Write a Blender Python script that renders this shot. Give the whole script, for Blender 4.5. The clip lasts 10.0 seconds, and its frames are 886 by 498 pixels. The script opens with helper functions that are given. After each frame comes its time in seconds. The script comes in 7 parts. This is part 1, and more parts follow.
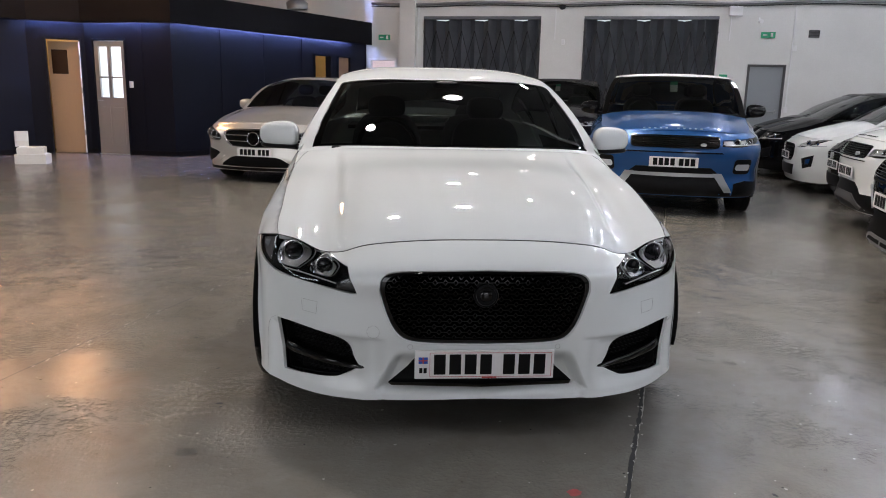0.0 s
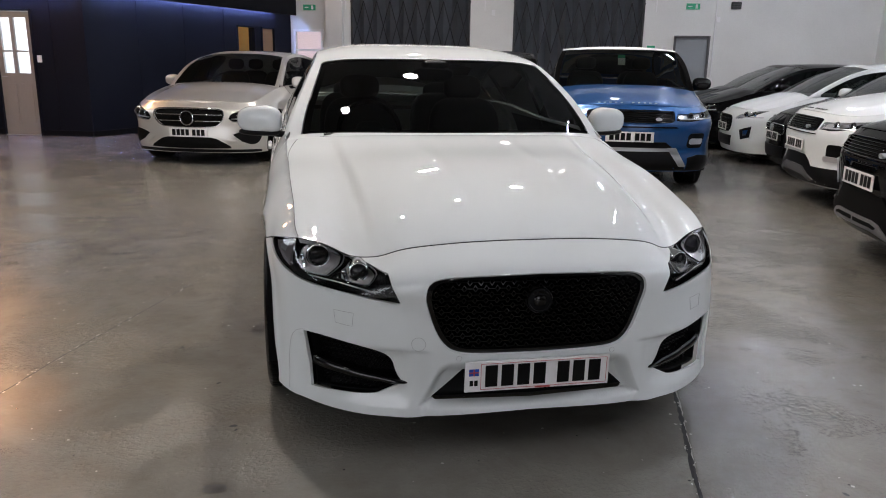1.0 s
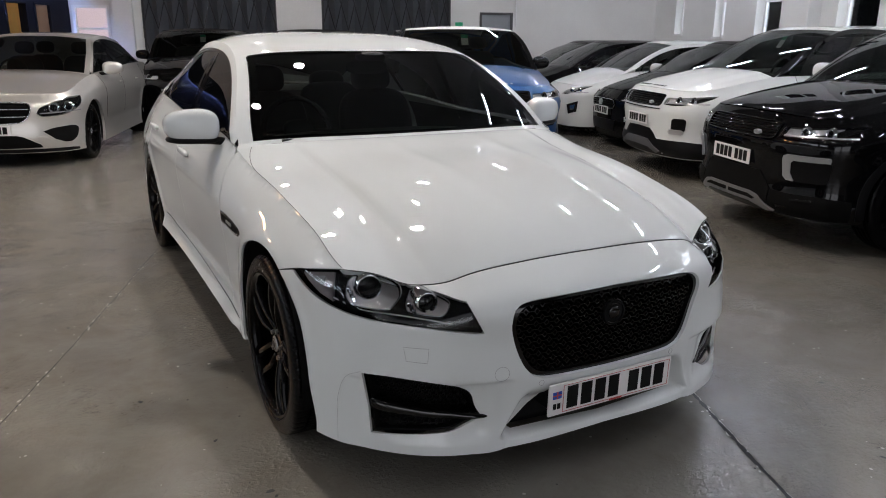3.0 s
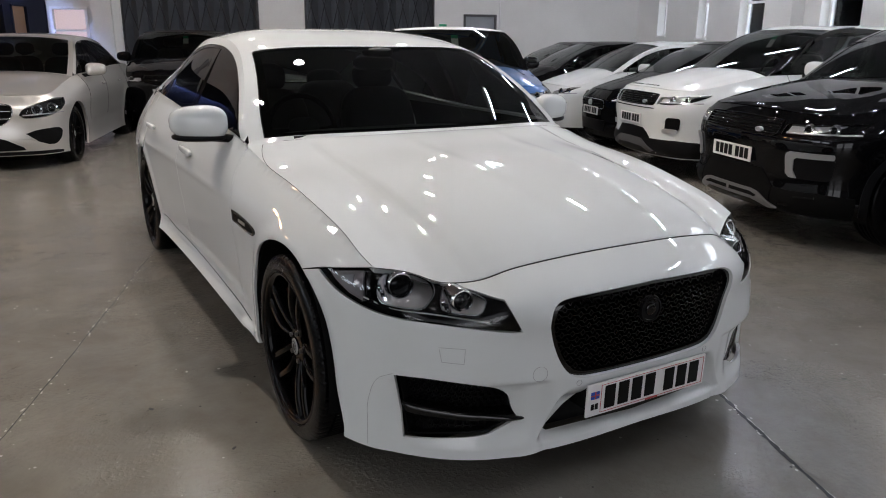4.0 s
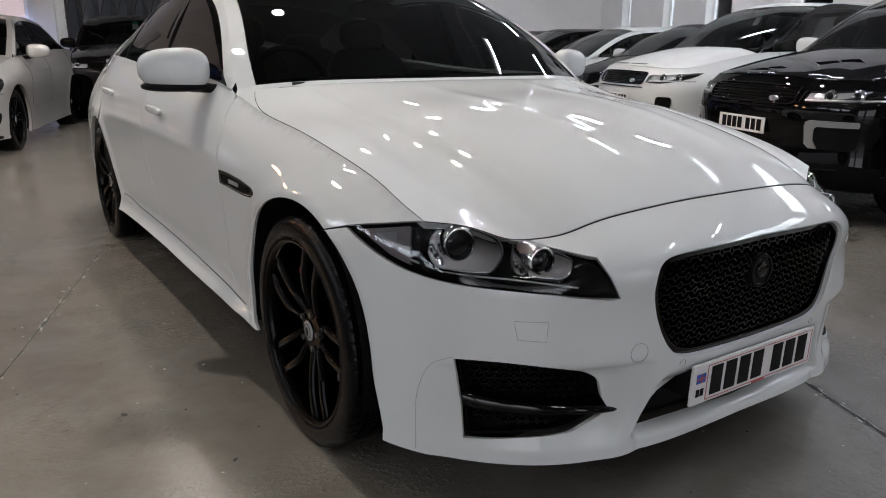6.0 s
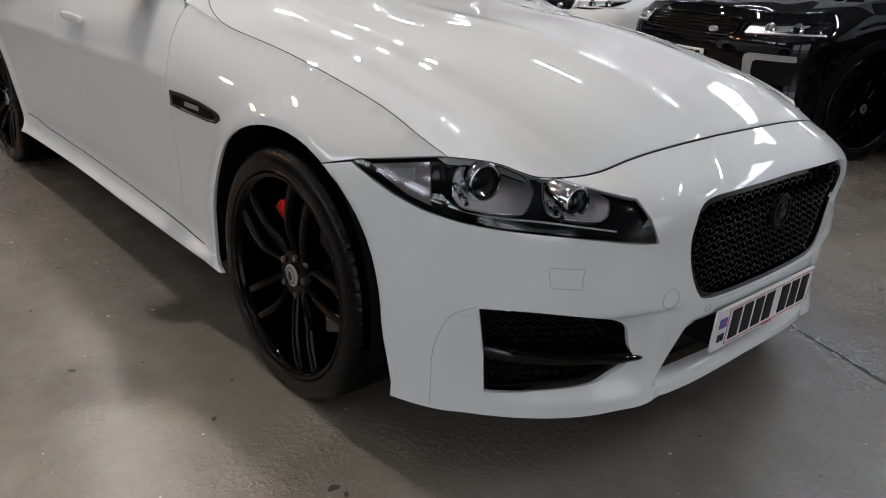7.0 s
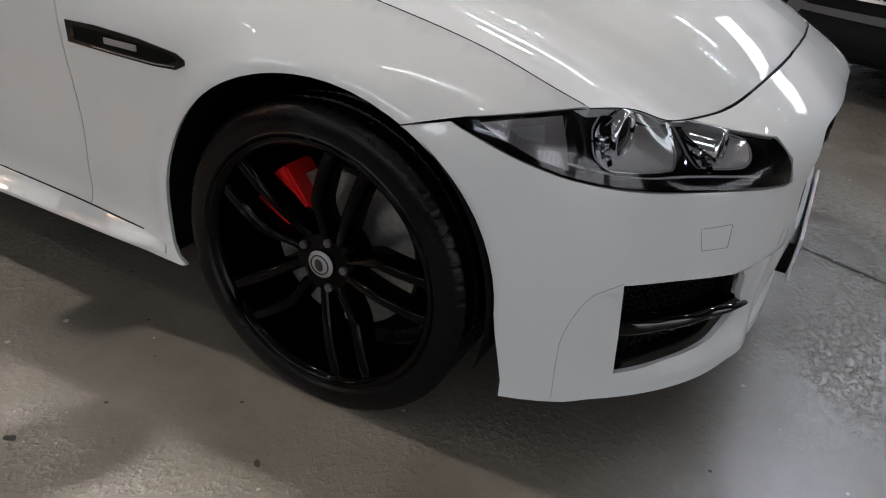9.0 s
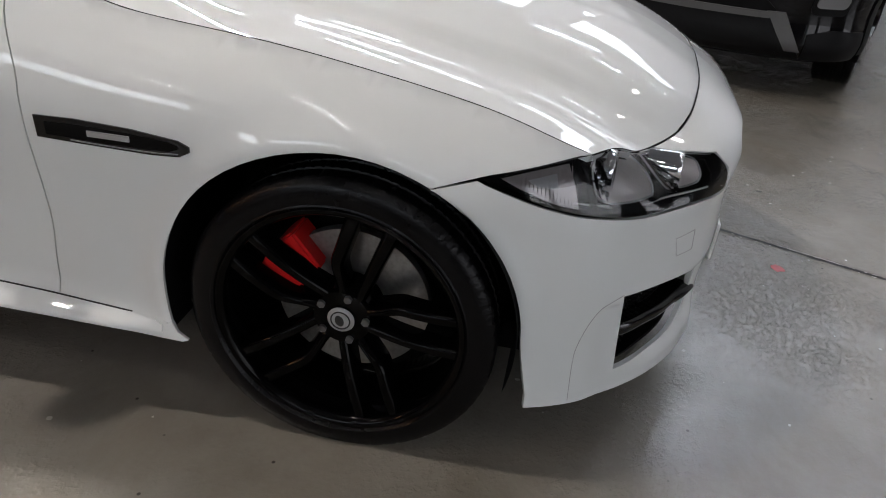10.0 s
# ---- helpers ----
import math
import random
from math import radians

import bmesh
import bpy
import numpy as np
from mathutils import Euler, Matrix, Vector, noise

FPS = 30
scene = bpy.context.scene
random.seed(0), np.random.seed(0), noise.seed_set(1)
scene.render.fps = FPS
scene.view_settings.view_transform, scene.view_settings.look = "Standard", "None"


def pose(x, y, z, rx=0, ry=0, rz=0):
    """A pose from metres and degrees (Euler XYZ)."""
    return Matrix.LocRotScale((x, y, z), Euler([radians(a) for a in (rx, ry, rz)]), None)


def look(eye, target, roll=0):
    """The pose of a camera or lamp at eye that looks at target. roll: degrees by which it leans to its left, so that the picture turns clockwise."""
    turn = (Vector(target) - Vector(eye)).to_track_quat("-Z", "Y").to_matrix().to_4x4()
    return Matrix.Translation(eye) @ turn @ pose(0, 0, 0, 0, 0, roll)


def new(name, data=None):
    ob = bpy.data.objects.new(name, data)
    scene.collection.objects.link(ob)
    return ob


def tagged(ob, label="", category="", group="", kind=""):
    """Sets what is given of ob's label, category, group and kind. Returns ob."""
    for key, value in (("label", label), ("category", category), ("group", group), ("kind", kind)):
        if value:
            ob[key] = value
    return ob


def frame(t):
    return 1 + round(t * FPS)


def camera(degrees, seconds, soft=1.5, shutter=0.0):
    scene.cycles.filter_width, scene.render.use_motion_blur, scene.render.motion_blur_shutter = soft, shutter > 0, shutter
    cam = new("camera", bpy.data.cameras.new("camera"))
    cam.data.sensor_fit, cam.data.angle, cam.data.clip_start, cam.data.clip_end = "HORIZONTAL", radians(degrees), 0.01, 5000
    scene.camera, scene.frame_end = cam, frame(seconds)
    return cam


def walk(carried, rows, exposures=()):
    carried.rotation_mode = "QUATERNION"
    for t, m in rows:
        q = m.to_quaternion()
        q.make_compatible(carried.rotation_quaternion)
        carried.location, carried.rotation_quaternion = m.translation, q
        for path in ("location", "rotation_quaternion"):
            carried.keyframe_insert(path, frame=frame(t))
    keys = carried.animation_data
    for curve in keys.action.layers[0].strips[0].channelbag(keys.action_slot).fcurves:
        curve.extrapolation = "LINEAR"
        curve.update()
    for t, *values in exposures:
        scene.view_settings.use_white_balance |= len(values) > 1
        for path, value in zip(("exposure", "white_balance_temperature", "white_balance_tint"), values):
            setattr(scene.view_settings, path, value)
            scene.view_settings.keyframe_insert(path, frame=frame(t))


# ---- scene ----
cam = camera(61.9, 10.0, soft=1.0)
PATH = [
    (0, (-0.376, -2.579, 1.31), (-0.216, -0.629, 0.896), 1.3),
    (0.5, (-0.543, -2.396, 1.32), (-0.303, -0.466, 0.854), 1.7),
    (0.9, (-0.744, -2.295, 1.353), (-0.387, -0.389, 0.863), 1.4),
    (1, (-0.797, -2.272, 1.358), (-0.416, -0.37, 0.873), 1.0),
    (1.5, (-1.054, -2.162, 1.408), (-0.561, -0.291, 0.904), 0.3),
    (2, (-1.231, -2.001, 1.432), (-0.59, -0.177, 0.919), 0.7),
    (2.5, (-1.394, -1.846, 1.455), (-0.62, -0.079, 0.924), 0.4),
    (3, (-1.572, -1.737, 1.439), (-0.665, -0.039, 0.896), 0.4),
    (3.2, (-1.604, -1.659, 1.493), (-0.68, 0.025, 0.935), 0.7),
    (4.5, (-1.705, -1.532, 1.274), (-0.733, 0.14, 0.763), -0.1),
    (5, (-1.692, -1.343, 1.172), (-0.714, 0.329, 0.674), -0.2),
    (5.2, (-1.687, -1.28, 1.167), (-0.708, 0.392, 0.668), -0.3),
    (6.3, (-1.727, -0.972, 1.128), (-0.594, 0.577, 0.563), 1.1),
    (6.5, (-1.76, -0.905, 1.124), (-0.58, 0.592, 0.52), 1.8),
    (7, (-1.818, -0.746, 1.111), (-0.564, 0.64, 0.399), 3.1),
    (7.5, (-1.824, -0.548, 1.097), (-0.537, 0.742, 0.273), 3.6),
    (8, (-1.826, -0.352, 1.111), (-0.463, 0.818, 0.231), 4.5),
    (8.5, (-1.908, -0.153, 1.108), (-0.407, 0.815, 0.207), 5.7),
    (9, (-1.972, 0.054, 1.106), (-0.397, 0.826, 0.145), 5.0),
    (9.5, (-2.005, 0.293, 1.137), (-0.374, 0.84, 0.117), 4.2),
    (10, (-2.164, 0.426, 1.266), (-0.449, 0.717, 0.28), 4.2),
]
walk(cam, [(t, look(eye, target, roll)) for t, eye, target, roll in PATH],
     exposures=[(0.0, -0.22), (1.0, -0.26), (2.0, -0.40), (5.0, -0.40), (6.5, -0.38), (7.5, -0.30), (8.0, -0.32), (8.5, -0.44), (9.0, -0.36), (9.5, -0.20), (10.0, -0.31)])

# ---- world and light ----
world = bpy.data.worlds.new("world")
scene.world = world
world.use_nodes = True
sky = world.node_tree.nodes.new("ShaderNodeTexSky")
sky.sky_type, sky.sun_disc = "NISHITA", False
sky.sun_elevation, sky.sun_rotation = radians(25), radians(60)
world.node_tree.links.new(sky.outputs["Color"], world.node_tree.nodes["Background"].inputs["Color"])
world.node_tree.nodes["Background"].inputs["Strength"].default_value = 0.12

# the building's own axes: u along the back wall, v towards it
TURN = -17.5
BUILD = pose(0, 0, 0, 0, 0, TURN)


def uv(u, v, z=0.0, rz=0.0):
    return BUILD @ pose(u, v, z, 0, 0, rz)


# ---- materials ----
def material(name, base=(0.5, 0.5, 0.5), rough=0.5, metal=0.0, coat=0.0, spec=0.5, grain=0.0, grain_scale=40.0,
             stain=0.0, stain_scale=2.0, rough_var=0.0, bump=0.0, bump_scale=60.0, emit=None, power=0.0, alpha=1.0, trans=0.0, ior=1.5,
             coat_rough=0.03, flake=0.0):
    m = bpy.data.materials.new(name)
    m.use_nodes = True
    nt = m.node_tree
    b = nt.nodes["Principled BSDF"]
    b.inputs["Roughness"].default_value = rough
    b.inputs["Metallic"].default_value = metal
    b.inputs["Coat Weight"].default_value = coat
    b.inputs["Coat Roughness"].default_value = coat_rough
    b.inputs["Specular IOR Level"].default_value = spec
    b.inputs["IOR"].default_value = ior
    b.inputs["Transmission Weight"].default_value = trans
    b.inputs["Alpha"].default_value = alpha
    b.inputs["Base Color"].default_value = (*base, 1)
    if emit:
        b.inputs["Emission Color"].default_value = (*emit, 1)
        b.inputs["Emission Strength"].default_value = power
    co = nt.nodes.new("ShaderNodeTexCoord")
    place = nt.nodes.new("ShaderNodeNewGeometry").outputs["Position"]

    def noise_node(scale, detail=5.0):
        n = nt.nodes.new("ShaderNodeTexNoise")
        n.inputs["Scale"].default_value, n.inputs["Detail"].default_value = scale, detail
        nt.links.new(place, n.inputs["Vector"])
        return n.outputs["Fac"]

    def ramp(src, lo, hi, a, c):
        r = nt.nodes.new("ShaderNodeMapRange")
        r.inputs["From Min"].default_value, r.inputs["From Max"].default_value = lo, hi
        r.inputs["To Min"].default_value, r.inputs["To Max"].default_value = a, c
        nt.links.new(src, r.inputs["Value"])
        return r.outputs["Result"]

    if grain or stain:
        g = ramp(noise_node(grain_scale), 0.3, 0.7, 1 - grain, 1 + grain)
        s = ramp(noise_node(stain_scale), 0.3, 0.7, 1 - stain, 1 + stain)
        mul = nt.nodes.new("ShaderNodeMath")
        mul.operation = "MULTIPLY"
        nt.links.new(g, mul.inputs[0]), nt.links.new(s, mul.inputs[1])
        mix = nt.nodes.new("ShaderNodeVectorMath")
        mix.operation = "SCALE"
        mix.inputs[0].default_value = base
        nt.links.new(mul.outputs[0], mix.inputs["Scale"])
        nt.links.new(mix.outputs[0], b.inputs["Base Color"])
    if rough_var:
        nt.links.new(ramp(noise_node(stain_scale * 3), 0.3, 0.7, max(0.02, rough - rough_var), rough + rough_var), b.inputs["Roughness"])
    if bump:
        bp = nt.nodes.new("ShaderNodeBump")
        bp.inputs["Strength"].default_value, bp.inputs["Distance"].default_value = bump, 0.003
        nt.links.new(noise_node(bump_scale), bp.inputs["Height"])
        nt.links.new(bp.outputs["Normal"], b.inputs["Normal"])
    return m


def floor_material():
    m = material("floor_paint", (0.2, 0.195, 0.185), rough=0.22, spec=0.85)
    nt = m.node_tree
    b = nt.nodes["Principled BSDF"]
    place = nt.nodes.new("ShaderNodeNewGeometry").outputs["Position"]

    def node(kind, **props):
        n = nt.nodes.new(kind)
        for k, v in props.items():
            n.inputs[k].default_value = v
        return n

    big = node("ShaderNodeTexNoise", Scale=0.45, Detail=4.0)
    mid = node("ShaderNodeTexNoise", Scale=5.0, Detail=8.0, Roughness=0.65)
    fine = node("ShaderNodeTexNoise", Scale=38.0, Detail=8.0, Roughness=0.6)
    speck = node("ShaderNodeTexVoronoi", Scale=9.0)
    for n in (big, mid, fine, speck):
        nt.links.new(place, n.inputs["Vector"])
    ramp = nt.nodes.new("ShaderNodeValToRGB")
    ramp.color_ramp.elements[0].position, ramp.color_ramp.elements[0].color = 0.30, (0.168, 0.158, 0.139, 1)
    ramp.color_ramp.elements[1].position, ramp.color_ramp.elements[1].color = 0.70, (0.202, 0.188, 0.163, 1)
    nt.links.new(mid.outputs["Fac"], ramp.inputs["Fac"])
    tint = nt.nodes.new("ShaderNodeMix")
    tint.data_type, tint.blend_type = "RGBA", "MULTIPLY"
    tint.inputs["Factor"].default_value = 0.6
    nt.links.new(ramp.outputs["Color"], tint.inputs["A"])
    r2 = nt.nodes.new("ShaderNodeValToRGB")
    r2.color_ramp.elements[0].position, r2.color_ramp.elements[0].color = 0.3, (0.75, 0.78, 0.85, 1)
    r2.color_ramp.elements[1].position, r2.color_ramp.elements[1].color = 0.7, (1.0, 0.96, 0.86, 1)
    nt.links.new(big.outputs["Fac"], r2.inputs["Fac"])
    nt.links.new(r2.outputs["Color"], tint.inputs["B"])
    dirt = node("ShaderNodeTexNoise", Scale=2.4, Detail=9.0, Roughness=0.72, Distortion=0.5)
    nt.links.new(place, dirt.inputs["Vector"])
    worn = nt.nodes.new("ShaderNodeValToRGB")
    worn.color_ramp.elements[0].position, worn.color_ramp.elements[0].color = 0.36, (0.70, 0.66, 0.60, 1)
    worn.color_ramp.elements[1].position, worn.color_ramp.elements[1].color = 0.60, (1.0, 1.0, 1.0, 1)
    nt.links.new(dirt.outputs["Fac"], worn.inputs["Fac"])
    grime = nt.nodes.new("ShaderNodeMix")
    grime.data_type, grime.blend_type = "RGBA", "MULTIPLY"
    grime.inputs["Factor"].default_value = 0.55
    nt.links.new(tint.outputs["Result"], grime.inputs["A"])
    nt.links.new(worn.outputs["Color"], grime.inputs["B"])
    # small dark chips in the paint
    chip = node("ShaderNodeMapRange")
    for k, v in (("From Min", 0.025), ("From Max", 0.05), ("To Min", 0.25), ("To Max", 1.0)):
        chip.inputs[k].default_value = v
    nt.links.new(speck.outputs["Distance"], chip.inputs["Value"])
    dark = nt.nodes.new("ShaderNodeVectorMath")
    dark.operation = "SCALE"
    nt.links.new(grime.outputs["Result"], dark.inputs[0])
    nt.links.new(chip.outputs["Result"], dark.inputs["Scale"])
    nt.links.new(dark.outputs[0], b.inputs["Base Color"])
    rr = node("ShaderNodeMapRange")
    for k, v in (("From Min", 0.2), ("From Max", 0.8), ("To Min", 0.18), ("To Max", 0.28)):
        rr.inputs[k].default_value = v
    nt.links.new(mid.outputs["Fac"], rr.inputs["Value"])
    nt.links.new(rr.outputs["Result"], b.inputs["Roughness"])
    # trowel ripples and fine grit
    ripple = node("ShaderNodeTexNoise", Scale=5.0, Detail=2.0, Roughness=0.5, Distortion=0.25)
    nt.links.new(place, ripple.inputs["Vector"])
    # pebbly patches under the paint, with smooth stretches between
    pebble = node("ShaderNodeTexNoise", Scale=52.0, Detail=5.0, Roughness=0.62)
    patch = node("ShaderNodeTexNoise", Scale=1.3, Detail=5.0, Roughness=0.6)
    for n in (pebble, patch):
        nt.links.new(place, n.inputs["Vector"])
    mask = node("ShaderNodeMapRange")
    for k, v in (("From Min", 0.48), ("From Max", 0.60), ("To Min", 0.18), ("To Max", 1.0)):
        mask.inputs[k].default_value = v
    nt.links.new(patch.outputs["Fac"], mask.inputs["Value"])
    rough_part = nt.nodes.new("ShaderNodeMath")
    rough_part.operation = "MULTIPLY"
    specks = node("ShaderNodeMapRange")
    for k, v in (("From Min", 0.46), ("From Max", 0.80), ("To Min", 0.0), ("To Max", 0.30)):
        specks.inputs[k].default_value = v
    nt.links.new(pebble.outputs["Fac"], specks.inputs["Value"])
    nt.links.new(specks.outputs["Result"], rough_part.inputs[0])
    nt.links.new(mask.outputs["Result"], rough_part.inputs[1])
    hs2 = nt.nodes.new("ShaderNodeMath")
    hs2.operation = "MULTIPLY_ADD"
    hs2.inputs[1].default_value = 0.30
    nt.links.new(ripple.outputs["Fac"], hs2.inputs[0])
    nt.links.new(rough_part.outputs[0], hs2.inputs[2])
    bp = nt.nodes.new("ShaderNodeBump")
    bp.inputs["Strength"].default_value, bp.inputs["Distance"].default_value = 0.8, 0.012
    nt.links.new(hs2.outputs[0], bp.inputs["Height"])
    nt.links.new(bp.outputs["Normal"], b.inputs["Normal"])
    return m


M_FLOOR = floor_material()
M_WALL = material("white_painted_brick", (0.72, 0.72, 0.70), 0.6, grain=0.03, stain=0.06, stain_scale=0.8, bump=0.4, bump_scale=25)
M_BLUE = material("midnight_blue_paint", (0.006, 0.007, 0.0125), 0.5, spec=0.12, grain=0.05, stain=0.1, stain_scale=1.0, bump=0.1)
M_FASCIA = material("black_fascia_paint", (0.006, 0.006, 0.008), 0.6, spec=0.1, stain=0.1)
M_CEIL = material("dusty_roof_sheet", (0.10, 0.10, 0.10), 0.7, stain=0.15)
M_DIMWALL = material("dark_painted_block", (0.10, 0.10, 0.11), 0.6, stain=0.1)
M_STEEL = material("galvanised_steel", (0.35, 0.36, 0.37), 0.4, metal=0.8, grain=0.1)
M_LED = material("blue_led", (0.1, 0.15, 0.9), emit=(0.34, 0.45, 1.0), power=300.0)
M_TUBE = material("lit_tube", (1, 1, 1), emit=(0.87, 0.90, 1.04), power=370.0)
M_TUBELOW = material("lit_old_tube", (1, 1, 1), emit=(0.98, 0.96, 0.98), power=85.0)
M_KEY = material("lit_bright_bay_lamp", (1, 1, 1), emit=(1.0, 0.90, 0.825), power=1200.0)
M_MIDBAY = material("lit_middle_bay_lamp", (1, 1, 1), emit=(1.0, 0.92, 0.86), power=520.0)
M_BAY = material("lit_bay_lamp", (1, 1, 1), emit=(1.0, 0.94, 0.92), power=55.0)
M_WARM = material("lit_warm_lamp", (1, 1, 1), emit=(1.0, 0.52, 0.26), power=75.0)
M_WHITE = material("white_gloss_paint", (0.8, 0.8, 0.8), 0.35, grain=0.02)
M_DOORGREY = material("grey_door_paint", (0.27, 0.29, 0.31), 0.4, grain=0.03)
M_CONCERT = material("grey_folding_panel", (0.125, 0.13, 0.145), 0.5, grain=0.06, stain=0.1, stain_scale=3)
M_DAY = material("daylight_beyond", (0.5, 0.5, 0.5), emit=(0.80, 0.90, 1.0), power=8.0)
M_HIGHDAY = material("daylight_beyond_high_glass", (0.5, 0.5, 0.5), emit=(0.88, 0.93, 1.0), power=9.5)
M_DIMDAY = material("dim_daylight_beyond", (0.5, 0.5, 0.5), emit=(0.85, 0.92, 1.0), power=1.2)
M_DAYDOOR = material("daylight_outside", (0.5, 0.5, 0.5), emit=(0.92, 0.93, 1.0), power=2.8)
M_GREEN = material("green_sign", (0.02, 0.35, 0.17), 0.4)
M_DARK = material("black_plastic", (0.015, 0.015, 0.016), 0.4, grain=0.1)
M_CARD = material("white_card", (0.75, 0.73, 0.7), 0.7, grain=0.04)


# ---- mesh helpers ----
def obj(name, bm, mat, parent=None, label="", m=None, smooth=False):
    me = bpy.data.meshes.new(name)
    bm.normal_update()
    bm.to_mesh(me)
    bm.free()
    me.materials.append(mat)
    if smooth:
        me.shade_smooth()
    ob = new(name, me)
    if parent is not None:
        ob.parent = parent
    if m is not None:
        ob.matrix_basis = m
    if label:
        ob["label"] = label
    return ob


def box(x0, x1, y0, y1, z0, z1, bevel=0.0, bm=None, m=None):
    own = bmesh.new()
    bmesh.ops.create_cube(own, size=1.0, matrix=Matrix.LocRotScale(((x0 + x1) / 2, (y0 + y1) / 2, (z0 + z1) / 2), None, (abs(x1 - x0), abs(y1 - y0), abs(z1 - z0))))
    if bevel:
        bmesh.ops.bevel(own, geom=own.edges[:], offset=bevel, segments=2, affect="EDGES", profile=0.7)
    if m is not None:
        own.transform(m)
    if bm is None:
        return own
    join(bm, own)
    return bm


def join(bm, other):
    me = bpy.data.meshes.new("tmp")
    other.to_mesh(me)
    other.free()
    bm.from_mesh(me)
    bpy.data.meshes.remove(me)
    return bm


def rod(a, b, r, n=10, bm=None, r2=None):
    a, b = Vector(a), Vector(b)
    own = bmesh.new()
    q = (b - a).to_track_quat("Z", "Y").to_matrix().to_4x4()
    bmesh.ops.create_cone(own, cap_ends=True, segments=n, radius1=r, radius2=r if r2 is None else r2, depth=(b - a).length,
                          matrix=Matrix.Translation((a + b) / 2) @ q)
    if bm is None:
        return own
    return join(bm, own)


def empty(name, m, label="", category="", group="", kind=""):
    ob = new(name)
    ob.empty_display_size = 0.2
    ob.matrix_basis = m
    return tagged(ob, label, category, group, kind)


def plate_wall(outer, holes, thick, axis_m):
    """A wall in its own x-z plane, y from 0 to thick (away), with rectangular holes (x0, x1, z0, z1)."""
    xs = sorted({outer[0], outer[1], *[h[0] for h in holes], *[h[1] for h in holes]})
    zs = sorted({outer[2], outer[3], *[h[2] for h in holes], *[h[3] for h in holes]})
    bm = bmesh.new()
    for i in range(len(xs) - 1):
        for k in range(len(zs) - 1):
            cx, cz = (xs[i] + xs[i + 1]) / 2, (zs[k] + zs[k + 1]) / 2
            if any(h[0] < cx < h[1] and h[2] < cz < h[3] for h in holes):
                continue
            vs = [bm.verts.new((x, 0, z)) for x, z in ((xs[i], zs[k]), (xs[i + 1], zs[k]), (xs[i + 1], zs[k + 1]), (xs[i], zs[k + 1]))]
            bm.faces.new(vs)
    bmesh.ops.remove_doubles(bm, verts=bm.verts[:], dist=1e-5)
    geo = bmesh.ops.extrude_face_region(bm, geom=bm.faces[:])
    bmesh.ops.translate(bm, verts=[g for g in geo["geom"] if isinstance(g, bmesh.types.BMVert)], vec=(0, thick, 0))
    bmesh.ops.recalc_face_normals(bm, faces=bm.faces[:])
    bm.transform(axis_m)
    return bm


# ---- the hall ----
TOP = 6.3
bm = bmesh.new()
bmesh.ops.create_grid(bm, x_segments=8, y_segments=8, size=1.0, matrix=BUILD @ Matrix.LocRotScale((-2.65, 3.4, 0), None, (11, 13, 1)))
tagged(obj("floor", bm, M_FLOOR), "worn glossy grey painted concrete floor", "floor", kind="structure")

back_holes = [(-5.80, -5.05, 0.0, 2.13), (-4.38, -1.49, 0.0, 3.14), (-0.48, 2.53, 0.0, 3.14), (3.23, 4.04, 0.0, 2.09)]
tagged(obj("wall_north", plate_wall((-13.3, 8.0, 0, TOP), back_holes, 0.3, BUILD @ Matrix.Translation((0, 15.8, 0))), M_WALL), "white painted brick back wall with shuttered openings", "wall", kind="structure")
east_holes = [(-14.75, -14.35, 1.62, 2.45), (-13.0, -12.6, 1.55, 2.45), (-11.5, -10.72, 1.47, 2.6), (-9.2, -8.28, 1.47, 2.6), (-7.0, -6.1, 1.47, 2.6), (-4.8, -3.9, 1.47, 2.6)]
high_lights = [(-12.4, -8.0), (-7.0, -2.6), (-1.6, 2.2)]
east_holes += [(a, b, 4.5, 5.4) for a, b in high_lights]
tagged(obj("wall_east", plate_wall((-16.1, 9.3, 0, TOP), east_holes, 0.3, BUILD @ Matrix.Translation((7.7, 0, 0)) @ pose(0, 0, 0, 0, 0, -90)), M_WALL), "white painted side wall with small windows", "wall", kind="structure")
west_lights = [(-7.6, -3.6), (-2.6, 1.4), (2.4, 5.6)]
tagged(obj("wall_west", plate_wall((-9.0, 15.8, 0, TOP), [(a, b, 3.9, 5.4) for a, b in west_lights], 0.3, BUILD @ Matrix.Translation((-13.0, 0, 0)) @ pose(0, 0, 0, 0, 0, 90)), M_DIMWALL), "dark painted far side wall", "wall", kind="structure")
south_holes = [(-9.4, -5.7, 0.0, 3.7), (-5.2, -1.5, 0.0, 3.7), (2.4, 5.4, 0.0, 3.2)]
for u0, u1, z0, z1 in south_holes:
    tagged(obj("daylight_backdrop", box(u0 - 0.3, u1 + 0.3, -9.9, -9.85, -0.05, z1 + 0.3, m=BUILD), M_DAYDOOR), "bright daylight beyond the open roller door", "backdrop", kind="structure")
    bm = box(u0 - 0.08, u0 + 0.02, -9.02, -8.9, 0, z1 + 0.02, m=BUILD)
    box(u1 - 0.02, u1 + 0.08, -9.02, -8.9, 0, z1 + 0.02, bm=bm, m=BUILD)
    box(u0 - 0.08, u1 + 0.08, -9.02, -8.8, z1 + 0.021, z1 + 0.35, bm=bm, m=BUILD)
    tagged(obj("roller_door_frame", bm, M_STEEL), "steel guides and box of a raised roller door", "door frame", kind="structure")
tagged(obj("wall_south", plate_wall((-13.3, 8.0, 0, TOP), south_holes, 0.3, BUILD @ Matrix.Translation((0, -9.3, 0))), M_DIMWALL), "dark painted wall behind the open floor", "wall", kind="structure")
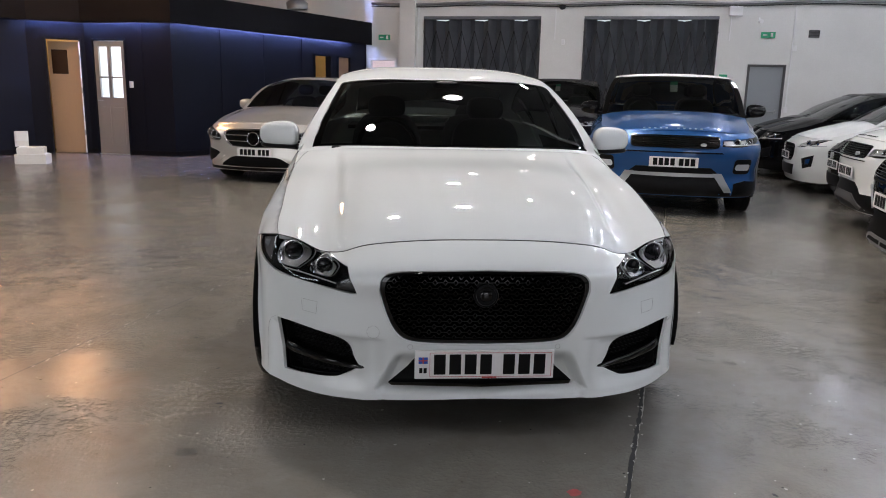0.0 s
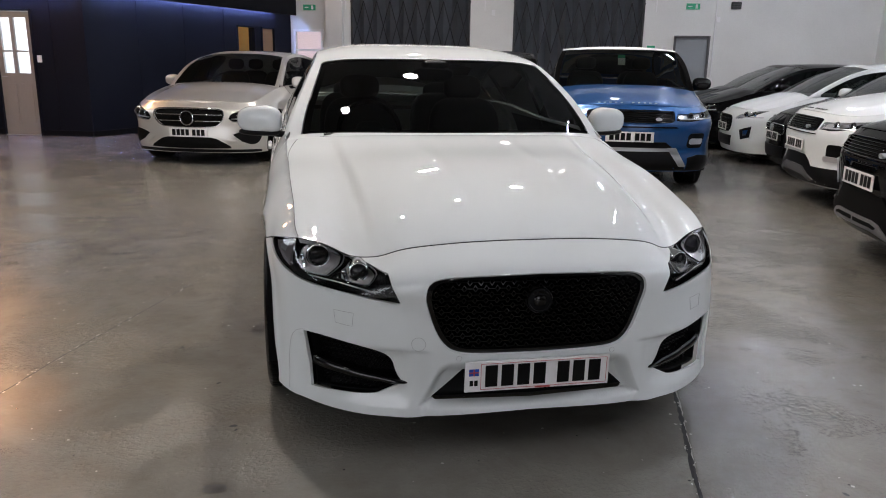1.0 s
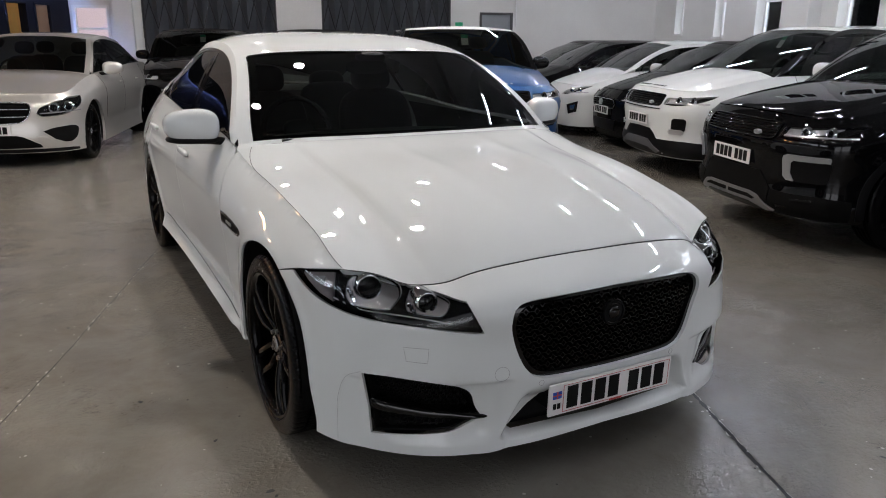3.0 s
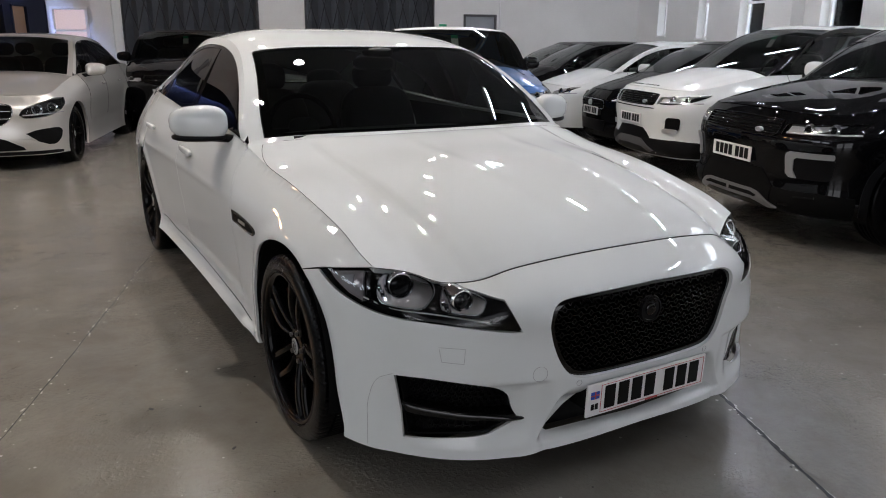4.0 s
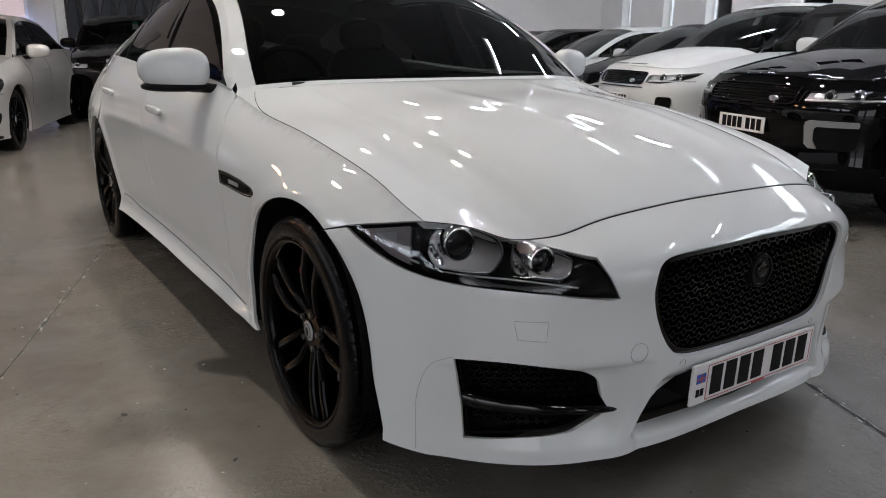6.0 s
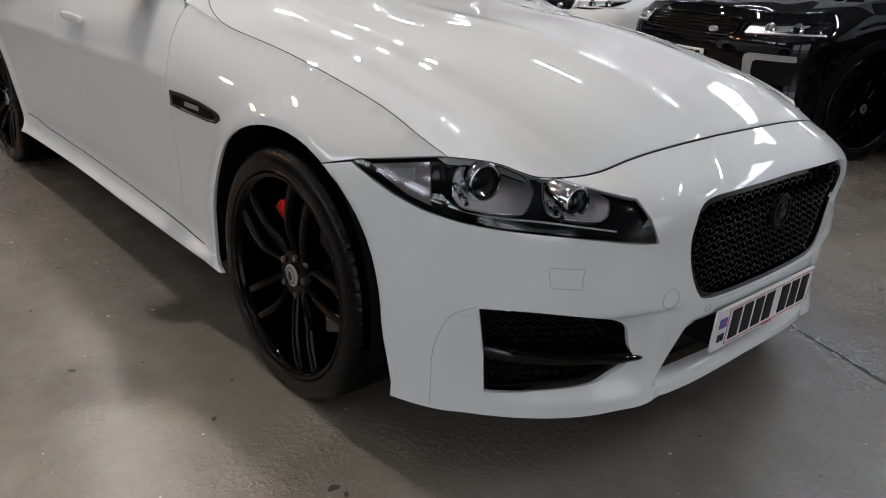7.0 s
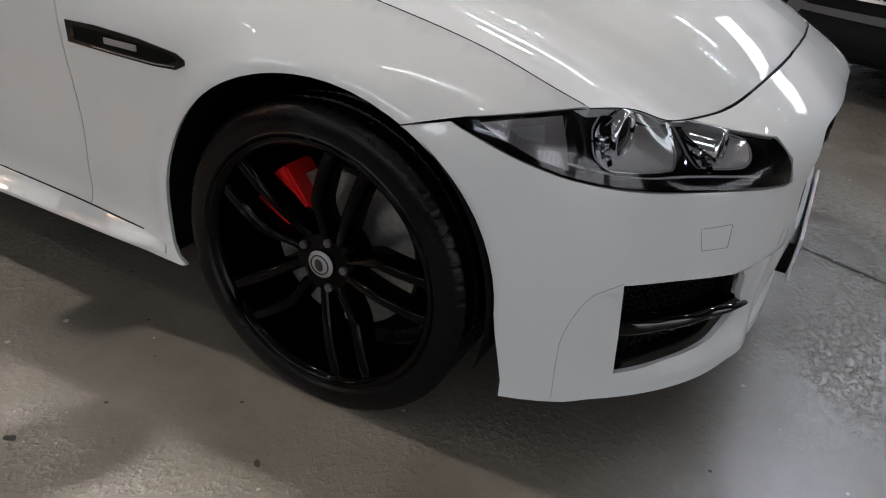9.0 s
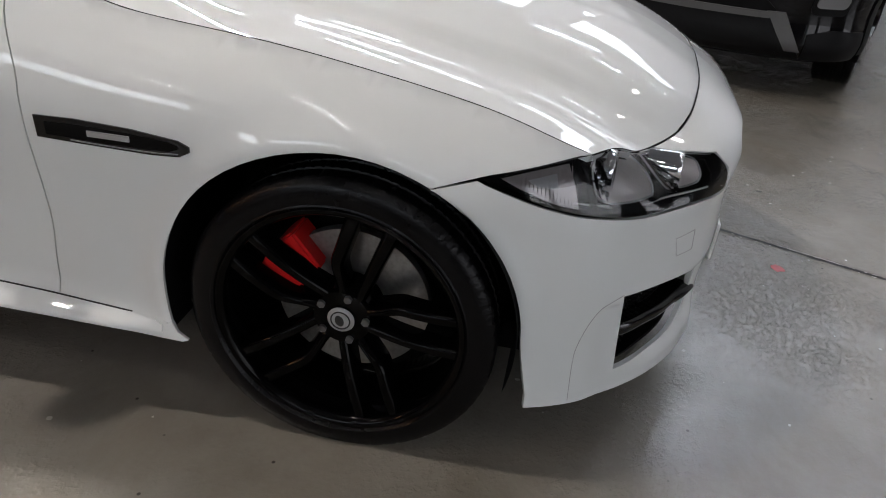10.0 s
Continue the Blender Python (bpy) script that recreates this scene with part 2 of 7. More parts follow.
# the roof lining has a dark grey base colour
tagged(obj("ceiling", box(-13.3, 8.0, -9.3, 16.1, TOP, TOP + 0.1, m=BUILD), M_CEIL), "dark grey sheet roof lining", "ceiling", kind="structure")


# ---- curves and car surfaces ----
class Cubic:
    """A natural cubic through (x, y) pairs, straight beyond its ends."""

    def __init__(self, xs, ys):
        x, y = np.array(xs, float), np.array(ys, float)
        n = len(x)
        h = np.diff(x)
        a = np.eye(n)
        r = np.zeros(n)
        for i in range(1, n - 1):
            a[i, i - 1:i + 2] = h[i - 1], 2 * (h[i - 1] + h[i]), h[i]
            r[i] = 6 * ((y[i + 1] - y[i]) / h[i] - (y[i] - y[i - 1]) / h[i - 1])
        self.x, self.y, self.h, self.m = x, y, h, np.linalg.solve(a, r)

    def __call__(self, q):
        q = np.asarray(q, float)
        i = np.clip(np.searchsorted(self.x, q) - 1, 0, len(self.h) - 1)
        h, m, y = self.h[i], self.m, self.y
        t = np.clip(q, self.x[0], self.x[-1])
        a, b = self.x[i + 1] - t, t - self.x[i]
        return (m[i] * a ** 3 + m[i + 1] * b ** 3) / (6 * h) + (y[i] / h - m[i] * h / 6) * a + (y[i + 1] / h - m[i + 1] * h / 6) * b


class Steady:
    """A monotone cubic: no overshoot."""

    def __init__(self, xs, ys):
        x, y = np.array(xs, float), np.array(ys, float)
        h, d = np.diff(x), np.diff(y) / np.diff(x)
        m = np.zeros(len(x))
        m[0], m[-1] = d[0], d[-1]
        for i in range(1, len(x) - 1):
            if d[i - 1] * d[i] > 0:
                w1, w2 = 2 * h[i] + h[i - 1], h[i] + 2 * h[i - 1]
                m[i] = (w1 + w2) / (w1 / d[i - 1] + w2 / d[i])
        self.x, self.y, self.h, self.m = x, y, h, m

    def __call__(self, q):
        q = np.clip(np.asarray(q, float), self.x[0], self.x[-1])
        i = np.clip(np.searchsorted(self.x, q) - 1, 0, len(self.h) - 1)
        h, t = self.h[i], (q - self.x[i]) / self.h[i]
        return (self.y[i] * (2 * t ** 3 - 3 * t ** 2 + 1) + h * self.m[i] * (t ** 3 - 2 * t ** 2 + t)
                + self.y[i + 1] * (-2 * t ** 3 + 3 * t ** 2) + h * self.m[i + 1] * (t ** 3 - t ** 2))


def natural(zs, ds, z):
    """Natural cubics through many small columns at once: zs, ds (n, k), z (n)."""
    n, k = zs.shape
    h = np.diff(zs, axis=1)
    a = np.zeros((n, k, k))
    r = np.zeros((n, k))
    a[:, 0, 0] = a[:, -1, -1] = 1
    for i in range(1, k - 1):
        a[:, i, i - 1], a[:, i, i], a[:, i, i + 1] = h[:, i - 1], 2 * (h[:, i - 1] + h[:, i]), h[:, i]
        r[:, i] = 6 * ((ds[:, i + 1] - ds[:, i]) / h[:, i] - (ds[:, i] - ds[:, i - 1]) / h[:, i - 1])
    m = np.linalg.solve(a, r[..., None])[..., 0]
    z = np.clip(z, zs[:, 0], zs[:, -1])
    i = np.clip((zs[:, 1:] < z[:, None]).sum(1), 0, k - 2)
    row = np.arange(n)
    hh, z0, z1 = h[row, i], zs[row, i], zs[row, i + 1]
    p, q = z1 - z, z - z0
    return (m[row, i] * p ** 3 + m[row, i + 1] * q ** 3) / (6 * hh) + (ds[row, i] / hh - m[row, i] * hh / 6) * p + (ds[row, i + 1] / hh - m[row, i + 1] * hh / 6) * q


def smoothstep(a, b, x):
    t = np.clip((np.asarray(x, float) - a) / (b - a), 0, 1)
    return t * t * (3 - 2 * t)


class Shell:
    """The lower body of a car: plan is the half outline from the nose's middle round to the tail's middle, edge the line where the bonnet
    and the windows begin, ribs the inward offsets at six heights for some places along the plan."""

    def __init__(self, plan, edge, ribs, sculpt=None, kink=0):
        p = np.array(plan, float)
        p = np.vstack([p[2:0:-1] * (-1, 1), p, p[-2:-4:-1] * (-1, 1)])
        s = np.concatenate([[0], np.cumsum(np.hypot(*np.diff(p, axis=0).T))])
        s -= s[2]
        self.long = s[-3]
        self.cx, self.cy = Cubic(s, p[:, 0]), Cubic(s, p[:, 1])
        grid = np.linspace(0, self.long, 4000)
        gx, gy = self.cx(grid), self.cy(grid)
        self.gs, self.gy = grid[200:], gy[200:]
        es, ed, ez = [], [], []
        for x, y, z in edge:
            dist = np.hypot(gx - x, gy - y)
            i = int(np.argmin(dist))
            es.append(grid[i]), ed.append(dist[i]), ez.append(z)
        self.es = es
        k = kink
        if k:
            fa, fb, ga, gb = Cubic(es[:k + 1], ed[:k + 1]), Cubic(es[k:], ed[k:]), Cubic(es[:k + 1], ez[:k + 1]), Cubic(es[k:], ez[k:])
            self.ed = lambda q: np.where(np.asarray(q) < es[k], fa(q), fb(q))
            self.ez = lambda q: np.where(np.asarray(q) < es[k], ga(q), gb(q))
        else:
            self.ed, self.ez = Steady(es, ed), Steady(es, ez)
        r = np.array(ribs, float)          # s, z0, drop under the edge, five offsets
        self.rib = [(Cubic if kink else Steady)(r[:, 0], r[:, i]) for i in range(1, r.shape[1])]
        self.sculpt = sculpt

    def at_y(self, y):
        """The place along the plan whose side lies at y."""
        return float(np.interp(y, self.gy, self.gs))

    def base(self, s):
        a = np.abs(s)
        x, y = self.cx(a), self.cy(a)
        e = 1e-3
        tx, ty = self.cx(a + e) - self.cx(a - e), self.cy(a + e) - self.cy(a - e)
        ln = np.hypot(tx, ty)
        return x, y, -ty / ln, tx / ln     # inward normal

    def bottom(self, s):
        return self.rib[0](np.abs(s))

    def top(self, s):
        return self.ez(np.abs(s))

    def point(self, s, z, sink=0.0):
        s, z = np.atleast_1d(np.asarray(s, float)), np.atleast_1d(np.asarray(z, float))
        s, z = np.broadcast_arrays(s, z)
        a = np.abs(s)
        x, y, nx, ny = self.base(s)
        z0, drop = self.rib[0](a), self.rib[1](a)
        ze = self.ez(a)
        zs = np.stack([z0, np.full_like(a, 0.28), np.full_like(a, 0.42), np.full_like(a, 0.57), ze - drop, ze], 1)
        ds = np.stack([self.rib[2](a), self.rib[3](a), self.rib[4](a), self.rib[5](a), self.rib[6](a), self.ed(a)], 1)
        d = natural(zs, ds, z) + sink
        if self.sculpt:
            d = d + self.sculpt(a, z, x, y)
        px = x + nx * d
        return np.stack([np.where(s < 0, -px, px), y + ny * d, z], 1)
# ---- the white saloon: its guiding lines ----
BODY_PLAN = [(0, -0.010), (0.15, -0.008), (0.29, 0.001), (0.42, 0.026), (0.55, 0.070), (0.68, 0.150), (0.79, 0.258), (0.86, 0.370), (0.893, 0.470),
           (0.908, 0.60), (0.926, 0.85), (0.938, 1.20), (0.944, 1.60), (0.950, 2.40), (0.960, 3.20), (0.964, 3.80), (0.942, 4.25), (0.88, 4.62), (0.72, 4.84), (0.42, 4.93), (0, 4.955)]
BODY_EDGE = [(0, 0.125, 0.772), (0.20, 0.132, 0.768), (0.38, 0.152, 0.752), (0.47, 0.172, 0.733), (0.52, 0.197, 0.712), (0.575, 0.240, 0.698), (0.626, 0.281, 0.696), (0.70, 0.325, 0.724), (0.765, 0.362, 0.736), (0.80, 0.381, 0.740),
           (0.815, 0.52, 0.790), (0.822, 0.75, 0.845), (0.833, 1.05, 0.895), (0.841, 1.341, 0.930), (0.845, 1.55, 0.972), (0.862, 2.4, 1.01), (0.86, 3.2, 1.05), (0.82, 3.9, 1.07), (0.72, 4.5, 1.07), (0.45, 4.80, 1.06), (0, 4.88, 1.05)]
BODY_RIBS = [(0.0, 0.180, 0.08, 0.02, 0.025, 0.015, 0.006, 0.022), (0.40, 0.170, 0.075, 0.015, 0.02, 0.01, 0.008, 0.022), (0.60, 0.165, 0.07, 0.005, 0.01, 0.004, 0.014, 0.030),
           (0.90, 0.165, 0.06, 0.0, 0.004, 0.0, 0.010, 0.035), (1.15, 0.165, 0.075, -0.006, 0.0, 0.0, 0.004, 0.022), (1.45, 0.17, 0.075, 0.003, 0.0, 0.0, 0.0, 0.026), (1.95, 0.185, 0.085, -0.008, 0.012, 0.010, 0.003, 0.028),
           (2.3, 0.19, 0.12, -0.006, 0.022, 0.022, 0.008, 0.022), (3.6, 0.19, 0.15, -0.004, 0.03, 0.026, 0.01, 0.02), (4.3, 0.19, 0.18, 0.0, 0.02, 0.01, 0.0, 0.03), (5.2, 0.22, 0.25, 0.03, 0.01, 0.0, 0.0, 0.04), (6.4, 0.25, 0.2, 0.04, 0.01, 0.0, 0.0, 0.02)]
AXLE_F, AXLE_R, WHEEL_Z = 0.862, 3.82, 0.342


def body_sculpt(a, z, x, y):
    d = 0.0
    for c in (AXLE_F, AXLE_R):
        r = np.hypot(y - c, z - WHEEL_Z)
        d = d - 0.010 * np.exp(-((r - 0.395) / 0.035) ** 2) * (a > 1.02)
    # plate recess between the two fins, under the grille
    sf = 0.315 + 0.50 * (0.39 - z)
    d = d + 0.056 * smoothstep(sf + 0.016, sf - 0.028, a) * smoothstep(0.201, 0.215, z) * smoothstep(0.375, 0.30, z)
    # the splitter's lip lies a little behind the fins, whose feet stand proud
    d = d + 0.010 * smoothstep(0.415, 0.385, a) * smoothstep(0.215, 0.201, z)
    d = d - 0.007 * np.exp(-((a - 0.455) / 0.045) ** 2) * smoothstep(0.30, 0.19, z)
    # the hollow round the corner intakes, and the crease above it
    d = d + 0.014 * smoothstep(0.43, 0.50, a) * smoothstep(0.84, 0.70, a) * smoothstep(0.19, 0.25, z) * smoothstep(0.425, 0.385, z)
    d = d + 0.007 * smoothstep(0.422, 0.402, z) * smoothstep(0.36, 0.42, a) * smoothstep(0.95, 0.88, a)
    # the sill's lower lip
    d = d - 0.007 * np.exp(-((z - 0.238) / 0.013) ** 2) * smoothstep(1.20, 1.40, y) * smoothstep(3.6, 3.4, y)
    # door and wing feature lines
    d = d - 0.006 * np.exp(-((z - 0.765) / 0.022) ** 2) * smoothstep(1.3, 1.9, y) * smoothstep(4.4, 3.9, y)
    d = d + 0.012 * np.exp(-((z - 0.30) / 0.05) ** 2) * smoothstep(1.3, 1.6, y) * smoothstep(3.5, 3.2, y)
    return d


# ---- panels: an outline in a surface's own two numbers, filled, bent onto the surface and given an inward rim ----
def dense(poly, step=0.02, closed=True):
    out = []
    n = len(poly)
    for i in range(n if closed else n - 1):
        a, b = np.array(poly[i], float), np.array(poly[(i + 1) % n], float)
        k = max(1, int(math.ceil(np.hypot(*(b - a)) / step)))
        out += [tuple(a + (b - a) * j / k) for j in range(k)]
    if not closed:
        out.append(tuple(poly[-1]))
    return out


def flow(pts, n=24):
    """A smooth open line through some points."""
    p = np.array(pts, float)
    s = np.concatenate([[0], np.cumsum(np.sqrt((np.diff(p, axis=0) ** 2).sum(1)))])
    q = np.linspace(0, s[-1], n)
    return [tuple(r) for r in np.stack([Steady(s, p[:, i])(q) for i in range(p.shape[1])], 1)]


def inside(pts, poly):
    p, x, y = np.array(poly, float), pts[:, 0], pts[:, 1]
    q = np.roll(p, -1, 0)
    hit = np.zeros(len(pts), bool)
    for (x0, y0), (x1, y1) in zip(p, q):
        if y0 == y1:
            continue
        c = ((y0 > y) != (y1 > y)) & (x < (x1 - x0) * (y - y0) / (y1 - y0) + x0)
        hit ^= c
    return hit


def fill(outline, holes, step, creases=()):
    from mathutils.geometry import delaunay_2d_cdt
    loops = [list(outline)] + [list(h) for h in holes]
    pts, edges = [], []
    for lp in loops:
        k = len(pts)
        pts += lp
        edges += [(k + i, k + (i + 1) % len(lp)) for i in range(len(lp))]
    for line in creases:
        k = len(pts)
        pts += line
        edges += [(k + i, k + i + 1) for i in range(len(line) - 1)]
    rim = np.array(pts)
    (x0, y0), (x1, y1) = rim.min(0), rim.max(0)
    gx, gy = np.meshgrid(np.arange(x0 + step / 2, x1, step), np.arange(y0 + step / 2, y1, step))
    g = np.stack([gx.ravel(), gy.ravel()], 1)
    keep = inside(g, outline)
    for h in holes:
        keep &= ~inside(g, h)
    g = g[keep]
    if len(g):
        far = np.ones(len(g), bool)
        for i in range(0, len(rim), 200):
            far &= (((g[:, None] - rim[None, i:i + 200]) ** 2).sum(2) > (0.55 * step) ** 2).all(1)
        g = g[far]
    allp = [Vector(p) for p in pts] + [Vector(p) for p in g]
    v, e, f, *_ = delaunay_2d_cdt(allp, edges, [], 0, 1e-6)
    v = np.array([tuple(q) for q in v])
    f = np.array([t for t in f if len(t) == 3])
    c = v[f].mean(1)
    ok = inside(c, outline)
    for h in holes:
        ok &= ~inside(c, h)
    f = f[ok]
    a, b, c = v[f[:, 0]], v[f[:, 1]], v[f[:, 2]]
    area = (b[:, 0] - a[:, 0]) * (c[:, 1] - a[:, 1]) - (b[:, 1] - a[:, 1]) * (c[:, 0] - a[:, 0])
    f[area < 0] = f[area < 0][:, ::-1]
    return v, f[np.abs(area) > 1e-10]


def surface_normals(fn, uvs):
    e = 2e-3
    du = fn(uvs + (e, 0)) - fn(uvs - (e, 0))
    dv = fn(uvs + (0, e)) - fn(uvs - (0, e))
    n = np.cross(du, dv)
    return n / np.maximum(np.linalg.norm(n, axis=1, keepdims=True), 1e-12)


def panel(name, fn, outline, mat, parent, holes=(), step=0.03, rim=0.012, sink=0.0, label="", flip=False, back=None, creases=()):
    """fn takes an (n, 2) array and gives (n, 3) places; creases are lines that the mesh follows."""
    v2, f = fill(outline, holes, step, creases)
    p = fn(v2)
    n = surface_normals(fn, v2) * (-1 if flip else 1)
    p = p - n * sink
    if flip:
        f = f[:, ::-1]
    verts, faces, norms = [p], [f], [n]
    if rim:
        ed = np.concatenate([f[:, [0, 1]], f[:, [1, 2]], f[:, [2, 0]]])
        key = {}
        for a, b in ed:
            key[(a, b)] = True
        edge = np.array([(a, b) for a, b in key if (b, a) not in key])
        k = len(p)
        m = len(edge)
        a, b = edge[:, 0], edge[:, 1]
        low = back(v2) if back else p - n * rim
        strip = np.concatenate([p[a], p[b], low[b], low[a]])
        i = np.arange(m)
        quads1 = np.stack([k + i + m, k + i, k + i + 3 * m], 1)
        quads2 = np.stack([k + i + m, k + i + 3 * m, k + i + 2 * m], 1)
        side = np.cross(p[b] - p[a], n[a])
        side /= np.maximum(np.linalg.norm(side, axis=1, keepdims=True), 1e-12)
        verts.append(strip)
        faces += [quads1, quads2]
        norms.append(np.concatenate([side] * 4))
    me = bpy.data.meshes.new(name)
    me.from_pydata(np.concatenate(verts).tolist(), [], np.concatenate(faces).tolist())
    me.materials.append(mat)
    me.shade_smooth()
    me.normals_split_custom_set_from_vertices(np.concatenate(norms).tolist())
    ob = new(name, me)
    ob.parent = parent
    if label:
        ob["label"] = label
    return ob


def sheet(fn, us, vs):
    """A bmesh grid over fn."""
    bm = bmesh.new()
    u, v = np.meshgrid(us, vs)
    p = fn(np.stack([u.ravel(), v.ravel()], 1))
    vt = [bm.verts.new(q) for q in p]
    w = len(us)
    for j in range(len(vs) - 1):
        for i in range(w - 1):
            bm.faces.new((vt[j * w + i], vt[j * w + i + 1], vt[(j + 1) * w + i + 1], vt[(j + 1) * w + i]))
    return bm


def lathe(profile, n=64, axis="X", bm=None):
    """profile: (along the axis, radius) pairs."""
    own = bmesh.new() if bm is None else bm
    rings = []
    for h, r in profile:
        ring = []
        for i in range(n):
            t = 2 * math.pi * i / n
            c, s = r * math.cos(t), r * math.sin(t)
            ring.append(own.verts.new((h, c, s) if axis == "X" else (c, s, h)))
        rings.append(ring)
    for a, b in zip(rings, rings[1:]):
        for i in range(n):
            own.faces.new((a[i], a[(i + 1) % n], b[(i + 1) % n], b[i]))
    return own


def tube(pts, r, n=8, closed=False, bm=None):
    own = bmesh.new() if bm is None else bm
    p = [Vector(q) for q in pts]
    rings = []
    m = len(p)
    for i, q in enumerate(p):
        t = (p[(i + 1) % m] - p[i - 1]) if closed or 0 < i < m - 1 else (p[1] - p[0] if i == 0 else p[-1] - p[-2])
        t.normalize()
        a = t.cross(Vector((0, 0, 1)))
        if a.length < 1e-3:
            a = t.cross(Vector((1, 0, 0)))
        a.normalize()
        b = t.cross(a)
        rings.append([own.verts.new(q + r * (math.cos(2 * math.pi * k / n) * a + math.sin(2 * math.pi * k / n) * b)) for k in range(n)])
    for i in range(m if closed else m - 1):
        x, y = rings[i], rings[(i + 1) % m]
        for k in range(n):
            own.faces.new((x[k], x[(k + 1) % n], y[(k + 1) % n], y[k]))
    if not closed:
        own.faces.new(rings[0][::-1]), own.faces.new(rings[-1])
    return own


def blob(size, center=(0, 0, 0), power=3.0, nu=24, nv=14, bm=None, bend=None):
    """A rounded block: a superellipsoid."""
    own = bmesh.new() if bm is None else bm

    def sp(c, e):
        return math.copysign(abs(c) ** e, c)
    e = 2 / power
    rows = []
    for j in range(nv + 1):
        ph = -math.pi / 2 + math.pi * j / nv
        row = []
        for i in range(nu):
            th = 2 * math.pi * i / nu
            q = Vector((sp(math.cos(ph), e) * sp(math.cos(th), e), sp(math.cos(ph), e) * sp(math.sin(th), e), sp(math.sin(ph), e)))
            q = Vector((q.x * size[0] / 2, q.y * size[1] / 2, q.z * size[2] / 2))
            if bend:
                q = Vector(bend(q))
            row.append(own.verts.new(q + Vector(center)))
        rows.append(row)
    for a, b in zip(rows, rows[1:]):
        for i in range(nu):
            own.faces.new((a[i], a[(i + 1) % nu], b[(i + 1) % nu], b[i]))
    bmesh.ops.remove_doubles(own, verts=own.verts[:], dist=1e-6)
    return own


# ---- car materials ----
def paint(name, base, rough=0.35, metal=0.0, flake=0.0, spec=0.5, coat=1.0):
    m = material(name, base, rough, metal, coat=coat, spec=spec, stain=0.02, stain_scale=1.5, coat_rough=0.012)
    if flake:
        nt = m.node_tree
        b = nt.nodes["Principled BSDF"]
        n = nt.nodes.new("ShaderNodeTexVoronoi")
        n.inputs["Scale"].default_value = 900
        nt.links.new(nt.nodes.new("ShaderNodeNewGeometry").outputs["Position"], n.inputs["Vector"])
        bp = nt.nodes.new("ShaderNodeBump")
        bp.inputs["Strength"].default_value, bp.inputs["Distance"].default_value = flake, 0.0006
        nt.links.new(n.outputs["Distance"], bp.inputs["Height"])
        nt.links.new(bp.outputs["Normal"], b.inputs["Normal"])
    return m


def pane_material(name, tint, gloss=1.0):
    """Thin tinted glass: clear straight through, with a mirror sheen that grows at a slant."""
    m = bpy.data.materials.new(name)
    m.use_nodes = True
    nt = m.node_tree
    nt.nodes.remove(nt.nodes["Principled BSDF"])
    out = nt.nodes["Material Output"]
    t, g, f, mix = [nt.nodes.new("ShaderNode" + k) for k in ("BsdfTransparent", "BsdfGlossy", "Fresnel", "MixShader")]
    t.inputs["Color"].default_value = (*tint, 1)
    g.inputs["Roughness"].default_value = 0.01
    f.inputs["IOR"].default_value = 1.0 + 0.52 * gloss
    nt.links.new(f.outputs[0], mix.inputs[0]), nt.links.new(t.outputs[0], mix.inputs[1]), nt.links.new(g.outputs[0], mix.inputs[2])
    nt.links.new(mix.outputs[0], out.inputs["Surface"])
    return m


P_WHITE = paint("white_car_paint", (0.655, 0.675, 0.667), 0.6, spec=0.0)
P_SILVER = paint("silver_car_paint", (0.70, 0.68, 0.64), 0.32, metal=0.75, flake=0.06)
P_BLUE = paint("blue_car_paint", (0.007, 0.068, 0.22), 0.32, metal=0.4, flake=0.15)
P_BLACK = paint("black_car_paint", (0.003, 0.003, 0.0035), 0.5, spec=0.0, coat=0.6)
P_DARKGREY = paint("dark_grey_car_paint", (0.008, 0.008, 0.010), 0.5, spec=0.0, coat=0.6)
M_GLOSSBLACK = material("gloss_black_trim", (0.002, 0.002, 0.002), 0.05, spec=0.45)
M_MESHBLACK = material("black_grille_plastic", (0.002, 0.002, 0.002), 0.12, spec=0.22)
M_LAMPBLACK = material("lamp_housing_black", (0.003, 0.003, 0.0035), 0.12, spec=0.2)
M_GUIDE = material("clear_light_guide", (0.78, 0.80, 0.82), 0.15, metal=0.5)
M_SATIN = material("satin_black_plastic", (0.006, 0.006, 0.0065), 0.42, spec=0.1, grain=0.1, grain_scale=300)
M_GREYPLASTIC = material("grey_plastic_cladding", (0.07, 0.07, 0.072), 0.5, grain=0.08, grain_scale=200)
# near-black for liners, and for shade put into gaps and recesses
M_SHADOW = material("black_liner_and_shade", (0.004, 0.004, 0.004), 0.8, spec=0.08)
M_RUBBER = material("tyre_rubber", (0.0030, 0.0030, 0.0034), 0.22, spec=0.13, grain=0.2, grain_scale=60, rough_var=0.06, stain_scale=8, bump=0.3, bump_scale=170)
M_CHROME = material("bright_chrome", (0.75, 0.76, 0.78), 0.07, metal=1.0)
M_BRUSHED = material("satin_reflector", (0.86, 0.83, 0.82), 0.34, metal=0.25)
M_SILVERTRIM = material("silver_trim", (0.46, 0.47, 0.48), 0.3, metal=0.7)
M_DISC = material("brake_disc_steel", (0.32, 0.31, 0.30), 0.35, metal=0.9, grain=0.15, grain_scale=90)
M_CALIPER = material("red_caliper_paint", (0.62, 0.012, 0.012), 0.35)
M_PLATE = material("white_number_plate", (0.74, 0.72, 0.71), 0.35, grain=0.02)
M_PLATEINK = material("black_plate_print", (0.004, 0.004, 0.004), 0.4, spec=0.12)
M_PLATEBLUE = material("blue_plate_print", (0.02, 0.08, 0.4), 0.4)
M_PLATERED = material("red_plate_print", (0.45, 0.06, 0.06), 0.4)
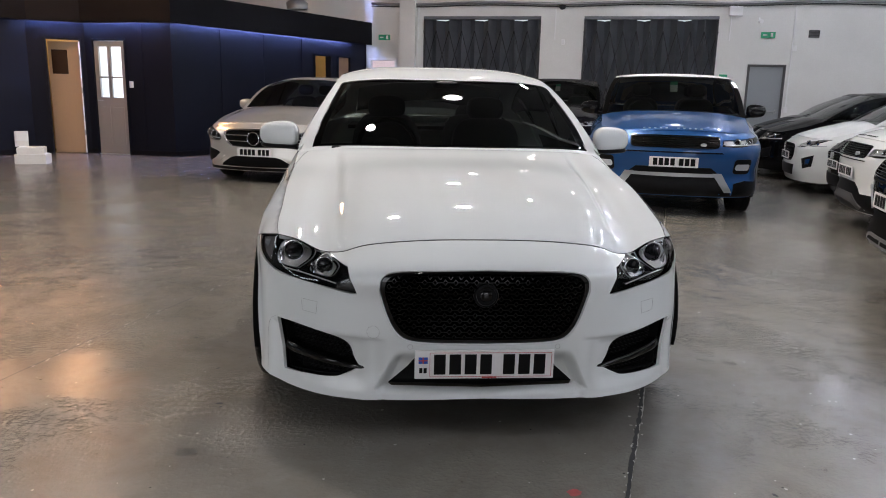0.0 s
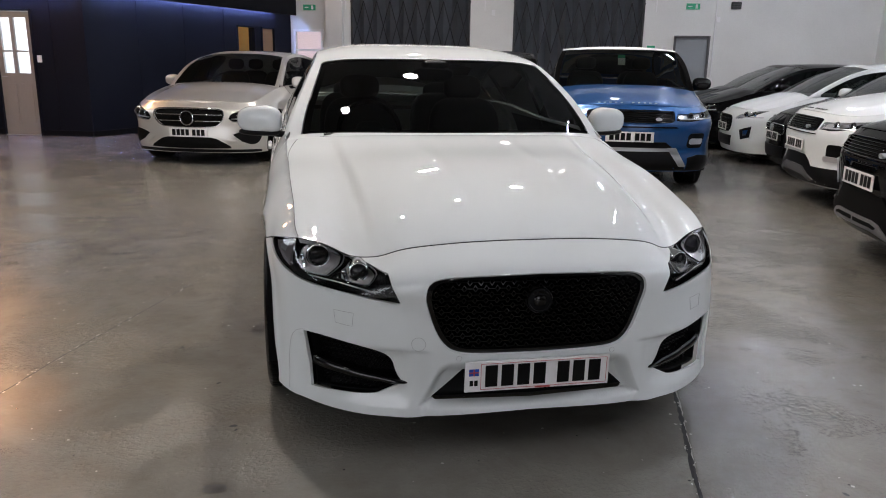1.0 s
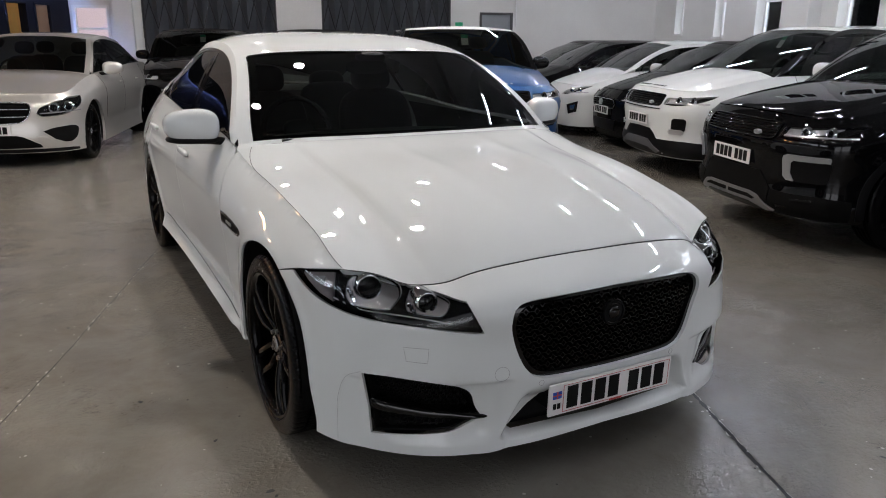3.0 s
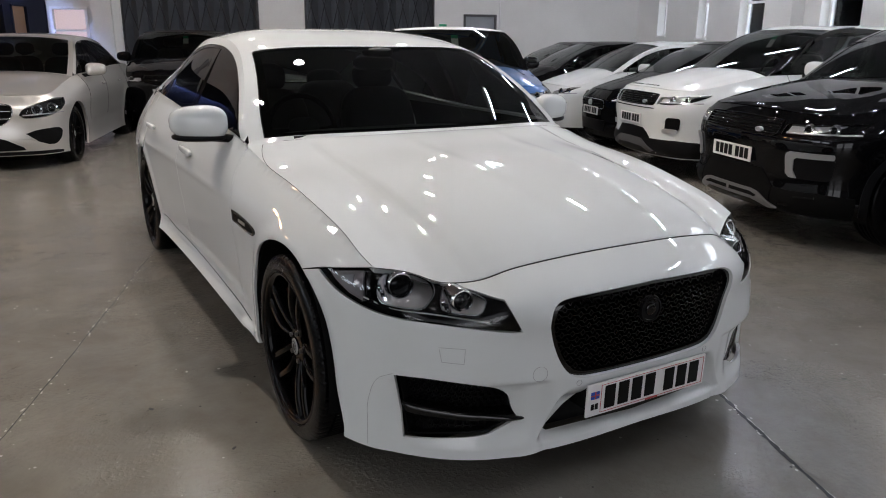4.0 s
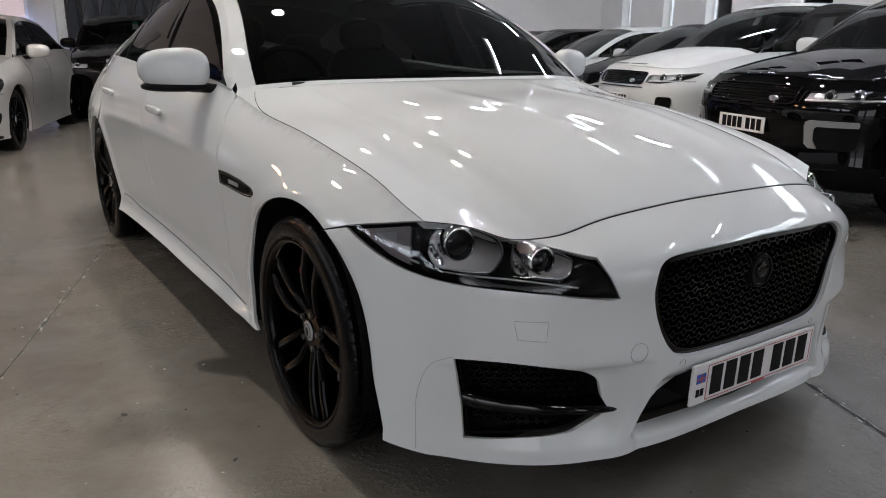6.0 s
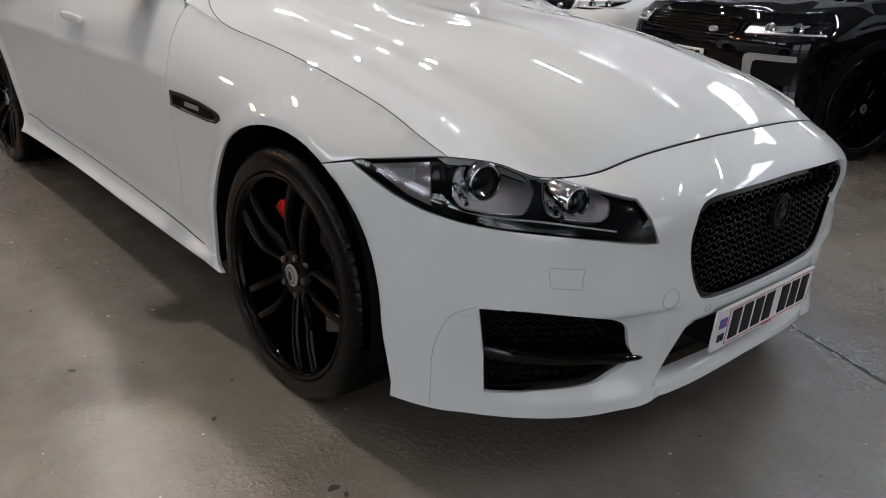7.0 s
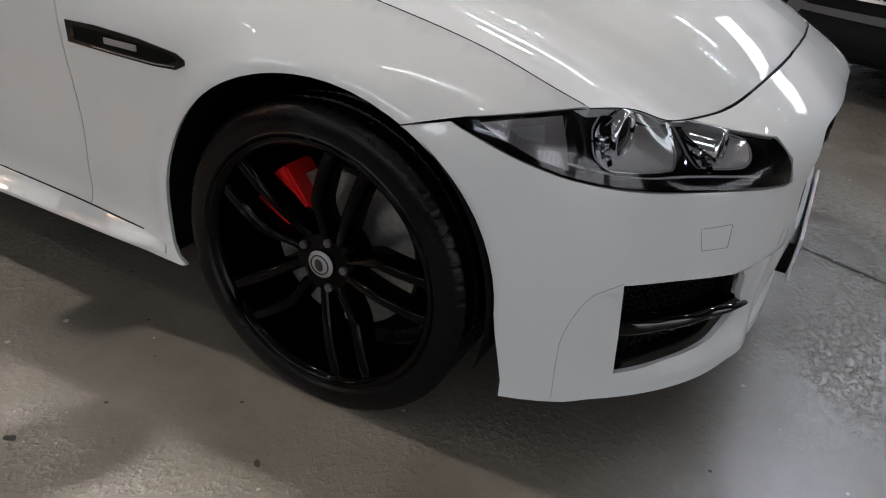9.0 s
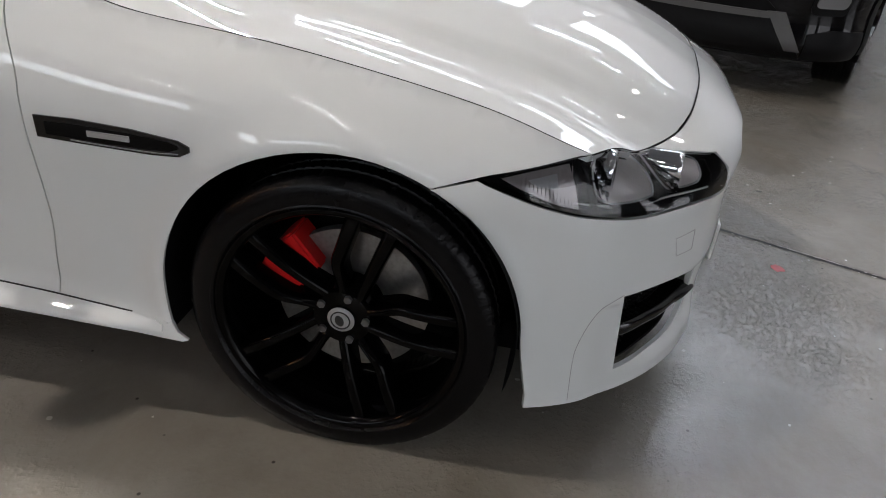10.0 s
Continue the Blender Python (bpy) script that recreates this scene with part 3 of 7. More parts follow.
M_GAP = material("panel_gap", (0.28, 0.28, 0.28), 0.6, spec=0.1)
M_JOINT = material("grey_gap_and_shade_line", (0.045, 0.045, 0.045), 0.6, spec=0.1)
M_DEEPGAP = material("dark_panel_gap", (0.010, 0.010, 0.010), 0.7, spec=0.1)
M_CABIN = material("dark_cabin_trim", (0.03, 0.031, 0.031), 0.6, grain=0.1)
M_SEAT = material("dark_leather", (0.03, 0.03, 0.032), 0.5, grain=0.1, bump=0.2)
G_SCREEN = pane_material("tinted_screen_glass", (0.26, 0.30, 0.28))
G_DARK = pane_material("dark_privacy_glass", (0.06, 0.065, 0.07))
G_LAMP = pane_material("clear_lamp_cover", (0.93, 0.94, 0.95))
M_LENS = material("dark_projector_lens", (0.008, 0.009, 0.010), 0.03, spec=0.35)
M_WHEELBLACK = material("gloss_black_wheel", (0.0010, 0.0010, 0.0011), 0.05, spec=0.11)
M_LUG = material("dark_steel_nut", (0.16, 0.16, 0.165), 0.35, metal=0.8)
M_DULLTRIM = material("dull_grey_trim", (0.20, 0.20, 0.205), 0.4, metal=0.4)
M_DASHTOP = material("grey_dash_top", (0.09, 0.095, 0.09), 0.6, grain=0.1)
M_AMBER = material("frosted_side_lamp", (0.24, 0.215, 0.215), 0.14, spec=0.9, metal=0.25)


class Cabin:
    """The glasshouse above a shell's edge. All lines are for the right half and are mirrored."""

    def __init__(self, shell, rail, screen_base, screen_top, roof_rear, back_base, bow=0.02):
        self.shell = shell
        r = np.array(rail, float)
        self.rx, self.rz = Cubic(r[:, 1], r[:, 0]), Cubic(r[:, 1], r[:, 2])
        self.y0, self.y1 = r[0, 1], r[-1, 1]
        g = np.linspace(0.6, shell.long, 3000)
        x, y, nx, ny = shell.base(g)
        ex, ey, ez = x + nx * shell.ed(g), y + ny * shell.ed(g), shell.ez(g)
        k = np.maximum.accumulate(ey) <= ey + 1e-9
        self.bx, self.bz = (lambda q: np.interp(q, ey[k], ex[k])), (lambda q: np.interp(q, ey[k], ez[k]))
        self.sb, self.st, self.rr, self.bb, self.bow = screen_base, screen_top, roof_rear, back_base, bow

    def side(self, yz, sgn=1):
        y, z = yz[:, 0], yz[:, 1]
        z0, z1 = self.bz(y), self.rz(y)
        w = (z - z0) / np.maximum(z1 - z0, 0.02)
        x = self.bx(y) + (self.rx(y) - self.bx(y)) * w + self.bow * np.clip(4 * w * (1 - w), -0.5, 1)
        return np.stack([sgn * x, y, z], 1)

    def across(self, yc, a, y):
        """half width and height of the rail at y"""
        return self.rx(y), self.rz(y)

    def band(self, c0, c1, y0, y1, bulge, crown=(2.2, 2.6), crown_end=None):
        """A surface between two lines across the car: c = (middle y, middle z), y0 and y1 where they meet the rails."""
        def fn(ab):
            a, b = ab[:, 0], ab[:, 1]
            yr = y0 + (y1 - y0) * b
            xr, zr = self.rx(yr), self.rz(yr)
            ym = c0[0] + (c1[0] - c0[0]) * b
            zm = c0[1] + (c1[1] - c0[1]) * b + bulge * 4 * b * (1 - b)
            e = crown_end or crown
            k, k2 = np.abs(a) ** (crown[0] + (e[0] - crown[0]) * b), np.abs(a) ** (crown[1] + (e[1] - crown[1]) * b)
            return np.stack([xr * a, ym + (yr - ym) * k, zm + (zr - zm) * k2], 1)
        return fn


def plate(parent, m, chars=7, flag=False, gap_after=4, red=False):
    """A number plate whose characters are plain bars."""
    p = obj("number_plate", box(-0.26, 0.26, -0.004, 0.004, -0.0555, 0.0555, bevel=0.003), M_PLATE, parent, "white number plate with black bars", m)
    x0 = -0.195 if flag else -0.225
    pitch = (0.235 - x0) / (chars + 0.5)
    for i in range(chars):
        x = x0 + pitch * (i + (0.5 if i >= gap_after else 0.0))
        obj("plate_bar", box(x + 0.006, x + pitch - 0.008, -0.0062, -0.0045, -0.038, 0.041), M_PLATEINK, p)
    if flag:
        obj("flag_block", box(-0.246, -0.212, -0.006, -0.0045, 0.005, 0.03), M_PLATEBLUE, p)
        bm = box(-0.246, -0.212, -0.0068, -0.0061, 0.0155, 0.0195)
        box(-0.2312, -0.2268, -0.0068, -0.0061, 0.005, 0.03, bm=bm)
        obj("flag_cross", bm, M_PLATERED, p)
        bm = box(-0.243, -0.231, -0.006, -0.0045, -0.032, -0.012)
        box(-0.227, -0.215, -0.006, -0.0045, -0.032, -0.012, bm=bm)
        obj("plate_small_bars", bm, M_PLATEINK, p)
        bm = bmesh.new()
        for z in (-0.047, 0.047):
            box(-0.204, 0.25, -0.0056, -0.0045, z - 0.0007, z + 0.0007, bm=bm)
        for x in (-0.204, 0.25):
            box(x - 0.0007, x + 0.0007, -0.0056, -0.0045, -0.047, 0.047, bm=bm)
        box(-0.01, 0.045, -0.0056, -0.0045, -0.053, -0.0485, bm=bm)
        obj("plate_border", bm, M_PLATERED, p, "thin red border line")
    return p


def tyre_mesh(r, w, n=180, tread=True):
    bm = bmesh.new()
    ri = r - 0.067 if r < 0.35 else r - 0.075
    prof = [(-w * 0.40, ri - 0.004), (-w * 0.485, ri + 0.003), (-w * 0.508, ri + 0.009), (-w * 0.500, ri + 0.013), (-w * 0.503, ri + 0.030), (-w * 0.488, r - 0.018), (-w * 0.455, r - 0.005)]
    for k in range(5):
        c = (-0.36 + 0.18 * k) * w
        prof += [(c - 0.065 * w, r), (c + 0.065 * w, r)]
        if k < 4:
            prof += [(c + 0.075 * w, r - 0.007), (c + 0.105 * w, r - 0.007)]
    prof += [(-a, b) for a, b in prof[6::-1]]
    rings = []
    for j, (h, q) in enumerate(prof):
        ring = []
        for i in range(n):
            rr = q
            if tread and 6 <= j <= 10 or tread and len(prof) - 11 <= j <= len(prof) - 7:
                rr = q - (0.0026 if i % 7 == 0 else 0.0)
            elif tread and 11 <= j <= len(prof) - 12:
                rr = q - (0.0025 if i % 4 == 0 else 0.0)
            t = 2 * math.pi * i / n
            ring.append(bm.verts.new((h, rr * math.cos(t), rr * math.sin(t))))
        rings.append(ring)
    for a, b in zip(rings, rings[1:]):
        for i in range(n):
            bm.faces.new((a[i], b[i], b[(i + 1) % n], a[(i + 1) % n]))
    bmesh.ops.recalc_face_normals(bm, faces=bm.faces[:])
    return bm, ri


def spoke_mesh(r0, r1, w0, w1, depth, side=0.0, bend=0.0, cup=0.03, x0=0.0, knee=0.0):
    """One spoke, running up +z from the hub, outer face towards -x; side shifts its root, bend its tip, knee its middle."""
    bm = bmesh.new()
    n = 18
    rings = []
    for i in range(n + 1):
        t = i / n
        r = r0 + (r1 - r0) * t
        w = w0 + (w1 - w0) * t
        q = min(1.0, t / 0.42)
        q = q * q * (3 - 2 * q)
        c = side * (1 - t) + bend * t if not knee else side + (knee - side) * q + (bend - knee) * max(0.0, t - 0.35) / 0.65
        x = x0 - cup * 0.55 * math.sin(math.pi * min(1, t * 0.95)) - cup * t
        dd = depth * (1.15 - 0.35 * t)
        rings.append([bm.verts.new((x + dx, c + dy, r)) for dx, dy in
                      ((0.012, -w / 2 - 0.002), (0.006, -w / 2 + 0.0008), (0.002, -w / 2 + 0.004), (0, -w / 2 + 0.008), (0.0015, 0),
                       (0, w / 2 - 0.008), (0.002, w / 2 - 0.004), (0.006, w / 2 - 0.0008), (0.012, w / 2 + 0.002), (dd, w / 2 + 0.004), (dd, -w / 2 - 0.004))])
    k = 11
    for a, b in zip(rings, rings[1:]):
        for i in range(k):
            bm.faces.new((a[i], a[(i + 1) % k], b[(i + 1) % k], b[i]))
    bm.faces.new(rings[0]), bm.faces.new(rings[-1][::-1])
    bmesh.ops.recalc_face_normals(bm, faces=bm.faces[:])
    return bm


def wheel(parent, r=0.342, w=0.255, mat=None, spokes=5, double=True, caliper=None, lug=True, tread=True, cap=None, simple=False):
    """A wheel at its parent's origin, outer face towards -x. Returns the Empty-like root mesh (the tyre)."""
    bm, ri = tyre_mesh(r, w, 420 if not simple else 60, tread)
    ty = obj("wheel", bm, M_RUBBER, parent, "black tyre", smooth=not tread)
    if tread:
        for f in ty.data.polygons:
            f.use_smooth = True
        ty.data.set_sharp_from_angle(angle=radians(28))
    n = 96 if not simple else 40
    rim_prof = [(-w * 0.47, ri - 0.002), (-w * 0.485, ri + 0.004), (-w * 0.492, ri), (-w * 0.488, ri - 0.005), (-w * 0.476, ri - 0.010), (-w * 0.455, ri - 0.0145), (-w * 0.42, ri - 0.018), (-w * 0.36, ri - 0.0205), (-w * 0.1, ri - 0.03), (w * 0.4, ri - 0.02), (w * 0.45, ri)]
    obj("rim", lathe(rim_prof, n), mat, ty, "gloss black alloy rim" if mat is M_WHEELBLACK else "", smooth=True)
    face = -w * 0.34
    for i in range(spokes):
        for k in ((-1, 1) if double else (0,)):
            sp = spoke_mesh(0.052, ri - 0.004, 0.022 if double else 0.05, 0.029 if double else 0.04, 0.05, side=0.020 * k, bend=0.042 * k + (0.004 if double else 0), cup=w * 0.09, x0=face, knee=0.050 if double and k > 0 else 0)
            blade = obj("spoke", sp, mat, ty, m=pose(0, 0, 0, 360 / spokes * i, 0, 0), smooth=True)
            blade.data.set_sharp_from_angle(angle=radians(50))
    hub = lathe([(face + 0.03, 0.0), (face + 0.03, 0.072), (face + 0.008, 0.070), (face - 0.001, 0.064), (face - 0.004, 0.034), (face - 0.008, 0.032), (face - 0.008, 0.0)][::-1], 40)
    obj("hub", hub, mat, ty, smooth=False)
    obj("centre_cap", lathe([(face - 0.0085, 0.0), (face - 0.0125, 0.006), (face - 0.0125, 0.024), (face - 0.010, 0.030), (face - 0.005, 0.032)], 32), cap or M_SILVERTRIM, ty, "silver centre cap with a dark emblem")
    obj("emblem_ring", lathe([(face - 0.0125, 0.0195), (face - 0.0136, 0.020), (face - 0.0136, 0.0225), (face - 0.0125, 0.023)], 28), M_DARK, ty)
    obj("emblem", blob((0.004, 0.022, 0.026), (face - 0.013, 0.001, -0.002), 2.2, 14, 8, bend=lambda q: (q.x, q.y + 0.25 * (q.z + 0.002), q.z)), M_DARK, ty, smooth=True)
    if lug:
        for i in range(5):
            t = 2 * math.pi * i / 5 + 0.3
            cy, cz = 0.0545 * math.cos(t), 0.0545 * math.sin(t)
            bmn = rod((face - 0.010, cy, cz), (face + 0.004, cy, cz), 0.0092, 6)
            obj("lug_nut", bmn, M_LUG, ty)
    if caliper:
        obj("brake_disc", lathe([(0.0, 0.07), (-0.012, 0.075), (-0.012, 0.178), (0.012, 0.178), (0.012, 0.07)], 64), M_DISC, ty, "grey steel brake disc", smooth=False)
        bm = bmesh.new()
        out = [(0.110 * math.cos(t), 0.110 * math.sin(t)) for t in np.linspace(-0.50, 0.50, 9)] + [(0.212 * math.cos(t), 0.212 * math.sin(t)) for t in np.linspace(0.44, -0.44, 11)]
        a = [bm.verts.new((-0.045, y, z)) for y, z in out]
        b = [bm.verts.new((0.045, y, z)) for y, z in out]
        bm.faces.new(a), bm.faces.new(b[::-1])
        for i in range(len(a)):
            bm.faces.new((a[i], b[i], b[(i + 1) % len(a)], a[(i + 1) % len(a)]))
        bmesh.ops.recalc_face_normals(bm, faces=bm.faces[:])
        bmesh.ops.bevel(bm, geom=bm.edges[:], offset=0.006, segments=2, affect="EDGES")
        obj("brake_caliper", bm, caliper, ty, "red painted brake caliper", m=pose(-0.012, 0, 0, 13, 0, 0))
    obj("inner_barrel", lathe([(w * 0.30, ri - 0.03), (w * 0.30, 0.0)], 40), M_SHADOW, ty)
    return ty


# ---- the white saloon ----
def arch(yc, r, n=40, z0=0.16):
    """A wheel arch's line in (y, z), from its front foot over the top to its rear foot."""
    t = np.linspace(math.pi + 0.48, -0.32, n)
    return [(yc + r * math.cos(a) * (1.03 if math.cos(a) < 0 else 1.0) - (0.075 * math.sin(min(0.48, a - math.pi)) ** 1.0 + r * (1 + math.cos(a)) if a > math.pi else 0.0), WHEEL_Z + r * math.sin(a)) for a in t]


def build_saloon():
    car = empty("saloon_car", pose(0, 0, 0), "white four-door saloon with black grille and black wheels", "car")
    sh = Shell(BODY_PLAN, BODY_EDGE, BODY_RIBS, body_sculpt, kink=9)
    low = lambda q: sh.point(q[:, 0], q[:, 1])
    s_of = sh.at_y
    G = 0.0018

    def S(poly, sgn):
        return [(sgn * a, b) for a, b in poly] if sgn > 0 else [(-a, b) for a, b in reversed(poly)]

    def edge_line(s0, s1, n=24, dz=-0.003):
        return [(s, float(sh.top(s)) + dz) for s in np.linspace(s0, s1, n)]

    # outlines on the right half, in distance round the body and height
    s_hl = sh.es[9]
    lamp_low = flow([(0.484, 0.582), (0.57, 0.591), (0.65, 0.600), (0.76, 0.608), (0.87, 0.615), (0.98, 0.627), (1.075, 0.651), (1.155, 0.678), (1.216, 0.7)], 40)
    lamp_top = flow([(1.216, 0.702), (1.10, 0.722), (s_hl, 0.7375)], 12) + edge_line(s_hl - 0.01, 0.775, 16, -0.004) + flow([(0.742, 0.691), (0.64, 0.683), (0.536, 0.671)], 16)[:-1] + flow([(0.536, 0.671), (0.514, 0.638), (0.484, 0.582)], 12)[:-1]
    lamp = lamp_low + lamp_top[1:]
    grille = flow([(0, 0.684), (0.20, 0.681), (0.30, 0.677), (0.36, 0.667), (0.388, 0.642), (0.394, 0.60), (0.386, 0.56), (0.366, 0.50), (0.335, 0.445), (0.30, 0.416), (0.25, 0.405), (0.13, 0.400), (0, 0.398)], 60)
    fog = flow([(0.872, 0.432), (0.79, 0.434), (0.65, 0.424), (0.565, 0.405), (0.515, 0.372), (0.500, 0.325), (0.478, 0.292)], 30) + flow([(0.478, 0.288), (0.53, 0.262), (0.585, 0.240), (0.73, 0.228), (0.848, 0.222)], 24) + [(0.855, 0.31)]
    low_in = [(0, 0.335), (0.262, 0.335), (0.295, 0.29), (0.375, 0.222), (0.36, 0.2125), (0, 0.2110)]
    full = lambda half: list(half) + [(-a, b) for a, b in reversed(half) if a > 1e-6]
    # bumper
    fa = [(s_of(y), z) for y, z in arch(AXLE_F, 0.385) if y < AXLE_F - 0.15]
    fa = [p for p in fa if 0.17 < p[1] < 0.676]
    seam = (s_of(0.6695), 0.676)
    half = [(s, float(sh.bottom(s))) for s in np.linspace(0, fa[0][0], 60)] + fa + [seam] + [(1.216 + 0.003, 0.6975)] + [(s + 0.0015, z - 0.0045) for s, z in lamp_low[::-1][1:-1]]
    half += [(0.4795, 0.5815)] + [(0.5095, 0.638), (0.532, 0.6752)] + [(s, z + 0.004) for s, z in flow([(0.536, 0.671), (0.64, 0.683), (0.742, 0.691)], 16)[1:]] + edge_line(0.755, 0.0, 50, -0.0018)
    fins = []
    for sg in (1, -1):
        for off, z0 in ((0.017, 0.200), (0.011, 0.200), (0.004, 0.200), (-0.004, 0.205), (-0.012, 0.228), (-0.020, 0.236), (-0.028, 0.244)):
            fins.append([(sg * (0.315 + 0.50 * (0.39 - z) + off), z) for z in np.linspace(z0, 0.372, 30)])
    panel("front_bumper", low, full(half), P_WHITE, car, holes=[full(grille), S(fog, 1), S(fog, -1), full(low_in)], step=0.0105, rim=0.013, creases=fins)
    # grille: surround, mesh, badge
    inner = [(a * 0.955, 0.541 + (b - 0.541) * 0.90) for a, b in grille]
    deep = lambda q: sh.point(q[:, 0], q[:, 1], 0.012)
    panel("grille_surround", deep, full([(a * 0.998, 0.541 + (b - 0.541) * 0.995) for a, b in grille]), M_GLOSSBLACK, car, holes=[full(inner)], step=0.02, rim=0.03, label="gloss black grille surround")
    panel("grille_backing", lambda q: sh.point(q[:, 0], q[:, 1], 0.06), full(grille), M_SHADOW, car, step=0.05, rim=0)
    bm = bmesh.new()
    ring = np.array(full(inner))

    segs = []

    def ribbon(pts):
        segs.extend(zip(pts[:-1], pts[1:]))

    def weave(bm, ring, t=0.0014, d0=0.020, d1=0.052):
        """Thin bars on all the gathered segments that lie inside the opening."""
        a, b = np.array([p for p, q in segs]), np.array([q for p, q in segs])
        ok = inside((a + b) / 2, ring)
        a, b = a[ok], b[ok]
        n = np.stack([-(b - a)[:, 1], (b - a)[:, 0]], 1)
        n = n / np.linalg.norm(n, axis=1, keepdims=True) * t
        q = np.concatenate([a + n, b + n, b - n, a - n])
        f, k = sh.point(q[:, 0], q[:, 1], d0), sh.point(q[:, 0], q[:, 1], d1)
        m = len(a)
        for i in range(m):
            v = [bm.verts.new(f[i + m * c]) for c in range(4)] + [bm.verts.new(k[i + m * c]) for c in range(4)]
            bm.faces.new(v[:4])
            bm.faces.new((v[0], v[4], v[5], v[1])), bm.faces.new((v[2], v[6], v[7], v[3]))
        segs.clear()
    pw, ph = 0.038, 0.0215
    for r in range(20):
        z = 0.388 + ph * r
        off = 0.5 * (r % 2)
        for k in range(-16, 17):
            x = (k + off) * pw
            ribbon([(x - pw * 0.5, z), (x - pw * 0.28, z + ph * 0.5), (x + pw * 0.28, z + ph * 0.5), (x + pw * 0.5, z)])
            ribbon([(x + pw * 0.28, z + ph * 0.5), (x + pw * 0.5, z + ph)])
            ribbon([(x - pw * 0.28, z + ph * 0.5), (x - pw * 0.5, z + ph)])
    weave(bm, ring, 0.0016)
    bmesh.ops.recalc_face_normals(bm, faces=bm.faces[:])
    obj("grille_mesh", bm, M_MESHBLACK, car, "gloss black honeycomb mesh")
    bd = obj("badge", lathe([(0.012, 0.0), (0.012, 0.036), (0.016, 0.037), (0.016, 0.043), (0.008, 0.046), (-0.012, 0.046)], 48, "Z"), M_SATIN, car, "round black badge", m=pose(0, 0.022, 0.585, 90, 0, 0))
    bm = blob((0.045, 0.040, 0.012), (0, 0, 0.013), 2.4)
    obj("badge_relief", bm, M_GLOSSBLACK, bd)
    # corner intakes
    for sg in (1, -1):
        f = S(fog, sg)
        fr = np.array(f)
        panel("intake_backing", lambda q: sh.point(q[:, 0], q[:, 1], 0.09), f, M_SHADOW, car, step=0.04, rim=0)
        panel("intake_wall", lambda q: sh.point(q[:, 0], q[:, 1], 0.028), f, M_SHADOW, car, holes=[[(sg * (0.68 + (abs(a) - 0.68) * 0.97), 0.33 + (b - 0.33) * 0.95) for a, b in f]], step=0.03, rim=0.06)
        bm = bmesh.new()
        ring = fr
        for r in range(14):
            z = 0.215 + 0.017 * r
            for k in range(16):
                x = sg * (0.47 + 0.027 * (k + 0.5 * (r % 2)))
                ribbon([(x - 0.0135, z), (x - 0.008, z + 0.0085), (x + 0.008, z + 0.0085), (x + 0.0135, z)])
                ribbon([(x + 0.008, z + 0.0085), (x + 0.0135, z + 0.017)])
                ribbon([(x - 0.008, z + 0.0085), (x - 0.0135, z + 0.017)])
        weave(bm, ring, 0.0012, 0.06, 0.08)
        obj("intake_mesh", bm, M_SATIN, car)
        # the blade across the intake
        bm = bmesh.new()
        rows = []
        for t in [0.0, 0.006, 0.016, 0.03, 0.048, 0.07] + list(np.linspace(0.1, 1, 18)):
            s = 0.457 + (0.868 - 0.457) * t
            zc = 0.291 + 0.026 * t - 0.012 * math.sin(math.pi * t)
            tip = 0.12 + 0.88 * (1 - (1 - min(1.0, t / 0.16)) ** 2) ** 0.5
            h = (0.028 + 0.014 * t) * tip
            f = -0.016 + 0.026 * float(smoothstep(0.0, 0.35, t)) + 0.006 * t
            q = [(zc + h * 0.5 * math.cos(u), 0.030 + (f - 0.030) * math.sin(u) ** 0.8 * (0.6 + 0.4 * tip)) for u in np.linspace(0, math.pi, 9)]
            q += [(zc - h * 0.3, 0.075), (zc + h * 0.4, 0.075)]
            rows.append([bm.verts.new(sh.point(sg * s, z, d)[0]) for z, d in q])
        for a, b in zip(rows, rows[1:]):
            for i in range(11):
                bm.faces.new((a[i], a[(i + 1) % 11], b[(i + 1) % 11], b[i]))
        bm.faces.new(rows[0][::-1]), bm.faces.new(rows[-1])
        bmesh.ops.recalc_face_normals(bm, faces=bm.faces[:])
        ob = obj("intake_blade", bm, M_GLOSSBLACK, car, "gloss black intake blade", smooth=True)
        ob.data.set_sharp_from_angle(angle=radians(40))
    # lower intake and the splitter under the plate
    panel("lower_intake", lambda q: sh.point(q[:, 0], q[:, 1], 0.03), full([(a * 1.05, b) for a, b in low_in]), M_SATIN, car, step=0.05, rim=0)
    # plate
    plate(car, pose(0, -0.004, 0.327, 2, 0, 0), flag=True)
    obj("plate_holder", box(-0.24, 0.24, 0.002, 0.12, 0.28, 0.36, bevel=0.004), M_SATIN, car)
    # thin joints: jet covers, towing cover, corner panels, parking sensors
    def joint(name, poly, closed=True, w=0.0006):
        d = np.array(dense(poly, 0.01, closed))
        p = low(d)
        n = surface_normals(low, d)
        return obj(name, tube([tuple(q) for q in (p + n * 0.0002)], w, 6, closed), M_GAP, car)
    for sg in (1, -1):
        joint("washer_cover_joint", S([(0.652, 0.531), (0.732, 0.533), (0.722, 0.489), (0.655, 0.485)], sg))
        joint("corner_panel_joint", S(flow([(0.97, 0.175), (0.972, 0.29), (0.955, 0.365), (0.925, 0.412), (0.873, 0.436)], 24), sg), False)
        c = 0.278
        joint("parking_sensor", [(sg * c + 0.0095 * math.cos(t), 0.389 + 0.0095 * math.sin(t)) for t in np.linspace(0, 2 * math.pi, 20)[:-1]])
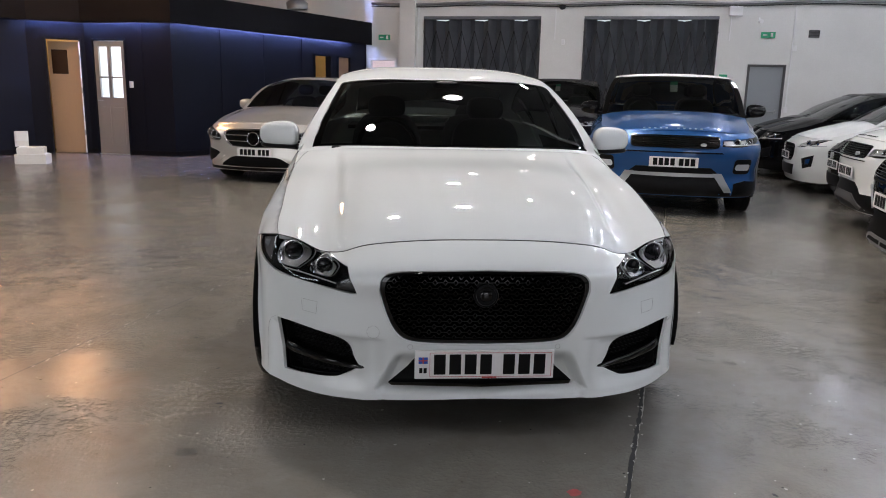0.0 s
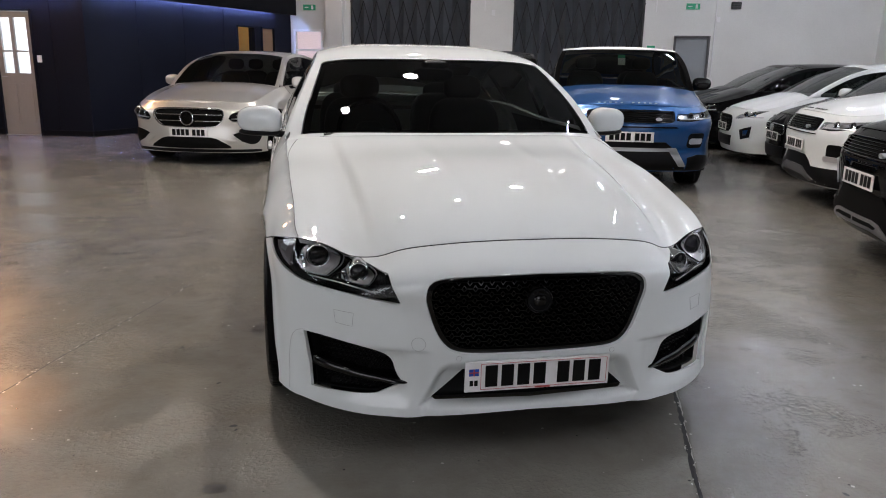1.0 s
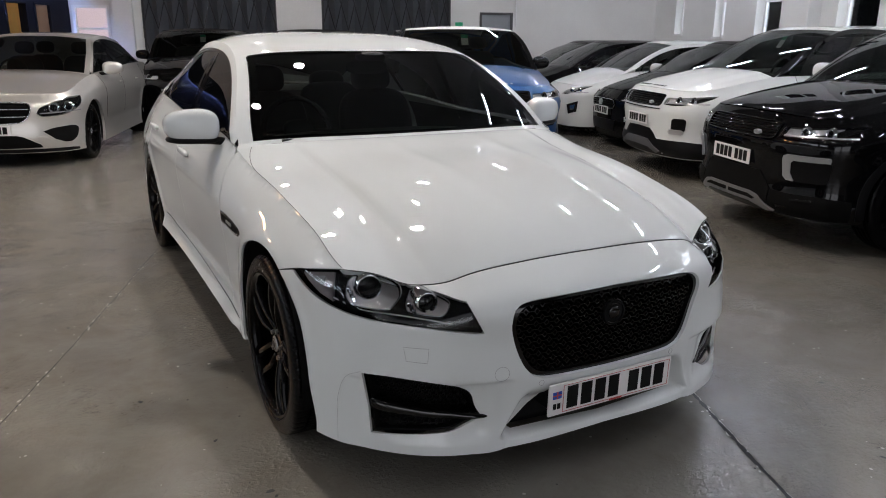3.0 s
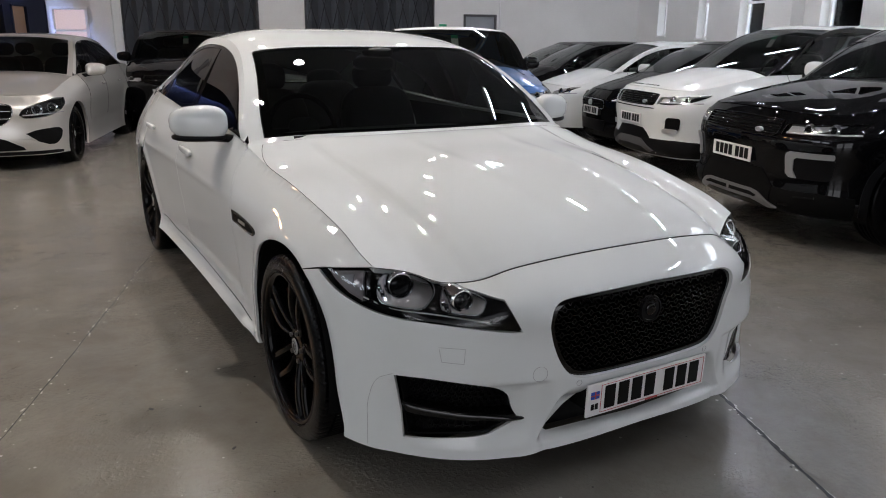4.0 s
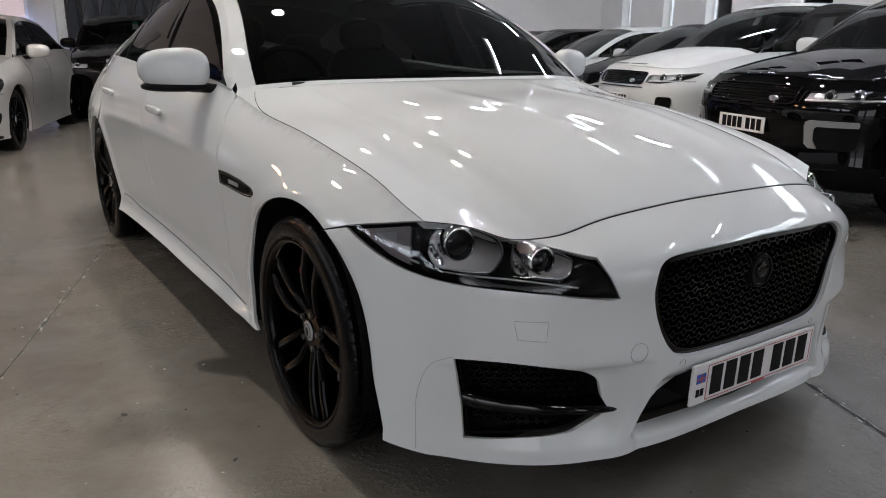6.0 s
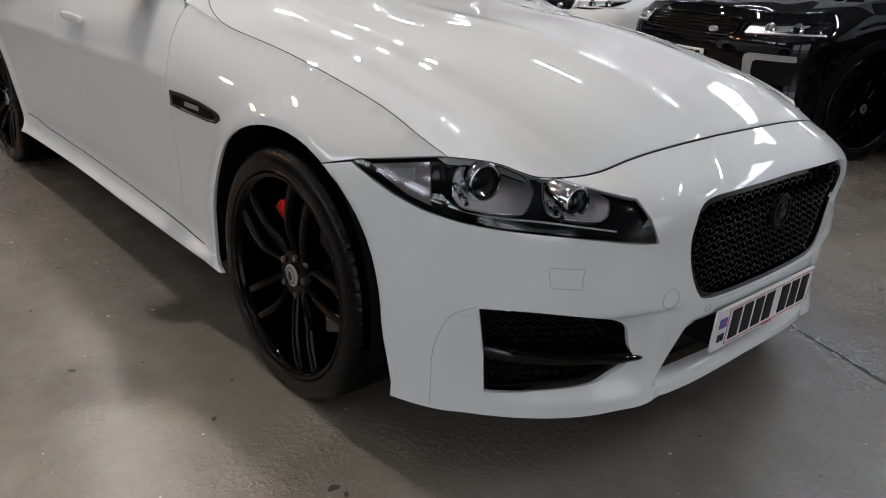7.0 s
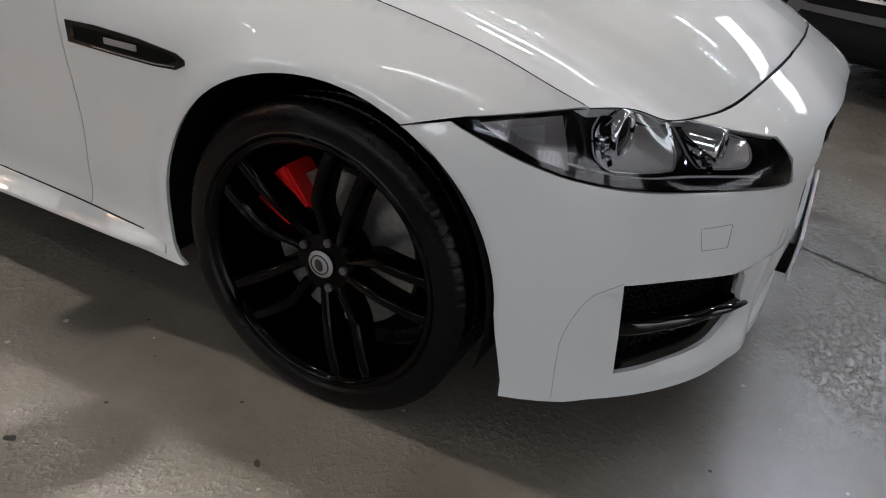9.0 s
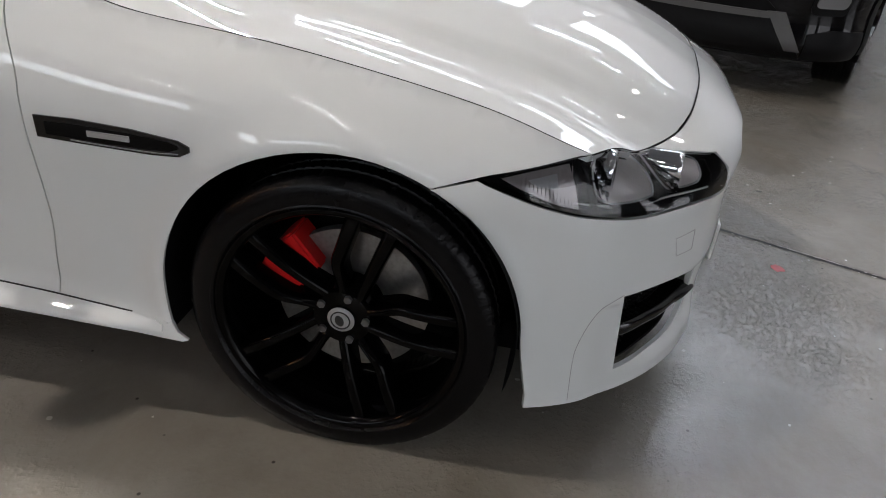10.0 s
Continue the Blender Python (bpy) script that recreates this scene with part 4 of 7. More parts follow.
    joint("towing_cover_joint", [(-0.418 + 0.024 * math.cos(t), 0.440 + 0.024 * math.sin(t)) for t in np.linspace(0, 2 * math.pi, 28)[:-1]])
    # headlamps
    bowl_a = flow([(0.952, 0.720), (0.885, 0.7215), (0.825, 0.707), (0.782, 0.686), (0.770, 0.668), (0.780, 0.648), (0.798, 0.634), (0.925, 0.638), (0.960, 0.664), (0.966, 0.700), (0.952, 0.720)], 60)[:-1]
    bowl_b = flow([(0.742, 0.683), (0.744, 0.657), (0.730, 0.633), (0.625, 0.625), (0.600, 0.634), (0.588, 0.660), (0.612, 0.671), (0.690, 0.680), (0.742, 0.683)], 50)[:-1]
    shelf = lambda d: (lambda q: sh.point(q[:, 0], q[:, 1], d))
    for sg in (1, -1):
        lp = S(lamp, sg)
        hl = panel("headlamp", shelf(0.026), lp, M_LAMPBLACK, car, holes=[S(bowl_a, sg), S(bowl_b, sg)], step=0.03, rim=0.03, back=shelf(0.004), label="clear headlamp with twin projectors in a black housing")
        panel("lamp_cover", shelf(0.0015), lp, G_LAMP, hl, step=0.025, rim=0)

        def on(s, z, d):
            return Vector(sh.point(sg * s, z, d)[0])
        for bowl, c, r, deep in ((bowl_a, (0.732, 0.332, 0.685), 0.041, 0.075), (bowl_b, (0.600, 0.184, 0.659), 0.033, 0.05)):
            k = np.array(S(bowl, sg))
            mid = k.mean(0)
            ang, rad = np.arctan2(k[:, 1] - mid[1], k[:, 0] - mid[0]), np.hypot(k[:, 0] - mid[0], k[:, 1] - mid[1])
            o = np.argsort(ang)
            ang, rad = ang[o], rad[o]

            def dish(q, mid=mid, ang=ang, rad=rad, deep=deep):
                t, h = np.arctan2(q[:, 1] - mid[1], q[:, 0] - mid[0]), np.hypot(q[:, 0] - mid[0], q[:, 1] - mid[1])
                f = np.minimum(1.0, h / np.interp(t, ang, rad, period=2 * math.pi))
                return sh.point(q[:, 0], q[:, 1], 0.026 + deep * (1 - f ** 3))
            panel("reflector_bowl", dish, [tuple(q) for q in k], M_BRUSHED, hl, step=0.010, rim=0, label="satin metal reflector bowl")
            ax = Vector((0.12 * sg, -1, 0.02)).normalized()
            m = Matrix.Translation((c[0] * sg, c[1], c[2])) @ ax.to_track_quat("Z", "Y").to_matrix().to_4x4()
            obj("projector", lathe([(0.006, 0.0), (0.005, r * 0.3), (0.001, r * 0.62), (-0.006, r * 0.84)], 32, "Z"), M_LENS, hl, "dark glass projector lens", m, True)
            obj("projector_ring", lathe([(-0.07, r * 0.84), (-0.006, r * 0.84), (0.002, r * 0.87), (0.0055, r * 0.95), (0.003, r * 1.05), (-0.008, r * 1.12), (-0.07, r * 1.13)], 48, "Z"), M_CHROME, hl, "chrome projector ring", m, True)
            obj("projector_body", lathe([(-0.07, r * 1.08), (-0.02, r * 1.12), (-0.016, r * 1.06)], 32, "Z"), M_LAMPBLACK, hl, "", m, True)
            # bright rim of the bowl, widest under it
            rim_pts = [on(abs(a_), b_, 0.0235) for a_, b_ in k]
            obj("light_guide", tube(rim_pts, 0.0026, 8, True), M_GUIDE, hl, "bright daytime running light blade", smooth=True)
            # faceted chrome piece outboard of the projector
            w = float(np.ptp(k[:, 0]))
            for j in range(3):
                f = j / 2
                p0 = Vector((c[0] * sg, c[1], c[2])) + Vector((sg * (r + 0.006 + 0.004 * j), 0.010 + 0.012 * j, -r * 0.9 + r * 0.7 * f))
                obj("lamp_facet", blob((0.014, 0.020, r * 0.55), (0, 0, 0), 5), M_CHROME, hl, m=Matrix.Translation(p0) @ pose(0, 0, 0, 12 * j - 10, 15 * sg, 25 * sg), smooth=False)
        # side lamp: a frosted block with fine ribs behind clear plastic
        sl = S([(1.03, 0.722), (1.175, 0.6985), (1.135, 0.680), (1.065, 0.652), (1.005, 0.636), (1.015, 0.68)], sg)
        panel("side_lamp", shelf(0.016), sl, M_AMBER, hl, step=0.02, rim=0.01, label="frosted side lamp")
        sl2 = S([(1.06, 0.708), (1.12, 0.6975), (1.10, 0.685), (1.055, 0.680)], sg)
        panel("side_reflector", shelf(0.0125), sl2, M_DULLTRIM, hl, step=0.02, rim=0.003, label="bright side reflector")
        for j in range(16):
            f = j / 15
            s0 = 1.022 + 0.13 * f
            lo, hi = 0.644 + 0.050 * f, 0.718 - 0.019 * f
            obj("lamp_rib", rod(on(s0, lo, 0.015), on(s0, hi, 0.015), 0.0009, 4), M_AMBER, hl)
        # divider and lower trim with a thin bright line
        dv = [(1.000, 0.722), (0.985, 0.690), (0.978, 0.655), (0.965, 0.634)]
        obj("lamp_divider", tube([on(a_, b_, 0.014) for a_, b_ in flow(dv, 16)], 0.006, 8), M_LAMPBLACK, hl, smooth=True)
        obj("lamp_line", tube([on(a_, b_ + 0.0145, 0.020) for a_, b_ in lamp_low[5:-8]], 0.0022, 6), M_BRUSHED, hl)
    # bonnet: a skin stretched between its front, side and rear lines, with a raised middle
    s_rc = s_of(1.56)

    def front(a):
        s = a * s_hl
        return sh.point(s, sh.top(s))

    def flank(b, sg):
        s = s_hl + (s_rc - s_hl) * b
        return sh.point(sg * s, sh.top(s))
    cr = flank(np.array([1.0]), 1)[0]

    def rear(a):
        q = np.abs(a)
        return np.stack([cr[0] * a, 1.375 + (cr[1] - 1.375) * q ** 2.2, 1.015 - (1.015 - cr[2]) * (0.45 * q ** 2 + 0.55 * q ** 8)], 1)

    def bonnet_fn(q):
        a, b = q[:, 0], q[:, 1]
        a_, b_ = np.clip(a, -1, 1), np.clip(b, 0, 1)
        f, r, l, rt = front(a_), rear(a_), flank(b_, -1), flank(b_, 1)
        A, B = ((a_ + 1) / 2)[:, None], b_[:, None]
        c00, c10 = front(np.array([-1.0]))[0], front(np.array([1.0]))[0]
        c01, c11 = rear(np.array([-1.0]))[0], rear(np.array([1.0]))[0]
        p = (1 - B) * f + B * r + (1 - A) * l + A * rt - ((1 - A) * (1 - B) * c00 + A * (1 - B) * c10 + (1 - A) * B * c01 + A * B * c11)
        k = np.abs(a_)
        a0 = 0.60 + 0.10 * b_
        p[:, 2] += 0.030 * (1 - k ** 2) * (1 - (1 - b_) ** 6) * (1 - b_) ** 0.8
        p[:, 2] += 0.021 * smoothstep(a0 + 0.06, a0 - 0.012, k) * np.sin(math.pi * b_) ** 0.6
        p[:, 2] += 0.004 * np.exp(-((k - 0.20 - 0.08 * b_) / 0.05) ** 2) * np.sin(math.pi * b_)
        p[:, 0] += a - a_
        p[:, 1] += b - b_
        return p
    side_of = lambda b: 0.9965 - 0.066 * max(0.0, (b - 0.74) / 0.25) ** 2.2
    flank_line = [(side_of(b), b) for b in np.linspace(0.01, 0.985, 60)]
    bl = [(a, 0.0016) for a in np.linspace(-0.996, 0.996, 90)] + flank_line + [(a, 0.994) for a in np.linspace(0.92, -0.92, 60)] + [(-a, b) for a, b in flank_line[::-1]]
    panel("bonnet", bonnet_fn, bl, P_WHITE, car, step=0.02, rim=0.02)
    for sg in (1, -1):
        seam_pts = [tuple(q) for q in bonnet_fn(np.array([(sg * (a + 0.0015), b) for a, b in flank_line]))]
        obj("bonnet_side_joint", tube(seam_pts, 0.0011, 6), M_JOINT, car)
    nose = np.linspace(-s_hl, s_hl, 120)
    obj("bonnet_front_joint", tube([tuple(q) for q in sh.point(nose, sh.top(nose) - 0.0004)], 0.0013, 6), M_DEEPGAP, car)
    # wings, doors, sills, rear
    y_door, y_mid, y_rear = 1.497, 2.63, 3.62

    def door_gap(z):
        """The front door's leading edge leans a little with height."""
        return y_door + 0.035 * smoothstep(0.5, 0.25, z) + 0.045 * smoothstep(0.78, 0.95, z)
    arch_f, arch_r = arch(AXLE_F, 0.385), arch(AXLE_R, 0.385)
    for sg in (1, -1):
        top = edge_line(s_hl + 0.004, s_of(1.53), 40, 0.0)
        back = [(s_of(door_gap(z)) - G, z) for z in np.linspace(0.955, 0.262, 30)]
        over = [(s_of(1.2375), 0.2620)] + [(s_of(y), z) for y, z in arch_f[::-1] if (z > 0.262 or y < 1) and (z > 0.68 or y > 0.85)]
        wing = top + back + over + [(seam[0], seam[1] + 0.003), (1.220, 0.703)] + flow([(1.216, 0.706), (1.10, 0.726), (s_hl + 0.004, 0.742)], 12)[1:-1]
        w = panel("front_wing", low, S(wing, sg), P_WHITE, car, step=0.02, rim=0.010)
        # side vent
        vent = [(2.106, 0.727), (2.02, 0.729), (1.90, 0.724), (1.80, 0.713), (1.777, 0.703), (1.777, 0.692), (1.80, 0.680), (1.86, 0.676), (2.0, 0.678), (2.106, 0.681)]
        v = panel("side_vent", lambda q: sh.point(q[:, 0], q[:, 1], -0.004), S(vent, sg), M_GLOSSBLACK, car, step=0.02, rim=0.012, label="gloss black side vent with a bright strip")
        panel("vent_recess", lambda q: sh.point(q[:, 0], q[:, 1], -0.0052), S([(1.94 + (s - 1.94) * 0.86, 0.703 + (z - 0.703) * 0.6) for s, z in vent], sg), M_SHADOW, v, step=0.02, rim=0.004)
        # pale tube stands in for the highlight on the vent's lower bevel
        obj("vent_highlight", tube([Vector(sh.point(sg * a, b, -0.0062)[0]) for a, b in flow([(1.80, 0.687), (1.86, 0.6825), (1.95, 0.683), (2.03, 0.685)], 14)], 0.0012, 6), M_DULLTRIM, v, "thin pale line drawn as the bevel's highlight")
        panel("vent_strip", lambda q: sh.point(q[:, 0], q[:, 1], -0.008), S([(1.90, 0.698), (1.99, 0.698), (1.99, 0.710), (1.90, 0.710)], sg), M_SILVERTRIM, v, step=0.02, rim=0.004)
        # doors
        fr = [(s_of(door_gap(z)) + G, z) for z in np.linspace(0.262, 0.955, 30)]
        d1 = fr + [(s, float(sh.top(s))) for s in np.linspace(s_of(1.57), s_of(y_mid) - G, 30)] + [(s_of(y_mid) - G, z) for z in np.linspace(1.0, 0.262, 20)] + [(s, 0.262) for s in np.linspace(s_of(y_mid) - 0.03, fr[0][0] + 0.03, 20)]
        door = panel("front_door", low, S(d1, sg), P_WHITE, car, step=0.028, rim=0.02)
        ra = [(s_of(y), z) for y, z in arch_r if y < AXLE_R - 0.12 and z > 0.262]
        d2 = [(s_of(y_mid) + G, z) for z in np.linspace(0.262, 1.0, 20)] + [(s, float(sh.top(s))) for s in np.linspace(s_of(y_mid) + G, s_of(y_rear), 20)] + [(s_of(y_rear - 0.0), 0.9), (ra[-1][0] - 0.02, ra[-1][1] + 0.01)] + [(a - 0.003, b) for a, b in ra[::-1]]
        door2 = panel("rear_door", low, S(d2, sg), P_WHITE, car, step=0.03, rim=0.02)
        for dd, yh, zh in ((door, 2.36, 0.865), (door2, 3.38, 0.895)):
            c = sh.point(sg * s_of(yh), zh, -0.022)[0]
            bm = blob((0.026, 0.23, 0.032), (0, 0, 0), 3.5)
            obj("door_handle", bm, P_WHITE, dd, "white door handle", m=pose(c[0], c[1], c[2], 2, 0, -1 * sg), smooth=True)
        quarter = [(s_of(y_rear) + G, 0.9)] + [(s_of(y_rear) + G, 1.04)] + [(s, float(sh.top(s))) for s in np.linspace(s_of(y_rear) + 0.01, sh.long, 40)] + [(sh.long, float(sh.bottom(sh.long)))] + [(s, float(sh.bottom(s))) for s in np.linspace(sh.long - 0.02, s_of(arch_r[-1][0]) + 0.002, 30)] + [(s_of(y), z) for y, z in arch_r[::-1] if z > 0.23 and y > AXLE_R - 0.12]
        panel("rear_quarter", low, S(quarter, sg), P_WHITE, car, step=0.05, rim=0.02)
        foot = [(s_of(1.2375) - 0.001, 0.2615), (s_of(1.226), 0.240), (s_of(1.203), 0.2215)]
        low_edge = lambda q: 0.2185 + 0.012 * smoothstep(2.6, 3.4, q)
        sill = foot[:1] + [(q, 0.2615) for q in np.linspace(s_of(1.25), s_of(arch_r[0][0] + 0.02), 40)]
        sill = sill + [(q, float(low_edge(q))) for q in np.linspace(s_of(arch_r[0][0] + 0.03), s_of(1.215), 40)] + foot[:0:-1]
        panel("side_sill", low, S(sill, sg)[::-1], P_WHITE, car, step=0.03, rim=0.012)
        # the moulded skirt under the doors, kicked up towards the rear wheel
        crest = lambda y: 0.266 + 0.040 * (y - 1.3) / 2 + 0.020 * float(smoothstep(3.05, 3.30, y))
        skirt = [(s_of(1.262), 0.255)] + [(s_of(y), crest(y)) for y in np.linspace(1.30, 3.36, 44)] + [(s_of(3.38), 0.32)] + [(s_of(y), 0.236 + 0.004 * (y - 1.3)) for y in np.linspace(3.37, 1.262, 36)]

        def skirt_fn(q):
            y = sh.base(np.abs(q[:, 0]))[1]
            top = 0.266 + 0.040 * (y - 1.3) / 2 + 0.020 * smoothstep(3.05, 3.30, y)
            return sh.point(q[:, 0], q[:, 1], -0.002 - 0.014 * smoothstep(top + 0.001, top - 0.016, q[:, 1]) * smoothstep(1.24, 1.40, y))
        panel("side_skirt", skirt_fn, S(skirt, sg)[::-1], P_WHITE, car, step=0.014, rim=0.014)
        # dark tube drawn along the crest as the shaded groove above the skirt
        ridge = np.array([(sg * s_of(y), crest(y) + 0.0012) for y in np.linspace(1.34, 3.36, 60)])
        obj("skirt_shade_line", tube([tuple(q) for q in sh.point(ridge[:, 0], ridge[:, 1], -0.001)], 0.0022, 6), M_JOINT, car)
        # wheel housings and wheels
        for yc in (AXLE_F, AXLE_R):
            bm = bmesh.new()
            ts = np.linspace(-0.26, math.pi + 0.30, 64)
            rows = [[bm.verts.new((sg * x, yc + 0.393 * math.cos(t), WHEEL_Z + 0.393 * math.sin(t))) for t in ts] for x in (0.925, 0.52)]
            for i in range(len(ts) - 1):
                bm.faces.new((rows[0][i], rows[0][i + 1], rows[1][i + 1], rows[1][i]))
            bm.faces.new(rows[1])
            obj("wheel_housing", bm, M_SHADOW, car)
            wp = wheel(car, 0.343, 0.255, M_WHEELBLACK, 5, True, M_CALIPER, True)
            wp.matrix_basis = pose(sg * (0.812 if yc == AXLE_F else 0.832), yc - 0.010, 0.329, 0, 0, 0 if sg < 0 else 180) @ pose(0, 0, 0, 17 if sg < 0 else 20, 0, 0)
    # sheets close under the skin put dark shade in the joints, seen only there
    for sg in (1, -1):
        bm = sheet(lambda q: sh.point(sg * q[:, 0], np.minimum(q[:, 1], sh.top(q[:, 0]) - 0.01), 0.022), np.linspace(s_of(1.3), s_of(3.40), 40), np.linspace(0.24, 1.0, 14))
        obj("body_gap_shade", bm, M_SHADOW, car)
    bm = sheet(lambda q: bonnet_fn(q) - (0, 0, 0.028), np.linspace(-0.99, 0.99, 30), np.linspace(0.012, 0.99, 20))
    obj("bonnet_gap_shade", bm, M_SHADOW, car)
    obj("underbody", box(-0.70, 0.70, 0.25, 4.6, 0.17, 0.26, bevel=0.03), M_SHADOW, car)
    # glasshouse
    cab = Cabin(sh, [(0.832, 1.575, 0.978), (0.802, 1.72, 1.098), (0.764, 1.85, 1.190), (0.676, 2.25, 1.368), (0.650, 2.70, 1.425), (0.640, 3.20, 1.40), (0.655, 3.70, 1.275), (0.70, 4.20, 1.12), (0.72, 4.40, 1.075)],
                None, None, None, None, 0.018)
    screen = cab.band((1.385, 1.009), (2.05, 1.390), 1.575, 2.19, 0.022, (2.8, 5.0))
    roof = cab.band((2.05, 1.390), (3.72, 1.395), 2.19, 3.55, 0.093, (2.8, 5.0), (2.2, 2.6))
    back = cab.band((3.72, 1.395), (4.55, 1.09), 3.55, 4.36, 0.03)
    gl = [(a, 0.03) for a in np.linspace(-0.925, 0.925, 50)] + [(0.925, b) for b in np.linspace(0.06, 0.95, 20)] + [(a, 0.978) for a in np.linspace(0.905, -0.905, 40)] + [(-0.925, b) for b in np.linspace(0.95, 0.06, 20)]
    rect = lambda a0, a1, b0, b1, n=40: [(a, b0) for a in np.linspace(a0, a1, n)] + [(a1, b) for b in np.linspace(b0, b1, n)[1:]] + [(a, b1) for a in np.linspace(a1, a0, n)[1:]] + [(a0, b) for b in np.linspace(b1, b0, n)[1:-1]]
    panel("windscreen", screen, gl, G_SCREEN, car, step=0.05, rim=0, sink=0.004, label="dark tinted windscreen").visible_shadow = True
    hole2 = [(a * 0.955, 0.5 + (b - 0.5) * 0.93) for a, b in gl]
    panel("screen_border", screen, gl, M_SATIN, car, holes=[hole2], step=0.03, rim=0, sink=0.0055)
    panel("screen_frame", screen, rect(-1.0, 1.0, 0.0, 1.0), P_WHITE, car, holes=[[(a * 1.006, b) for a, b in gl]], step=0.04, rim=0)
    panel("roof", roof, rect(-1, 1, 0, 1), P_WHITE, car, step=0.03, rim=0)
    panel("rear_screen", back, rect(-0.9, 0.9, 0.03, 0.95), G_DARK, car, step=0.06, rim=0)
    panel("rear_screen_frame", back, rect(-1, 1, 0, 1), P_WHITE, car, holes=[rect(-0.905, 0.905, 0.027, 0.953)], step=0.05, rim=0)
    for sg in (1, -1):
        sf = lambda q: cab.side(q, sg)
        yy = np.linspace(1.58, 4.33, 80)
        outer = [(y, float(cab.bz(y))) for y in yy] + [(y, float(cab.rz(y))) for y in yy[::-1]]

        def window(y0, y1, m=0.035, lead=0.0):
            ys = np.linspace(y0, y1, 40)
            lowl = [(y, float(cab.bz(y)) + 0.012) for y in ys]
            hi = [(y, max(float(cab.rz(y)) - m, float(cab.bz(y)) + 0.013)) for y in ys[::-1]]
            return lowl + hi
        dlo = window(1.625, 3.86)
        fl = sg > 0
        panel("roof_rail", sf, outer, P_WHITE, car, holes=[dlo], step=0.035, rim=0, flip=fl is False)
        ins = window(1.66, 3.80, 0.050)
        panel("window_trim", sf, dlo, M_GLOSSBLACK, car, holes=[ins], step=0.03, rim=0, sink=0.003, flip=fl is False, label="black window surround")
        for a, b in ((1.66, 2.585), (2.665, 3.42), (3.47, 3.80)):
            panel("side_window", sf, window(a, b, 0.050), G_DARK, car, step=0.05, rim=0, sink=0.007, flip=fl is False, label="dark tinted side window")
        for a, b in ((2.575, 2.675), (3.41, 3.48)):
            panel("window_pillar", sf, window(a, b, 0.045), M_GLOSSBLACK, car, step=0.04, rim=0, sink=0.0045, flip=fl is False)
        # the wing's end that runs up to the pillar behind the bonnet's rounded corner

        def scuttle(q):
            a, v = sg * q[:, 0], q[:, 1]
            p0 = bonnet_fn(np.stack([a, np.minimum(0.70 + 0.30 * v / 0.7, 1.0)], 1)) - (0, 0, 0.0035)
            p1 = screen(np.stack([a, np.full_like(a, 0.02)], 1))
            k = np.clip((v - 0.7) / 0.3, 0, 1)[:, None]
            return p0 * (1 - k) + p1 * k
        obj("scuttle_corner", sheet(scuttle, np.linspace(0.84, 0.9995, 14), np.linspace(0, 1, 30)), P_WHITE, car, smooth=True)
        # mirror
        mc = Vector((sg * 0.985, 1.83, 1.055))
        shape = lambda q: (q.x, q.y + 0.35 * q.x * sg , q.z * (1.0 - 0.9 * sg * q.x))
        mir = obj("door_mirror", blob((0.235, 0.135, 0.150), (0, 0, 0), 2.8, 36, 20, bend=shape), P_WHITE, car, "white door mirror on a black arm", m=pose(mc.x, mc.y, mc.z, 0, 0, 0), smooth=True)
        obj("mirror_base", blob((0.225, 0.125, 0.04), (0, 0.004, -0.064), 2.6, 30, 10, bend=lambda q: (q.x, q.y + 0.35 * q.x * sg, q.z)), M_SATIN, mir, smooth=True)
        obj("mirror_arm", tube([Vector((-sg * 0.05, -0.02, -0.066)), Vector((-sg * 0.11, -0.045, -0.070)), Vector((-sg * 0.175, -0.09, -0.078))], 0.019, 10), M_SATIN, mir, smooth=True)
        obj("mirror_glass", lathe([(0.0, 0.0), (0.0, 0.06)], 24, "Z"), M_CHROME, mir, m=pose(0, 0.0685, 0, -90, 0, 0) @ Matrix.Diagonal((1.5, 1.0, 1, 1)))
    # cowl and wipers
    bm = sheet(lambda q: np.stack([q[:, 0] * 0.79, 1.36 + 0.13 * np.abs(q[:, 0]) ** 2 + 0.12 * q[:, 1], 0.978 - 0.055 * np.abs(q[:, 0]) ** 2.6 + 0.03 * q[:, 1]], 1), np.linspace(-0.9, 0.9, 30), np.linspace(-0.3, 1, 6))
    obj("cowl", bm, M_SATIN, car, smooth=True)
    for x0, x1 in ((-0.10, -0.66), (0.45, -0.05)):
        p = [Vector((x0 + (x1 - x0) * t, 1.43 + 0.10 * abs(x0 + (x1 - x0) * t) ** 2 + 0.02 * t, 1.012 - 0.045 * abs(x0 + (x1 - x0) * t) ** 2.4 + 0.012 * t)) for t in np.linspace(0, 1, 10)]
        obj("wiper", tube(p, 0.007, 6), M_DARK, car)
    # cabin
    obj("dashboard", blob((1.36, 0.55, 0.22), (0, 1.95, 0.86), 4), M_DASHTOP, car, smooth=True)
    sw = [(-0.36 + 0.185 * math.cos(t), 2.24 + 0.05 * math.sin(t), 0.95 + 0.180 * math.sin(t)) for t in np.linspace(0, 2 * math.pi, 40)[:-1]]
    st = obj("steering_wheel", tube(sw, 0.015, 10, True), M_GLOSSBLACK, car, smooth=True)
    obj("wheel_hub", blob((0.17, 0.06, 0.14), (-0.36, 2.22, 0.95), 3), M_CABIN, st, smooth=True)
    for k in (-1, 1):
        obj("wheel_spoke", rod((-0.36, 2.225, 0.95), (-0.36 + 0.175 * k, 2.235, 0.95), 0.018, 8), M_GLOSSBLACK, st)
